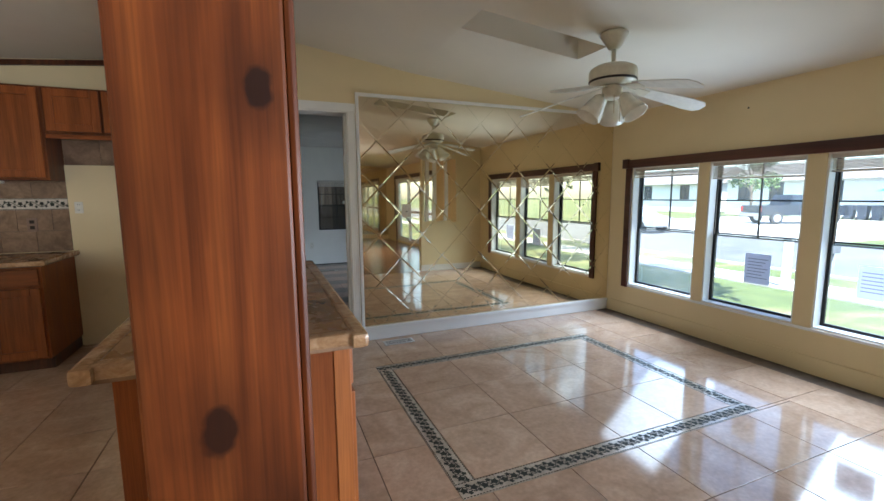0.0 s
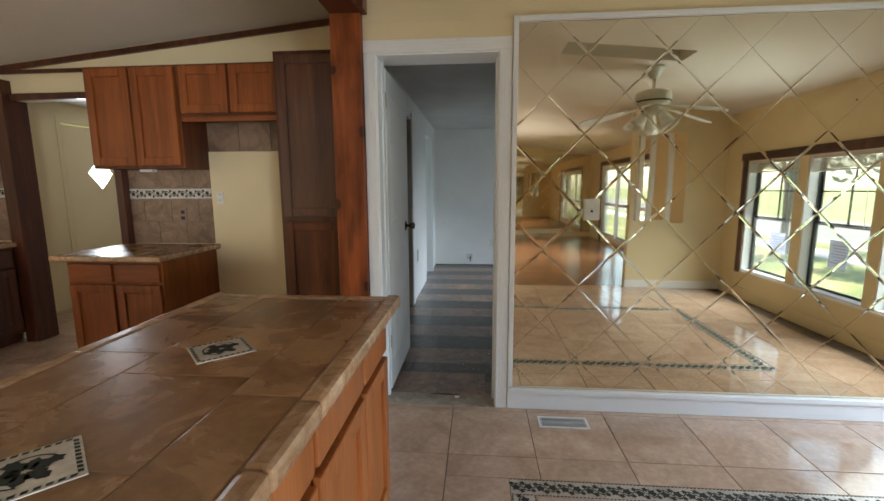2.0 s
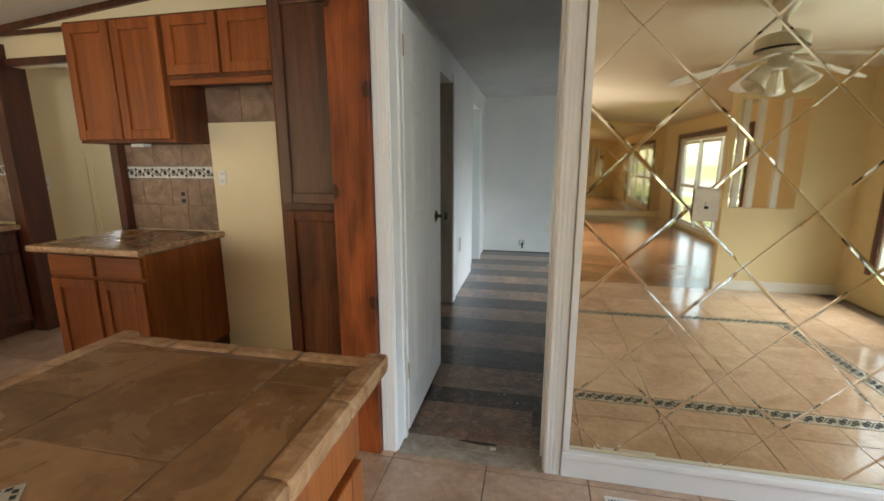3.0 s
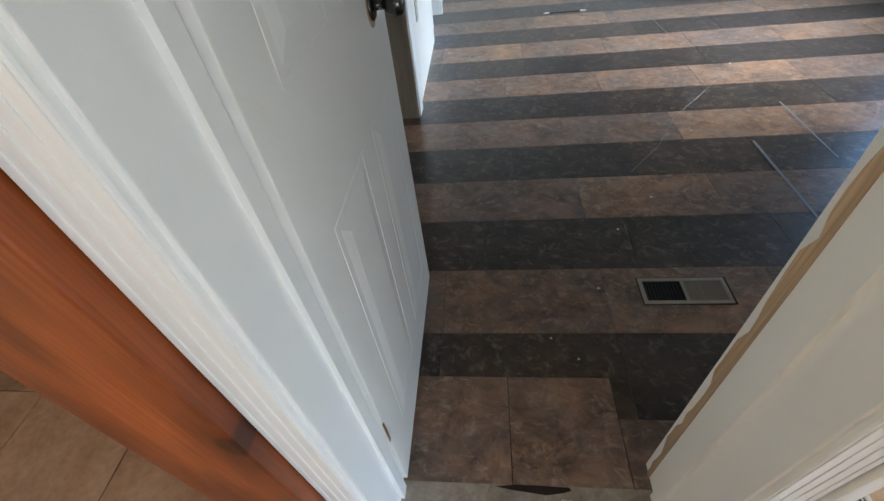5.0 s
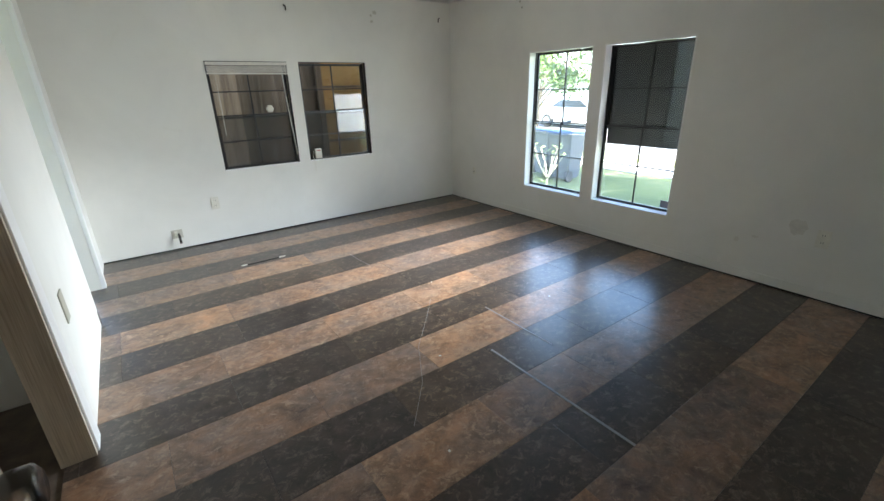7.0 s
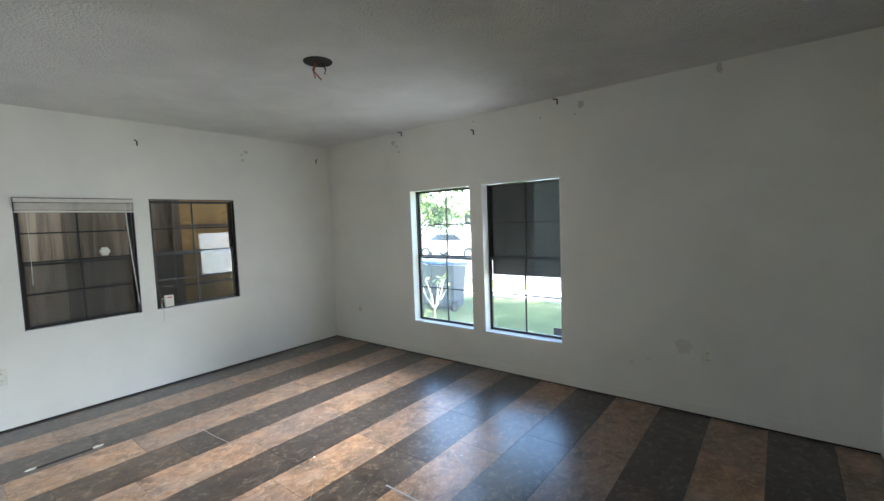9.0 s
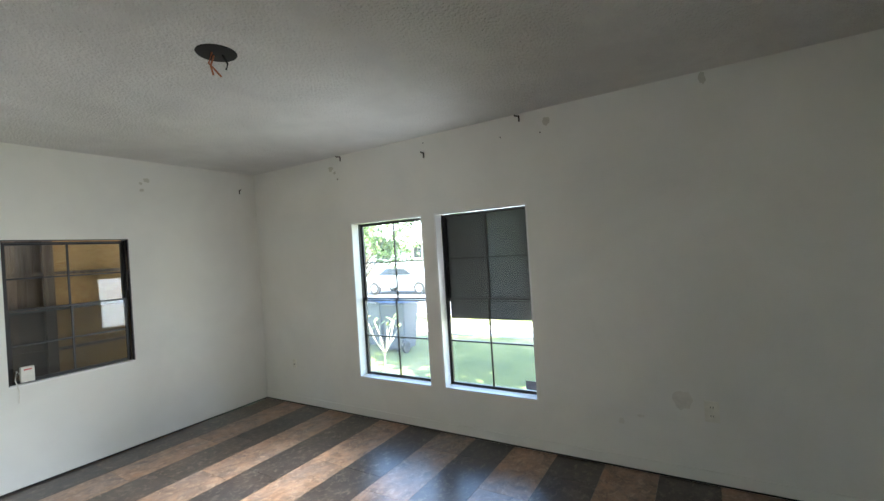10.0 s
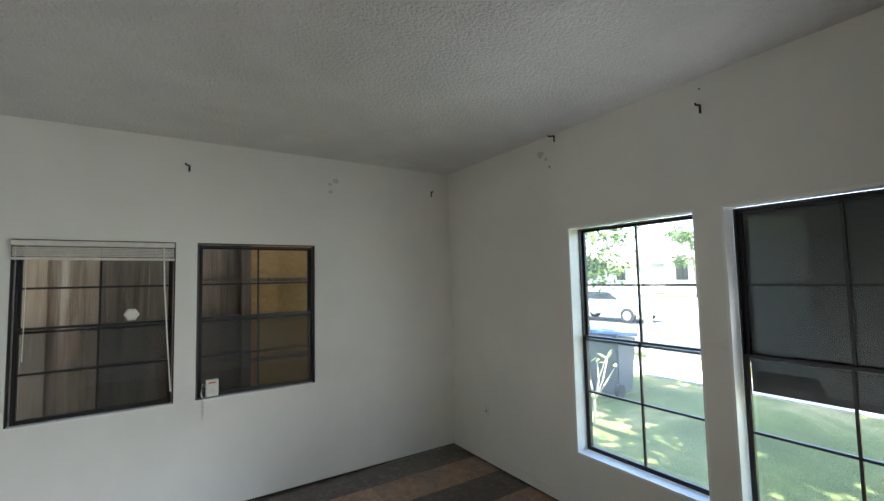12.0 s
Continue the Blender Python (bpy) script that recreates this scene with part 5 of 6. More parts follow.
for k in range(5):
    ang = radians(-18 + 72 * k)
    rot = Matrix.Translation((FX, FY, 2.022)) @ Matrix.Rotation(ang, 4, "Z") @ Matrix.Rotation(radians(13.0), 4, "Y") @ Matrix.Rotation(radians(-13), 4, "X")
    bm = bmesh.new()
    outline = [(0.20, -0.045), (0.52, -0.068), (0.60, -0.062), (0.63, -0.03), (0.63, 0.03), (0.60, 0.062), (0.52, 0.068), (0.20, 0.045)]
    lo = [bm.verts.new(rot @ Vector((x, y, -0.003))) for x, y in outline]
    hi = [bm.verts.new(rot @ Vector((x, y, 0.003))) for x, y in outline]
    bm.faces.new(lo), bm.faces.new(hi)
    for i in range(8):
        bm.faces.new((lo[i], lo[(i + 1) % 8], hi[(i + 1) % 8], hi[i]))
    bmesh.ops.recalc_face_normals(bm, faces=bm.faces)
    blade = part("blade", bm, FAN_BLADE, fan, world_space=True)
    bm = boxes((0.05, 0.16, -0.014, 0.014, -0.009, -0.003), (0.15, 0.24, -0.034, 0.034, -0.008, -0.003), bevel=0.002)
    bmesh.ops.transform(bm, verts=bm.verts, matrix=rot)
    part("blade_iron", bm, FAN_WHITE, blade, world_space=True)
for k in range(3):
    ang = radians(45 + 120 * k)
    prof = [(0.020, 0.0), (0.034, -0.014), (0.046, -0.055), (0.060, -0.110), (0.078, -0.158), (0.074, -0.157), (0.056, -0.109), (0.042, -0.055), (0.030, -0.017), (0.017, -0.005)]
    bm = lathe(prof, 24)
    m = Matrix.Translation((FX + 0.075 * math.cos(ang), FY + 0.075 * math.sin(ang), 1.944)) @ Matrix.Rotation(ang, 4, "Z") @ Matrix.Rotation(radians(-34), 4, "Y")
    bmesh.ops.transform(bm, verts=bm.verts, matrix=m)
    sh = part("shade", bm, FROSTED, fan, "frosted bell glass shade", True, True)
    part("arm", tube([(FX + 0.03 * math.cos(ang), FY + 0.03 * math.sin(ang), 1.957), (FX + 0.08 * math.cos(ang), FY + 0.08 * math.sin(ang), 1.944)], 0.012, 8), FAN_WHITE, sh, world_space=True)
for dx, ln in ((0.02, 0.16), (-0.03, 0.11)):
    part("pull_chain", tube([(FX + dx, FY - 0.05, 1.94), (FX + dx, FY - 0.052, 1.94 - ln)], 0.0018, 5), BRASS, fan, world_space=True)


# ---- floor vents ----
def floor_vent(label, x0, x1, y0, y1, mat, half_open=False):
    v = thing("floor_vent", label, "vent", ((x0 + x1) / 2, (y0 + y1) / 2, 0.0))
    cx, cy = (x0 + x1) / 2, (y0 + y1) / 2
    part("backing", boxes((x0 + 0.01, x1 - 0.01, y0 + 0.01, y1 - 0.01, 0.0008, 0.0018)), BLACK, v, world_space=True)
    if half_open:
        part("gap", boxes((x0 - 0.004, x1 + 0.010, y0 - 0.003, y1 + 0.006, 0.0003, 0.0007)), BLACK, v, "dark gap round the loose vent", world_space=True)
    b = 0.014
    part("vent_rim", boxes((x0, x1, y0, y0 + b, 0.001, 0.006), (x0, x1, y1 - b, y1, 0.001, 0.006), (x0, x0 + b, y0 + b, y1 - b, 0.001, 0.006), (x1 - b, x1, y0 + b, y1 - b, 0.001, 0.006), bevel=0.0015), mat, v, world_space=True)
    n = int((x1 - x0 - 2 * b) / 0.0125)
    for i in range(n):
        x = x0 + b + (x1 - x0 - 2 * b) * (i + 0.5) / n
        t = 0.0007 if half_open and x < cx else 0.0022
        part("slat", boxes((x - t, x + t, y0 + b, y1 - b, 0.0015, 0.0048)), (ALUMINIUM if x < cx else DAMPER) if half_open else mat, v, world_space=True)
    part("bar", boxes((cx - 0.005, cx + 0.005, y0 + b, y1 - b, 0.002, 0.0056)) if half_open else boxes((x0 + b, x1 - b, cy - 0.002, cy + 0.002, 0.002, 0.0052)), mat, v, world_space=True)
    if half_open:
        part("damper", boxes((cx + 0.005, x1 - b, y0 + b, y1 - b, 0.0012, 0.003)), DAMPER, v, "tan closed damper", world_space=True)
    return v


floor_vent("white metal floor vent in the tiles by the mirror", 0.972, 1.245, 3.978, 4.094, VENT_WHITE)
floor_vent("tan metal floor vent in the bedroom planks", 0.866, 1.170, 4.943, 5.062, VENT_TAN, True)
floor_vent("dark metal floor vent in the kitchen tiles", -2.42, -2.25, 4.13, 4.30, ALUMINIUM)

# ---- things on the walls ----
wall_plate("ivory outlet low on the white bedroom wall", (EAST, 5.140, 0.405), 90 + 180, "outlet")
wall_plate("ivory cable plate low on the white bedroom wall", (EAST, 8.541, 0.389), 90 + 180, "switch", 0.045, 0.08)
wall_plate("ivory outlet under the boarded windows", (0.852, BED_N, 0.382), 0, "outlet")
wall_plate("dull olive blank plate on the bedroom side wall", (-0.10, 6.833, 0.50), 90, "blank", 0.085, 0.14, plain("olive_plate", (0.42, 0.41, 0.33), 0.45))
wall_plate("ivory switch on the utility wall", (WEST, 5.72, 1.15), 90, "switch")
pl = thing("pipe_stub", "capped pipe stub in a broken hole in the wall", "pipe", (0.487, BED_N, 0.115))
part("hole", boxes((-0.045, 0.045, -0.004, 0.0, -0.005, 0.075), bevel=0.0015), PATCH, pl)
part("pipe", tube([(0.01, 0.0, 0.03), (0.01, -0.05, 0.025), (0.012, -0.055, -0.045)], 0.011), KNOB, pl)
part("cap", boxes((-0.022, 0.002, -0.012, -0.003, 0.02, 0.06), bevel=0.002), PLATE, pl)


def blob(r, at, normal_axis, squash=1.0, seed=0):
    """An irregular flat patch on a wall."""
    rn = random.Random(seed)
    bm = bmesh.new()
    pts = []
    for k in range(14):
        th = 2 * math.pi * k / 14
        q = r * rn.uniform(0.7, 1.15)
        a, b = q * math.cos(th), q * math.sin(th) * squash
        pts.append(bm.verts.new((at[0], at[1] + a, at[2] + b) if normal_axis == "x" else (at[0] + a, at[1], at[2] + b)))
    f = bm.faces.new(pts)
    ex = bmesh.ops.extrude_face_region(bm, geom=[f])
    vec = (-0.0012, 0, 0) if normal_axis == "x" else (0, -0.0012, 0)
    bmesh.ops.translate(bm, verts=[g for g in ex["geom"] if isinstance(g, bmesh.types.BMVert)], vec=vec)
    bmesh.ops.recalc_face_normals(bm, faces=bm.faces)
    return bm


seed = 0
for y, z, r, sq in ((7.905, 2.16, 0.030, 0.8), (7.86, 2.12, 0.014, 1), (7.83, 2.065, 0.010, 1), (5.96, 2.175, 0.026, 1.3), (5.09, 2.223, 0.018, 1.8), (5.278, 0.455, 0.05, 1.2), (5.608, 0.284, 0.018, 1.2), (5.50, 0.33, 0.022, 0.4)):
    seed += 1
    whole("wall_patch", blob(r, (EAST - 0.0003, y, z), "x", sq, seed), PATCH if z > 1 else SMUDGE, "small grey filler patch on the white wall", "wall patch", "wall patches")
for x, z, r in ((2.704, 2.105, 0.026), (2.66, 2.075, 0.014), (2.665, 2.02, 0.018)):
    seed += 1
    whole("wall_patch", blob(r, (x, BED_N - 0.0003, z), "y", 0.8, seed), PATCH, "small grey filler patch on the white wall", "wall patch", "wall patches")


def hook(at, axis, arm):
    h = thing("curtain_hook", "small black curtain bracket screwed to the wall", "bracket", at, group="curtain brackets")
    d = Vector((-1, 0, 0)) if axis == "x" else Vector((0, -1, 0))
    s = Vector((0, 1, 0)) if axis == "x" else Vector((1, 0, 0))
    a = Vector((0, 0, 0))
    part("bracket_plate", tube([a + d * 0.002 + Vector((0, 0, -0.020)), a + d * 0.002 + Vector((0, 0, 0.018))], 0.0055, 6), BRACKET, h)
    part("bracket_arm", tube([a + Vector((0, 0, 0.018)), a + d * 0.022 + s * arm * 0.7 + Vector((0, 0, 0.018)), a + d * 0.026 + s * arm * 0.7 + Vector((0, 0, 0.026))], 0.0048, 6), BRACKET, h)
    return h


hook((EAST, 6.138, 2.228), "x", 0.03)
hook((EAST, 7.783, 2.232), "x", 0.04)
hook((EAST, 6.916, 2.116), "x", 0.012)
hook((1.778, BED_N, 2.084), "y", -0.03)
hook((3.525, BED_N, 2.077), "y", 0.0)
for y, z in ((6.915, 2.21), (6.28, 2.13), (6.0, 2.11), (7.83, 2.06)):
    whole("nail_hole", boxes((EAST - 0.002, EAST - 0.0003, y - 0.004, y + 0.004, z - 0.004, z + 0.004), bevel=0.0006), SOCKET_BROWN, "dark screw hole in the white wall", "screw hole", "screw holes")
whole("nail_hole", boxes((EAST - 0.009, EAST - 0.0063, 2.742, 2.754, 2.0, 2.014), bevel=0.0006), BLACK, "dark screw in the cream wall", "screw hole", "screw holes")

# opening in the bedroom ceiling with loose wires
HXY = (2.02, 6.82)
box_hole = thing("ceiling_box", "open round junction box in the ceiling with loose wires", "junction box", (HXY[0], HXY[1], BED_Z))
part("rim", lathe([(0.078, -0.004), (0.080, -0.001), (0.080, 0.0)], 24, (0, 0, 0)), BLACK, box_hole)
part("void", lathe([(0.070, -0.0052), (0.070, -0.0042)], 24, (0, 0, 0)), BLACK, box_hole)
for pts, mat in (([(0.0, 0.02, -0.005), (-0.01, 0.03, -0.05), (0.0, 0.03, -0.085)], COPPER), ([(-0.02, 0, -0.005), (-0.03, 0.01, -0.05), (-0.01, 0.0, -0.075), (0.01, -0.01, -0.10)], COPPER),
                 ([(0.02, -0.01, -0.005), (0.035, -0.02, -0.04), (0.03, -0.015, -0.065)], BLACK)):
    part("wire", tube(pts, 0.004, 6), mat, box_hole)

# gadgets on the boarded windows
al = thing("window_alarm", "small white alarm box hanging by a cord at the window", "alarm", (1.915, BED_N - 0.001, 0.69))
part("case", boxes((-0.035, 0.035, -0.028, 0.0, 0.0, 0.10), bevel=0.006), PLATE, al)
part("label_strip", boxes((-0.02, 0.02, -0.0295, -0.0278, 0.078, 0.086)), plain("red_label", (0.5, 0.05, 0.04), 0.5), al)
part("cord", tube([(-0.03, -0.01, 0.05), (-0.05, -0.012, 0.08), (-0.058, -0.01, 0.02), (-0.04, -0.008, -0.05), (-0.045, -0.006, -0.13)], 0.003, 6), PLATE, al)
st = thing("window_sensor", "white sensor stuck to the boarded window", "sensor", (1.505, BED_N + 0.040, 1.205))
bm = lathe([(0.036, 0), (0.038, 0.008), (0.030, 0.020), (0.012, 0.022)], 6)
bmesh.ops.rotate(bm, verts=bm.verts, cent=(0, 0, 0), matrix=Matrix.Rotation(radians(90), 3, "X"))
part("case", bm, PLATE, st)
wand = whole("blind_cord", tube([(1.655, BED_N - 0.006, 1.60), (1.662, BED_N - 0.008, 1.35), (1.68, BED_N - 0.006, 1.05), (1.70, BED_N - 0.004, 0.75)], 0.004, 6), PLATE, "white pull cord hanging from the raised blind", "cord")

# notices stuck to the panes
def notice(y0, y1, z0, z1):
    n = thing("paper_notice", "pale printed notice taped to the window pane", "notice", (EAST + 0.088, (y0 + y1) / 2, z0), group="window notices")
    part("sheet", boxes((EAST + 0.0875, EAST + 0.0885, y0, y1, z0, z1)), PAPER, n, world_space=True)
    rows = int((z1 - z0 - 0.06) / 0.026)
    for i in range(rows):
        z = z1 - 0.04 - i * 0.026
        part("text_line", boxes((EAST + 0.0866, EAST + 0.0873, y0 + 0.02 + 0.02 * ((i * 7) % 3), y1 - 0.02, z - 0.006, z)), INK, n, world_space=True)


notice(2.535, 2.735, 0.575, 0.825)
notice(1.76, 1.98, 0.60, 0.825)
qs = whole("window_sticker", boxes((EAST + 0.0865, EAST + 0.0875, 6.160, 6.240, 0.375, 0.435)), INK, "small grey printed sticker on the pane corner", "sticker")

# divider posts of the half wall
for x in (2.665, 2.80, 3.02):
    whole("divider_spindle", boxes((x - 0.03, x + 0.03, 0.925, 0.975, 0.871, 1.949), bevel=0.004), WHITE_TRIM, "white square post in the divider opening", "post", "divider posts")
structure("half_wall_base", boxes((2.54, EAST - 0.007, 1.0005, 1.014, 0, 0.10), bevel=0.004), WHITE_TRIM, "white baseboard on the divider wall", "baseboard")

# ---- outside ----
def strip(name, x0, x1, y0, y1, z0, z1, mat, label, cat):
    return structure(name, boxes((x0, x1, y0, y1, z0, z1)), mat, label, cat)


def ground_material():
    m, n, l, p = material("lawn_grass")
    v = coords(n, l)
    a = noise_tex(n, l, v, 0.6, 5, 0.6, 0.5)
    b = noise_tex(n, l, v, 45, 4, 0.7)
    # Wide contrast puts dappled sun and shade patches into the grass colour.
    r = ramp(n, [(0.3, (0.052, 0.074, 0.018)), (0.52, (0.104, 0.130, 0.036)), (0.68, (0.24, 0.215, 0.105))])
    l.new(a.outputs[0], r.inputs[0])
    g = ramp(n, [(0.3, (0.55, 0.55, 0.5)), (0.7, (1.3, 1.3, 1.2))])
    l.new(b.outputs[0], g.inputs[0])
    l.new(mixer(n, l, 1.0, r.outputs[0], g.outputs[0], "MULTIPLY"), p.inputs["Base Color"])
    p.inputs["Roughness"].default_value = 0.9
    bump(n, l, b.outputs[0], 0.8, 0.03, p)
    return m


LAWN = ground_material()
ASPHALT = mottled("asphalt", (0.07, 0.07, 0.075), (0.12, 0.12, 0.125), 0.8, 120, 0.85, 0, 0.5, 0.006)
CONCRETE = mottled("concrete", (0.36, 0.34, 0.31), (0.48, 0.46, 0.42), 1.2, 60, 0.85, 0, 0.3, 0.004)
STUCCO = mottled("white_stucco", (0.66, 0.66, 0.64), (0.78, 0.78, 0.76), 0.8, 30, 0.8, 0, 0.3, 0.01)
bm = bmesh.new()
gx = [-300, -60, 3.0, 12, 24, 60, 400]
gy = [-300, -60, 0, 12, 30, 80, 300]
grid = [[bm.verts.new((x, y, GROUND)) for y in gy] for x in gx]
for i in range(len(gx) - 1):
    for j in range(len(gy) - 1):
        bm.faces.new((grid[i][j], grid[i + 1][j], grid[i + 1][j + 1], grid[i][j + 1]))
structure("ground", bm, LAWN, "green lawn reaching into the distance, sun and shade patches in its colour", "ground")
strip("sidewalk", 9.80, 10.98, -80, 120, GROUND - 0.05, GROUND + 0.03, CONCRETE, "pale concrete sidewalk along the lawn", "pavement")
strip("road", 12.35, 19.8, -80, 120, GROUND - 0.06, GROUND + 0.006, ASPHALT, "grey asphalt street", "road")
strip("kerb", 12.20, 12.35, -80, 120, GROUND - 0.06, GROUND + 0.05, CONCRETE, "pale concrete kerb", "kerb")
strip("kerb", 19.8, 19.95, -80, 120, GROUND - 0.06, GROUND + 0.05, CONCRETE, "pale concrete kerb", "kerb")
strip("driveway", 19.95, 40.0, 10.0, 25.0, GROUND - 0.05, GROUND + 0.02, CONCRETE, "pale concrete driveway of the house opposite", "pavement")
TINT = plain("car_glass", (0.02, 0.025, 0.03), 0.08)
RUBBER = plain("tyre_rubber", (0.02, 0.02, 0.02), 0.8)
CHROME = plain("wheel_metal", (0.5, 0.5, 0.52), 0.3, 0.9)
RED_LIGHT = plain("tail_light", (0.35, 0.02, 0.02), 0.25)


def house(at, wide, deep, label, windows, mat=STUCCO):
    h = thing("house", label, "house", at, group="houses opposite")
    part("wall", panel(-wide / 2, wide / 2, 0, 3.2, [(w - 0.6, w + 0.6, 1.4, 3.0) for w in windows] , lambda u, v, q: (q, u, v), 0.25), mat, h)
    part("wall", boxes((0.25, deep, -wide / 2, -wide / 2 + 0.25, 0, 3.2)), mat, h)
    part("wall", boxes((0.25, deep, wide / 2 - 0.25, wide / 2, 0, 3.2)), mat, h)
    part("wall", boxes((deep, deep + 0.25, -wide / 2, wide / 2, 0, 3.2)), mat, h)
    bm = bmesh.new()
    pts = [(-0.6, 3.1), (deep / 2, 4.9), (deep + 0.85, 3.1)]
    a = [bm.verts.new((x, -wide / 2 - 0.5, z)) for x, z in pts]
    b = [bm.verts.new((x, wide / 2 + 0.5, z)) for x, z in pts]
    bm.faces.new(a), bm.faces.new(b)
    for i in range(3):
        bm.faces.new((a[i], a[(i + 1) % 3], b[(i + 1) % 3], b[i]))
    bmesh.ops.recalc_face_normals(bm, faces=bm.faces)
    part("roof", bm, ROOF, h)
    for w in windows:
        win = part("window", boxes((0.10, 0.14, w - 0.6, w + 0.6, 1.4, 3.0)), TINT, h)
        bm = boxes((0.02, 0.10, w - 0.6, w + 0.6, 1.4, 1.48), (0.02, 0.10, w - 0.6, w + 0.6, 2.92, 3.0), (0.02, 0.10, w - 0.6, w - 0.52, 1.48, 2.92), (0.02, 0.10, w + 0.52, w + 0.6, 1.48, 2.92),
                   (0.03, 0.10, w - 0.03, w + 0.03, 1.48, 2.92), (0.03, 0.10, w - 0.52, w + 0.52, 2.16, 2.22))
        part("window_bars", bm, ALUMINIUM, win)
    return h


house((43.0, 18.5, GROUND), 22.0, 10.0, "long white stucco house across the street", (-7.5, -3.0, 2.2, 6.5, 9.3))
house((44.0, 46.0, GROUND), 26.0, 10.0, "white stucco house further along the street", (-11.0, -6.0, -1.0, 5.0, 10.0))
house((43.0, -10.0, GROUND), 24.0, 10.0, "white stucco house down the street", (-9.0, -4.0, 1.0, 6.0))


def profile_body(name, pts, y0, y1, mat, parent, label="", inset=0.0):
    """A body drawn as a side outline (x, z) and extruded across, a little narrower at the top."""
    bm = bmesh.new()
    zt = max(z for _, z in pts)
    zb = min(z for _, z in pts)
    f = lambda z: inset * (z - zb) / (zt - zb)
    a = [bm.verts.new((x, y0 + f(z), z)) for x, z in pts]
    b = [bm.verts.new((x, y1 - f(z), z)) for x, z in pts]
    bm.faces.new(a), bm.faces.new(b)
    for i in range(len(pts)):
        j = (i + 1) % len(pts)
        bm.faces.new((a[i], a[j], b[j], b[i]))
    bmesh.ops.recalc_face_normals(bm, faces=bm.faces)
    bmesh.ops.bevel(bm, geom=bm.edges[:], offset=0.03, segments=2, affect="EDGES")
    return part(name, bm, mat, parent, label)


def wheels(parent, xs, half, r):
    for x in xs:
        for s in (-1, 1):
            bm = lathe([(r * 0.62, -0.11), (r * 0.96, -0.10), (r, -0.06), (r, 0.06), (r * 0.96, 0.10), (r * 0.62, 0.11)], 22)
            m = Matrix.Translation((x, s * half, r)) @ Matrix.Rotation(radians(90), 4, "X")
            bmesh.ops.transform(bm, verts=bm.verts, matrix=m)
            w = part("wheel", bm, RUBBER, parent, smooth=False)
            bm = lathe([(r * 0.2, -0.115), (r * 0.6, -0.115), (r * 0.6, 0.115), (r * 0.2, 0.115)], 16)
            bmesh.ops.transform(bm, verts=bm.verts, matrix=m)
            part("rim", bm, CHROME, w)


truck = thing("pickup_truck", "dark blue-black pickup truck parked on the driveway", "truck", (32.2, 17.7, GROUND + 0.02), turn=157)
DARK_PAINT = plain("dark_car_paint", (0.015, 0.017, 0.025), 0.2)
profile_body("body", [(-2.8, 0.55), (-2.8, 1.0), (-2.75, 1.15), (-1.6, 1.2), (-0.9, 1.22), (0.9, 1.22), (2.75, 1.18), (2.78, 0.55)], -0.98, 0.98, DARK_PAINT, truck, inset=0.04)
profile_body("cab", [(-1.5, 1.2), (-0.7, 1.85), (0.75, 1.88), (0.95, 1.2)], -0.92, 0.92, DARK_PAINT, truck, inset=0.14)
profile_body("side_window", [(-1.2, 1.27), (-0.6, 1.77), (0.68, 1.79), (0.82, 1.27)], -0.915, 0.915, TINT, truck, inset=0.10)
wheels(truck, (-1.85, 1.75), 0.90, 0.40)
part("bumper", boxes((2.76, 2.9, -0.95, 0.95, 0.5, 0.72), bevel=0.03), CHROME, truck)
part("tail_light", boxes((2.755, 2.80, -0.96, -0.78, 0.8, 1.12), bevel=0.01), RED_LIGHT, truck)
part("tail_light", boxes((2.755, 2.80, 0.78, 0.96, 0.8, 1.12), bevel=0.01), RED_LIGHT, truck)
part("mirror", boxes((-0.95, -0.8, 0.98, 1.2, 1.22, 1.42), bevel=0.02), DARK_PAINT, truck)


def sedan(at, turn, paint, label):
    c = thing("parked_car", label, "car", at, turn=turn, group="parked cars")
    profile_body("body", [(-2.2, 0.35), (-2.25, 0.7), (-1.2, 0.9), (1.5, 0.92), (2.2, 0.85), (2.25, 0.4)], -0.86, 0.86, paint, c, inset=0.05)
    profile_body("cabin", [(-1.25, 0.88), (-0.45, 1.38), (0.8, 1.40), (1.6, 0.90)], -0.76, 0.76, paint, c, inset=0.14)
    profile_body("side_window", [(-1.0, 0.94), (-0.4, 1.31), (0.72, 1.33), (1.3, 0.95)], -0.758, 0.758, TINT, c, inset=0.10)
    wheels(c, (-1.35, 1.35), 0.78, 0.32)
    return c


sedan((18.6, 18.2, GROUND + 0.006), 92, plain("silver_car_paint", (0.45, 0.46, 0.48), 0.25, 0.5), "silver car parked at the far kerb")
sedan((30.0, 33.0, GROUND), 10, plain("grey_car_paint", (0.25, 0.26, 0.28), 0.25, 0.3), "grey car parked on a neighbour's drive")

mb = thing("mailbox", "grey mailbox on a post at the kerb", "mailbox", (12.0, 6.02, GROUND))
part("post", boxes((-0.05, 0.05, -0.05, 0.05, 0.0, 0.60), bevel=0.008), plain("weathered_post", (0.16, 0.14, 0.12), 0.8), mb)
prof = [(-0.24, 0.60), (0.24, 0.60), (0.24, 0.74)] + [(0.24 * math.cos(radians(a)), 0.74 + 0.11 * math.sin(radians(a))) for a in range(20, 180, 20)] + [(-0.24, 0.74)]
bm = bmesh.new()
a = [bm.verts.new((-0.24, x * 0.42, z)) for x, z in prof]
b = [bm.verts.new((0.24, x * 0.42, z)) for x, z in prof]
bm.faces.new(a), bm.faces.new(b)
for i in range(len(prof)):
    j = (i + 1) % len(prof)
    bm.faces.new((a[i], a[j], b[j], b[i]))
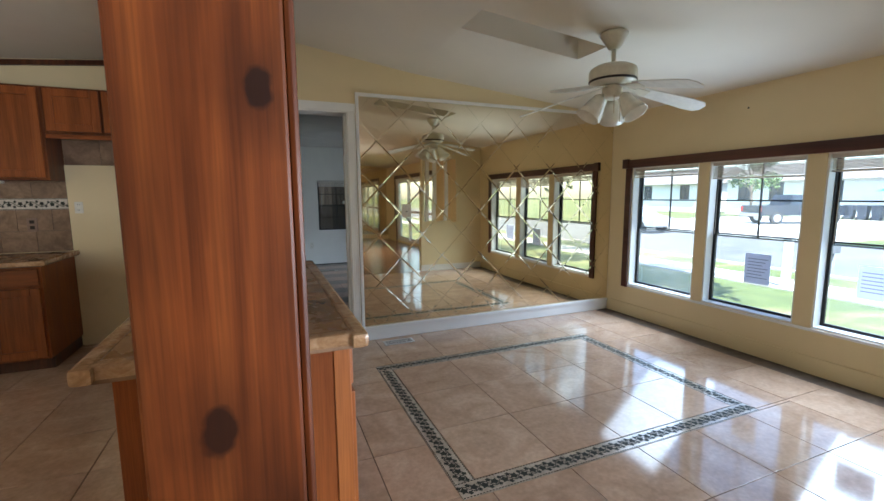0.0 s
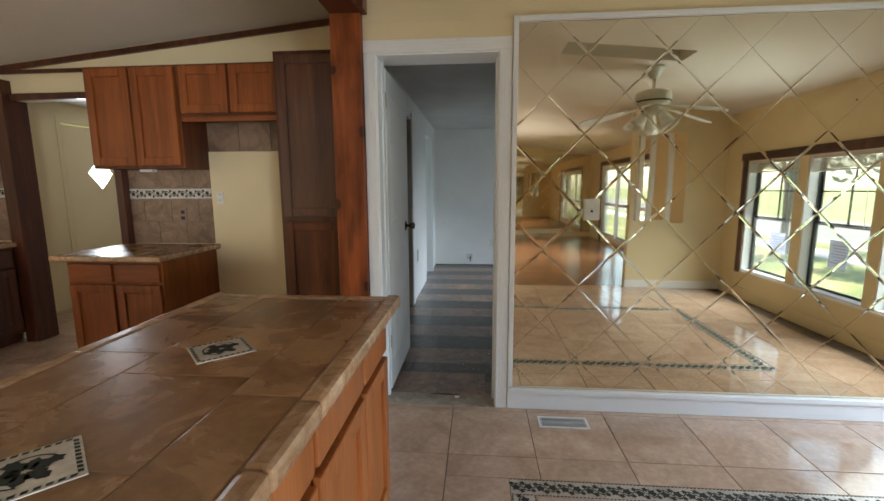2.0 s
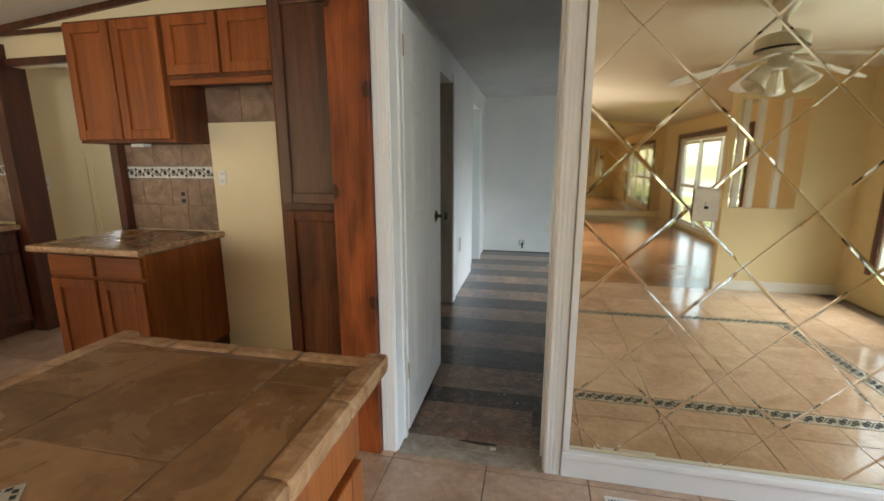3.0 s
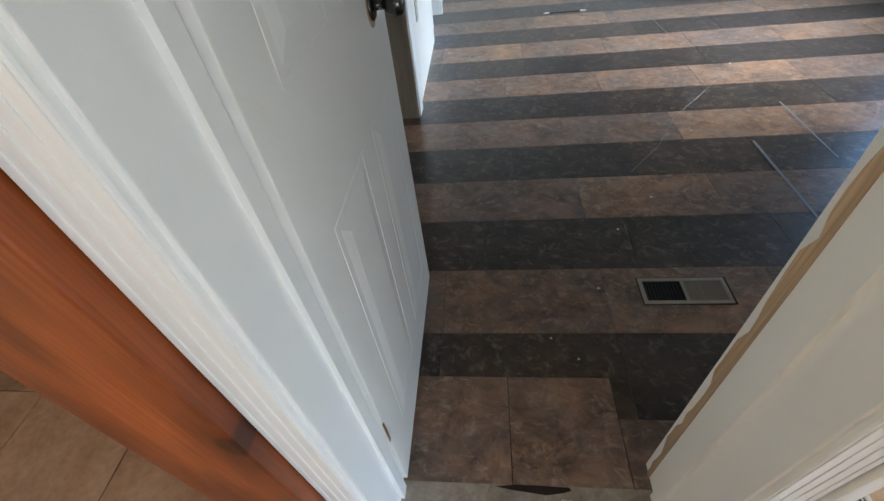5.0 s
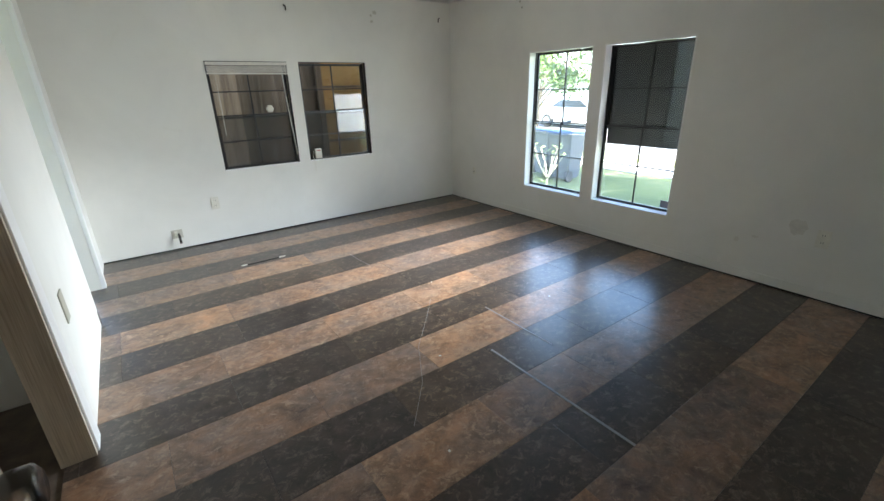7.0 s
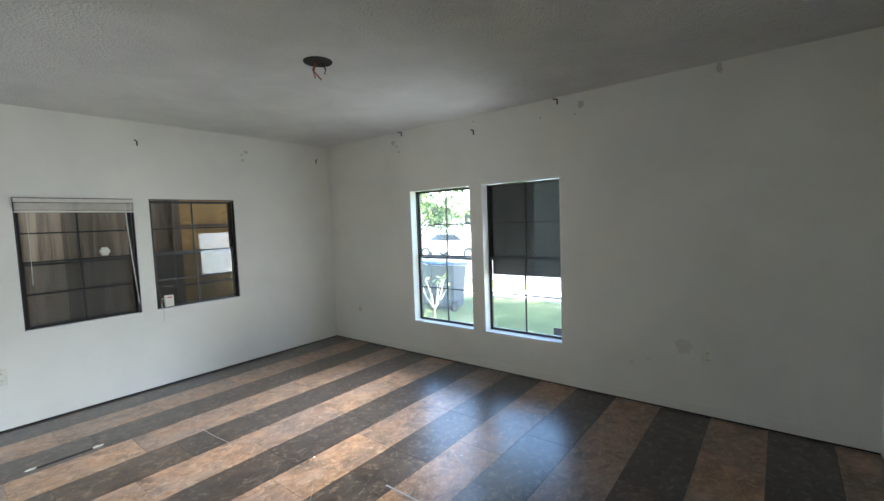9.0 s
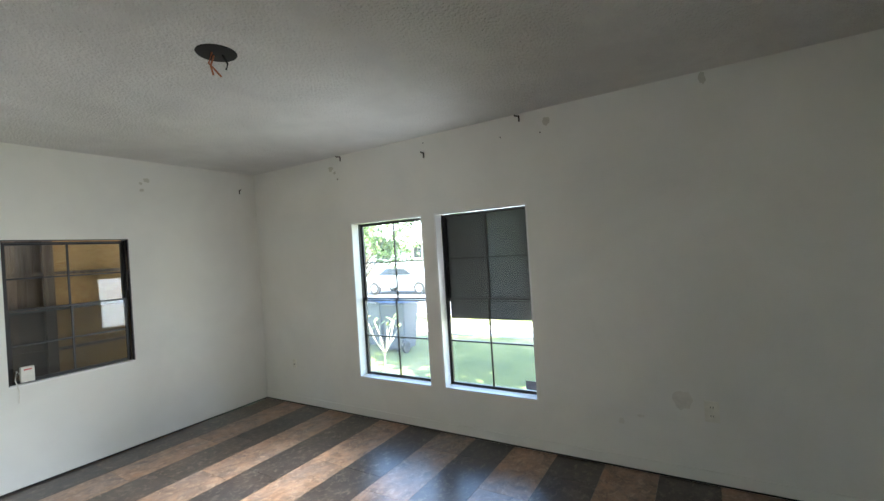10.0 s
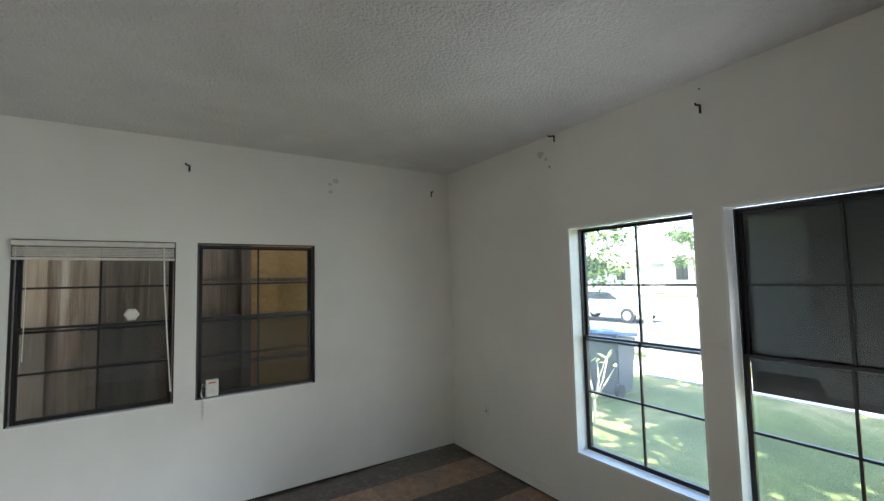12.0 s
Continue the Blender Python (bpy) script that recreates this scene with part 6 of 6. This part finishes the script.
bmesh.ops.recalc_face_normals(bm, faces=bm.faces)
part("box", bm, plain("mailbox_grey", (0.10, 0.10, 0.11), 0.4, 0.5), mb)
part("brace", tube([(0.04, 0, 0.2), (0.2, 0, 0.6)], 0.02, 6), ALUMINIUM, mb)
sp = thing("sign_post", "white wooden yard sign post on the lawn", "post", (10.05, 5.80, GROUND))
part("post", boxes((-0.06, 0.06, -0.06, 0.06, 0.0, 1.05), bevel=0.006), WHITE_VINYL, sp)
part("cap", boxes((-0.075, 0.075, -0.075, 0.075, 1.05, 1.09), bevel=0.008), WHITE_VINYL, sp)

BIN_BLUE = plain("blue_bin_plastic", (0.05, 0.10, 0.24), 0.5)
BIN_GREY = plain("grey_bin_plastic", (0.052, 0.060, 0.078), 0.5)


def wheelie_bin(at, turn, lid, label):
    b = thing("wheeled_bin", label, "trash bin", at, turn=turn, group="wheeled bins")
    bm = bmesh.new()
    lo = [bm.verts.new(c) for c in ((-0.24, -0.22, 0.05), (0.24, -0.22, 0.05), (0.24, 0.22, 0.05), (-0.24, 0.22, 0.05))]
    hi = [bm.verts.new(c) for c in ((-0.30, -0.30, 0.95), (0.30, -0.30, 0.95), (0.30, 0.30, 1.02), (-0.30, 0.30, 1.02))]
    bm.faces.new(lo), bm.faces.new(hi)
    for i in range(4):
        bm.faces.new((lo[i], lo[(i + 1) % 4], hi[(i + 1) % 4], hi[i]))
    bmesh.ops.recalc_face_normals(bm, faces=bm.faces)
    bmesh.ops.bevel(bm, geom=bm.edges[:], offset=0.02, segments=2, affect="EDGES")
    part("bin_body", bm, BIN_GREY, b)
    bm = boxes((-0.32, 0.32, -0.34, 0.32, 0.0, 0.06), bevel=0.02)
    bmesh.ops.rotate(bm, verts=bm.verts, cent=(0, 0, 0), matrix=Matrix.Rotation(radians(6.6), 3, "X"))
    bmesh.ops.translate(bm, verts=bm.verts, vec=(0, 0, 0.995))
    part("lid", bm, lid, b)
    for s in (-1, 1):
        bm = lathe([(0.05, -0.03), (0.12, -0.03), (0.12, 0.03), (0.05, 0.03)], 14)
        bmesh.ops.transform(bm, verts=bm.verts, matrix=Matrix.Translation((s * 0.27, 0.24, 0.12)) @ Matrix.Rotation(radians(90), 4, "Y"))
        part("wheel", bm, RUBBER, b)
    part("handle", tube([(-0.22, 0.34, 1.0), (0.22, 0.34, 1.0)], 0.018, 8), BIN_GREY, b)


wheelie_bin((8.35, 11.32, GROUND), 80, BIN_BLUE, "dark wheeled bin with a blue lid on the lawn")
wheelie_bin((8.15, 10.68, GROUND), 95, BIN_BLUE, "dark wheeled bin with a blue lid on the lawn")
for y in (16.6, 17.4, 18.2):
    wheelie_bin((40.0, y, GROUND + 0.02), 90, BIN_GREY, "grey wheeled bin by the white house")
um = thing("patio_umbrella", "blue patio umbrella by the white house", "umbrella", (40.6, 15.6, GROUND))
part("pole", tube([(0, 0, 0), (0, 0, 2.5)], 0.03), CHROME, um)
part("canopy", lathe([(1.5, 2.1), (0.8, 2.38), (0.05, 2.6)], 8), plain("blue_canvas", (0.03, 0.14, 0.45), 0.8), um)


# trees
BARK = mottled("bark", (0.09, 0.07, 0.05), (0.20, 0.16, 0.12), 4, 40, 0.9, 0, 0.7, 0.02, stretch=(1, 1, 0.25))
LEAF = mottled("tree_leaves", (0.035, 0.075, 0.015), (0.10, 0.16, 0.035), 1.5, 20, 0.6, 0, 0.0)


def leafy_tree(at, tall, spread, seed_no, label, leaves=2600, size=0.16):
    rn = random.Random(seed_no)
    t = thing("tree", label, "tree", at, group="street trees")
    bm = tube([(0, 0, -0.05), (0.05, 0.02, tall * 0.25), (-0.04, 0.05, tall * 0.5), (0.02, 0.0, tall * 0.7)], [0.03 * tall, 0.024 * tall, 0.018 * tall, 0.008 * tall], 9)
    clumps = []
    for k in range(11):
        th = k * 2.4 + rn.uniform(-0.3, 0.3)
        r = spread * rn.uniform(0.35, 0.95)
        z = tall * rn.uniform(0.5, 1.0)
        end = Vector((r * math.cos(th), r * math.sin(th), z))
        join(bm, tube([(0, 0, tall * rn.uniform(0.3, 0.55)), end * 0.5 + Vector((0, 0, tall * 0.22)), end], [0.010 * tall, 0.006 * tall, 0.002 * tall], 5))
        clumps.append((end, spread * rn.uniform(0.25, 0.5)))
    part("trunk", bm, BARK, t)
    me = bpy.data.meshes.new("crown")
    vs, fs = [], []
    for i in range(leaves):
        c, rad = clumps[i % len(clumps)]
        d = Vector((rn.gauss(0, 1), rn.gauss(0, 1), rn.gauss(0, 0.7)))
        d = d.normalized() * rad * rn.uniform(0.3, 1.0)
        p = c + d
        a = Vector((rn.gauss(0, 1), rn.gauss(0, 1), rn.gauss(0, 1))).normalized() * size
        b = a.cross(Vector((rn.gauss(0, 1), rn.gauss(0, 1), rn.gauss(0, 1)))).normalized() * size * 0.45
        k = len(vs)
        vs += [tuple(p - a), tuple(p + b), tuple(p + a), tuple(p - b)]
        fs.append((k, k + 1, k + 2, k + 3))
    me.from_pydata(vs, [], fs)
    me.materials.append(LEAF)
    crown_ob = new("crown", me)
    crown_ob.parent = t
    return t


leafy_tree((11.3, 21.0, GROUND), 6.5, 3.0, 3, "leafy green street tree by the bins", 3600, 0.17)
leafy_tree((27.0, 30.0, GROUND), 6.0, 2.4, 8, "leafy green tree across the street")
leafy_tree((38.0, 24.0, GROUND), 5.5, 2.0, 12, "leafy green tree by the white house", 2000)
leafy_tree((36.5, 38.0, GROUND), 7.0, 2.6, 15, "leafy green tree by the white house", 2000)
leafy_tree((9.5, -6.5, GROUND), 6.0, 2.6, 21, "leafy green yard tree", 2600)
leafy_tree((10.4, 16.8, GROUND), 5.0, 2.5, 27, "leafy green yard tree beside the bins", 2600, 0.14)
leafy_tree((11.6, 14.7, GROUND), 4.0, 1.6, 33, "low leafy green tree near the street", 2600, 0.10)
# Out of view, added so its crown dapples the bedroom lawn with shade.
leafy_tree((5.15, 5.55, GROUND), 10.5, 3.5, 41, "unseen broad leafy tree added to shade the lawn", 7000, 0.21)
pole = thing("utility_pole", "grey wooden utility pole by the street", "pole", (11.6, 12.1, GROUND))
POLE_WOOD = mottled("silvered_pole", (0.20, 0.19, 0.18), (0.34, 0.33, 0.31), 4, 40, 0.9, 0, 0.5, 0.01, stretch=(1, 1, 0.2))
part("pole", lathe([(0.105, 0), (0.095, 4), (0.08, 8.5)], 12), POLE_WOOD, pole)
part("crossarm", boxes((-0.06, 0.06, -1.1, 1.1, 7.8, 7.92)), BARK, pole)
fr = thing("frangipani_shrub", "pale leafless shrub with thick bare stems and few leaves", "shrub", (6.60, 9.86, GROUND))
STEM = mottled("pale_stem", (0.30, 0.28, 0.20), (0.44, 0.42, 0.32), 8, 60, 0.8, 0, 0.3)
rn = random.Random(2)
bm = tube([(0, 0, 0), (0.02, 0.0, 0.35)], [0.016, 0.013], 8)
tips = []
for k in range(8):
    th = k * 0.82
    mid = Vector((0.12 * math.cos(th), 0.16 * math.sin(th), 0.55 + 0.05 * (k % 2)))
    end = Vector((0.24 * math.cos(th + 0.3), 0.30 * math.sin(th + 0.3), 0.78 + 0.09 * (k % 3)))
    join(bm, tube([(0.02, 0, 0.33), mid, end], [0.011, 0.009, 0.006], 6))
    tips.append(end)
part("stems", bm, STEM, fr)
bm = bmesh.new()
for tip in tips:
    for k in range(4):
        d = Vector((rn.gauss(0, 1), rn.gauss(0, 1), rn.uniform(0.2, 1))).normalized() * 0.13
        s = d.cross(Vector((0, 0, 1))).normalized() * 0.028
        q = [bm.verts.new(c) for c in (tip, tip + d * 0.5 + s, tip + d, tip + d * 0.5 - s)]
        bm.faces.new(q)
part("leaves", bm, mottled("pale_leaves", (0.11, 0.15, 0.04), (0.20, 0.24, 0.07), 6, 40, 0.6, 0, 0.0), fr)

# boarded porch outside the north windows
OLD_BOARD = wood("weathered_board", (0.19, 0.125, 0.09), (0.34, 0.235, 0.175), (0.48, 0.35, 0.27), 2, 0.8, 20, coat=0.0, per_piece=0.25)
OSB = mottled("plywood_sheet", (0.50, 0.25, 0.082), (0.70, 0.43, 0.175), 9, 60, 0.7, 0, 0.2, 0.002, stretch=(1, 1, 2.5), distort=2.0)
porch = thing("boarded_screen", "weathered plank and plywood boarding outside the windows", "boarding", (1.7, BED_N + 0.42, GROUND), kind="structure")
PALE_BOARD = wood("pale_board", (0.42, 0.27, 0.19), (0.54, 0.38, 0.28), (0.62, 0.47, 0.36), 2, 0.8, 20, coat=0.0)
rn = random.Random(9)
x = 1.041
for w, mat in ((0.09, OLD_BOARD), (0.045, PALE_BOARD), (0.10, OLD_BOARD), (0.05, PALE_BOARD), (0.11, OLD_BOARD), (0.14, OLD_BOARD), (0.14, OLD_BOARD), (0.14, OLD_BOARD), (0.14, OLD_BOARD), (0.18, OLD_BOARD)):
    part("plank", boxes((x, x + w - 0.0008, BED_N + 0.42, BED_N + 0.445, GROUND, 2.2 + rn.uniform(-0.1, 0.1))), mat, porch, world_space=True)
    x += w
part("plank", boxes((0.62, 1.075, BED_N + 0.40, BED_N + 0.418, GROUND, 2.2)), PALE_BOARD, porch, "wide pinkish board", world_space=True)
part("sheet", boxes((2.17, 3.3, BED_N + 0.40, BED_N + 0.418, GROUND, 2.2)), OSB, porch, "orange plywood sheet", world_space=True)
for z in (0.80, 1.12, 1.38):
    part("rail", boxes((1.75, 3.3, BED_N + 0.37, BED_N + 0.395, z, z + 0.025)), OLD_BOARD, porch, world_space=True)
part("upright", boxes((2.13, 2.19, BED_N + 0.35, BED_N + 0.395, GROUND, 2.2)), OLD_BOARD, porch, world_space=True)

# ---- floor pieces ----
def clipped(lo, hi, a, b):
    return max(lo, a), min(hi, b)


threshold = structure("threshold", boxes((0.064, 0.728, MIRROR_Y - 0.02, MIRROR_Y + 0.135, -0.004, 0.0012)), PLASTER, "broken mortar strip under the doorway", "threshold")
BX0, BX1, BY0, BY1, BW = 0.775, 2.785, 1.95, 3.55, 0.108
xs = [TX + TILE * k for k in range(-11, 8)]
ys = [TY - TILE * k for k in range(-4, 8)]
gap = 0.0022
tile_meshes = {}


def tile_at(x0, x1, y0, y1, parent, mat=None, name="tile", z0=-0.008, z1=0.0, g=gap):
    w, d = round(x1 - x0 - 2 * g, 4), round(y1 - y0 - 2 * g, 4)
    if w < 0.012 or d < 0.012:
        return
    key = (w, d, name, mat.name)
    if key not in tile_meshes:
        tile_meshes[key] = mesh_of(name, boxes((-w / 2, w / 2, -d / 2, d / 2, z0, z1), bevel=0.0012), mat)
    piece(name, tile_meshes[key], parent, ((x0 + x1) / 2, (y0 + y1) / 2, 0))


def minus(rect, cut):
    x0, x1, y0, y1 = rect
    a0, a1, b0, b1 = cut
    if a1 <= x0 or a0 >= x1 or b1 <= y0 or b0 >= y1:
        return [rect]
    out = []
    if y0 < b0:
        out.append((x0, x1, y0, b0))
    if b1 < y1:
        out.append((x0, x1, b1, y1))
    m0, m1 = max(y0, b0), min(y1, b1)
    if x0 < a0:
        out.append((x0, a0, m0, m1))
    if a1 < x1:
        out.append((a1, x1, m0, m1))
    return out


for i in range(len(xs) - 1):
    for j in range(len(ys) - 1):
        x0, x1 = xs[i], xs[i + 1]
        y0, y1 = ys[j + 1], ys[j]
        x0, x1 = clipped(WEST, EAST, x0, x1)
        y0, y1 = clipped(0.93, 5.10 if (x0 + x1) / 2 < -0.2 else MIRROR_Y - 0.002, y0, y1)
        if x1 - x0 < 0.02 or y1 - y0 < 0.02:
            continue
        for r in minus((x0, x1, y0, y1), (BX0, BX1, BY0, BY1)):
            tile_at(*r, floor, FLOOR_TILE)
inner_x = [BX0 + BW, 0.918 + TILE, 1.352 + TILE, 1.786 + TILE, BX1 - BW]
inner_y = [BY0 + BW, 2.52, 2.98, BY1 - BW]
for a, b in zip(inner_x, inner_x[1:]):
    for c, d in zip(inner_y, inner_y[1:]):
        tile_at(a, b, c, d, floor, FLOOR_TILE)
nb = 10
for k in range(nb):
    a, b = BX0 + (BX1 - BX0) * k / nb, BX0 + (BX1 - BX0) * (k + 1) / nb
    tile_at(a, b, BY1 - BW, BY1, floor, BORDER_TILE, "border_tile", g=0.0012)
    tile_at(a, b, BY0, BY0 + BW, floor, BORDER_TILE, "border_tile", g=0.0012)
nb = 7
for k in range(nb):
    a, b = BY0 + BW + (BY1 - BY0 - 2 * BW) * k / nb, BY0 + BW + (BY1 - BY0 - 2 * BW) * (k + 1) / nb
    tile_at(BX0, BX0 + BW, a, b, floor, BORDER_TILE, "border_tile", g=0.0012)
    tile_at(BX1 - BW, BX1, a, b, floor, BORDER_TILE, "border_tile", g=0.0012)
level = lambda u, v, h: Vector((u, v, h * 0.6))
swap = lambda u, v, h: Vector((v, u, h * 0.6))
band("leaf_scroll", floor, BX0, BX1, BY1 - BW, BY1, level)
band("leaf_scroll", floor, BX0, BX1, BY0, BY0 + BW, level)
band("leaf_scroll", floor, BY0 + BW, BY1 - BW, BX0, BX0 + BW, swap)
band("leaf_scroll", floor, BY0 + BW, BY1 - BW, BX1 - BW, BX1, swap)
for i in range(8):
    for j in range(9):
        x0, x1 = WEST + i * TILE, min(WEST + (i + 1) * TILE, -1.1)
        y0, y1 = 5.2 + j * TILE, min(5.2 + (j + 1) * TILE, BED_N)
        tile_at(x0, x1, y0, y1, floor, FLOOR_TILE)
tile_at(-3.19, -2.31, 5.10, 5.20, floor, FLOOR_TILE)

# bedroom planks in rows of alternating colour
rng = random.Random(21)
thr = (0.05, 0.684, 4.30, 4.655)
for k in range(-2, 15):
    y0, y1 = ROW_Y + ROW * k, ROW_Y + ROW * (k + 1)
    y0, y1 = clipped(4.30, BED_N - 0.005, y0, y1)
    if y1 - y0 < 0.02:
        continue
    mat = PLANK_BROWN if k % 2 == 0 else PLANK_DARK
    x = -0.60 - rng.choice((0.0, 0.15, 0.30, 0.45))
    while x < EAST:
        a, b = clipped(-0.2 if y0 > 5.2 else -0.1, EAST - 0.005, x, x + 0.597)
        for r in minus((a, b, y0, y1), thr):
            tile_at(*r, floor_bedroom, mat, "plank", g=0.0006)
        x += 0.597
for a, b in ((0.05, 0.366), (0.366, 0.684)):
    tile_at(a, b, 4.30, 4.655, floor_bedroom, PLANK_BROWN, "plank", g=0.0012)
STRIP = plain("scratched_strip", (0.35, 0.35, 0.37), 0.4)
whole("floor_strip", boxes((1.650, 1.662, 5.12, 5.97, 0.0005, 0.003)), STRIP, "pale scratched strip stuck to the planks", "floor strip", "floor strips")
whole("floor_strip", boxes((1.952, 1.960, 5.80, 6.36, 0.0005, 0.002)), STRIP, "thin pale strip stuck to the planks", "floor strip", "floor strips")
whole("floor_scratch", tube([(1.01, 5.75, 0.0), (1.20, 5.97, 0.0), (1.36, 6.25, 0.0), (1.56, 6.47, 0.0), (1.74, 6.68, 0.0)], 0.0008, 5), STRIP, "long thin pale scratch across the planks", "scratch", "floor scratches")
whole("floor_scratch", tube([(1.67, 7.84, 0.0), (1.675, 7.65, 0.0), (1.69, 7.50, 0.0)], 0.0016, 5), STRIP, "short pale scratch on the planks", "scratch", "floor scratches")
slot = thing("floor_slot", "dark slot in the planks with pale crumbled ends", "floor hole", (1.02, 8.16, 0.0))
part("slot", boxes((-0.13, 0.13, -0.013, 0.013, 0.0005, 0.002)), BLACK, slot)
for dx, k in ((-0.155, 1), (0.155, 2)):
    b = blob(0.028, (dx, 0.0, 0.004), 2, 0.3, k)
    part("crumbs", b, PLATE, slot)


def floor_flake(r, at, seed, stretch=1.0, thick=0.003):
    """An irregular flat chip lying on the floor."""
    rn = random.Random(seed)
    bm = bmesh.new()
    pts = []
    for k in range(9):
        th = math.tau * k / 9
        q = r * rn.uniform(0.6, 1.2)
        pts.append(bm.verts.new((at[0] + q * math.cos(th) * stretch, at[1] + q * math.sin(th), at[2])))
    f = bm.faces.new(pts)
    ex = bmesh.ops.extrude_face_region(bm, geom=[f])
    bmesh.ops.translate(bm, verts=[g for g in ex["geom"] if isinstance(g, bmesh.types.BMVert)], vec=(0, 0, thick))
    bmesh.ops.recalc_face_normals(bm, faces=bm.faces)
    return bm


# Shadow line by the broken mortar, laid in as a flat dark flake.
crack = thing("threshold_crack_shadow", "dark shadow line put in along the broken mortar at the doorway", "crack", (0.43, 4.325, 0.0013))
part("hollow", floor_flake(0.012, (0, 0, 0), 3, 10.0, 0.0012), SOCKET_BROWN, crack)
part("mortar_lip", floor_flake(0.022, (0.02, -0.045, 0), 5, 7.0, 0.002), PLASTER, crack)
whole("plaster_chip", floor_flake(0.012, (0.50, 4.292, 0.002), 8, 1.5, 0.005), PLATE, "white plaster chip on the doorway mortar", "debris", "plaster chips")
rn = random.Random(77)
for cx, cy in ((0.72, 5.02), (0.60, 4.72), (1.05, 5.55), (0.86, 5.34), (1.40, 6.1), (0.52, 4.80), (1.9, 6.9), (2.4, 6.2)):
    whole("plaster_chip", floor_flake(rn.uniform(0.003, 0.006), (cx, cy, 0.0), rn.randrange(99), 1.3, 0.003), PLATE, "tiny white plaster chip on the planks", "debris", "plaster chips")

# living room boards
for i in range(12):
    for j in range(33):
        y1 = 0.93 - j * 0.195
        y0 = max(y1 - 0.195, SOUTH)
        if y1 <= SOUTH + 0.01:
            continue
        sh = (j % 3) * 0.4
        x0, x1 = clipped(WEST, EAST, WEST + i * 1.2 - sh, WEST + (i + 1) * 1.2 - sh)
        if x1 - x0 > 0.02 and i < 8:
            tile_at(x0, x1, y0, y1, floor_living, LAMINATE, "board", g=0.0006)
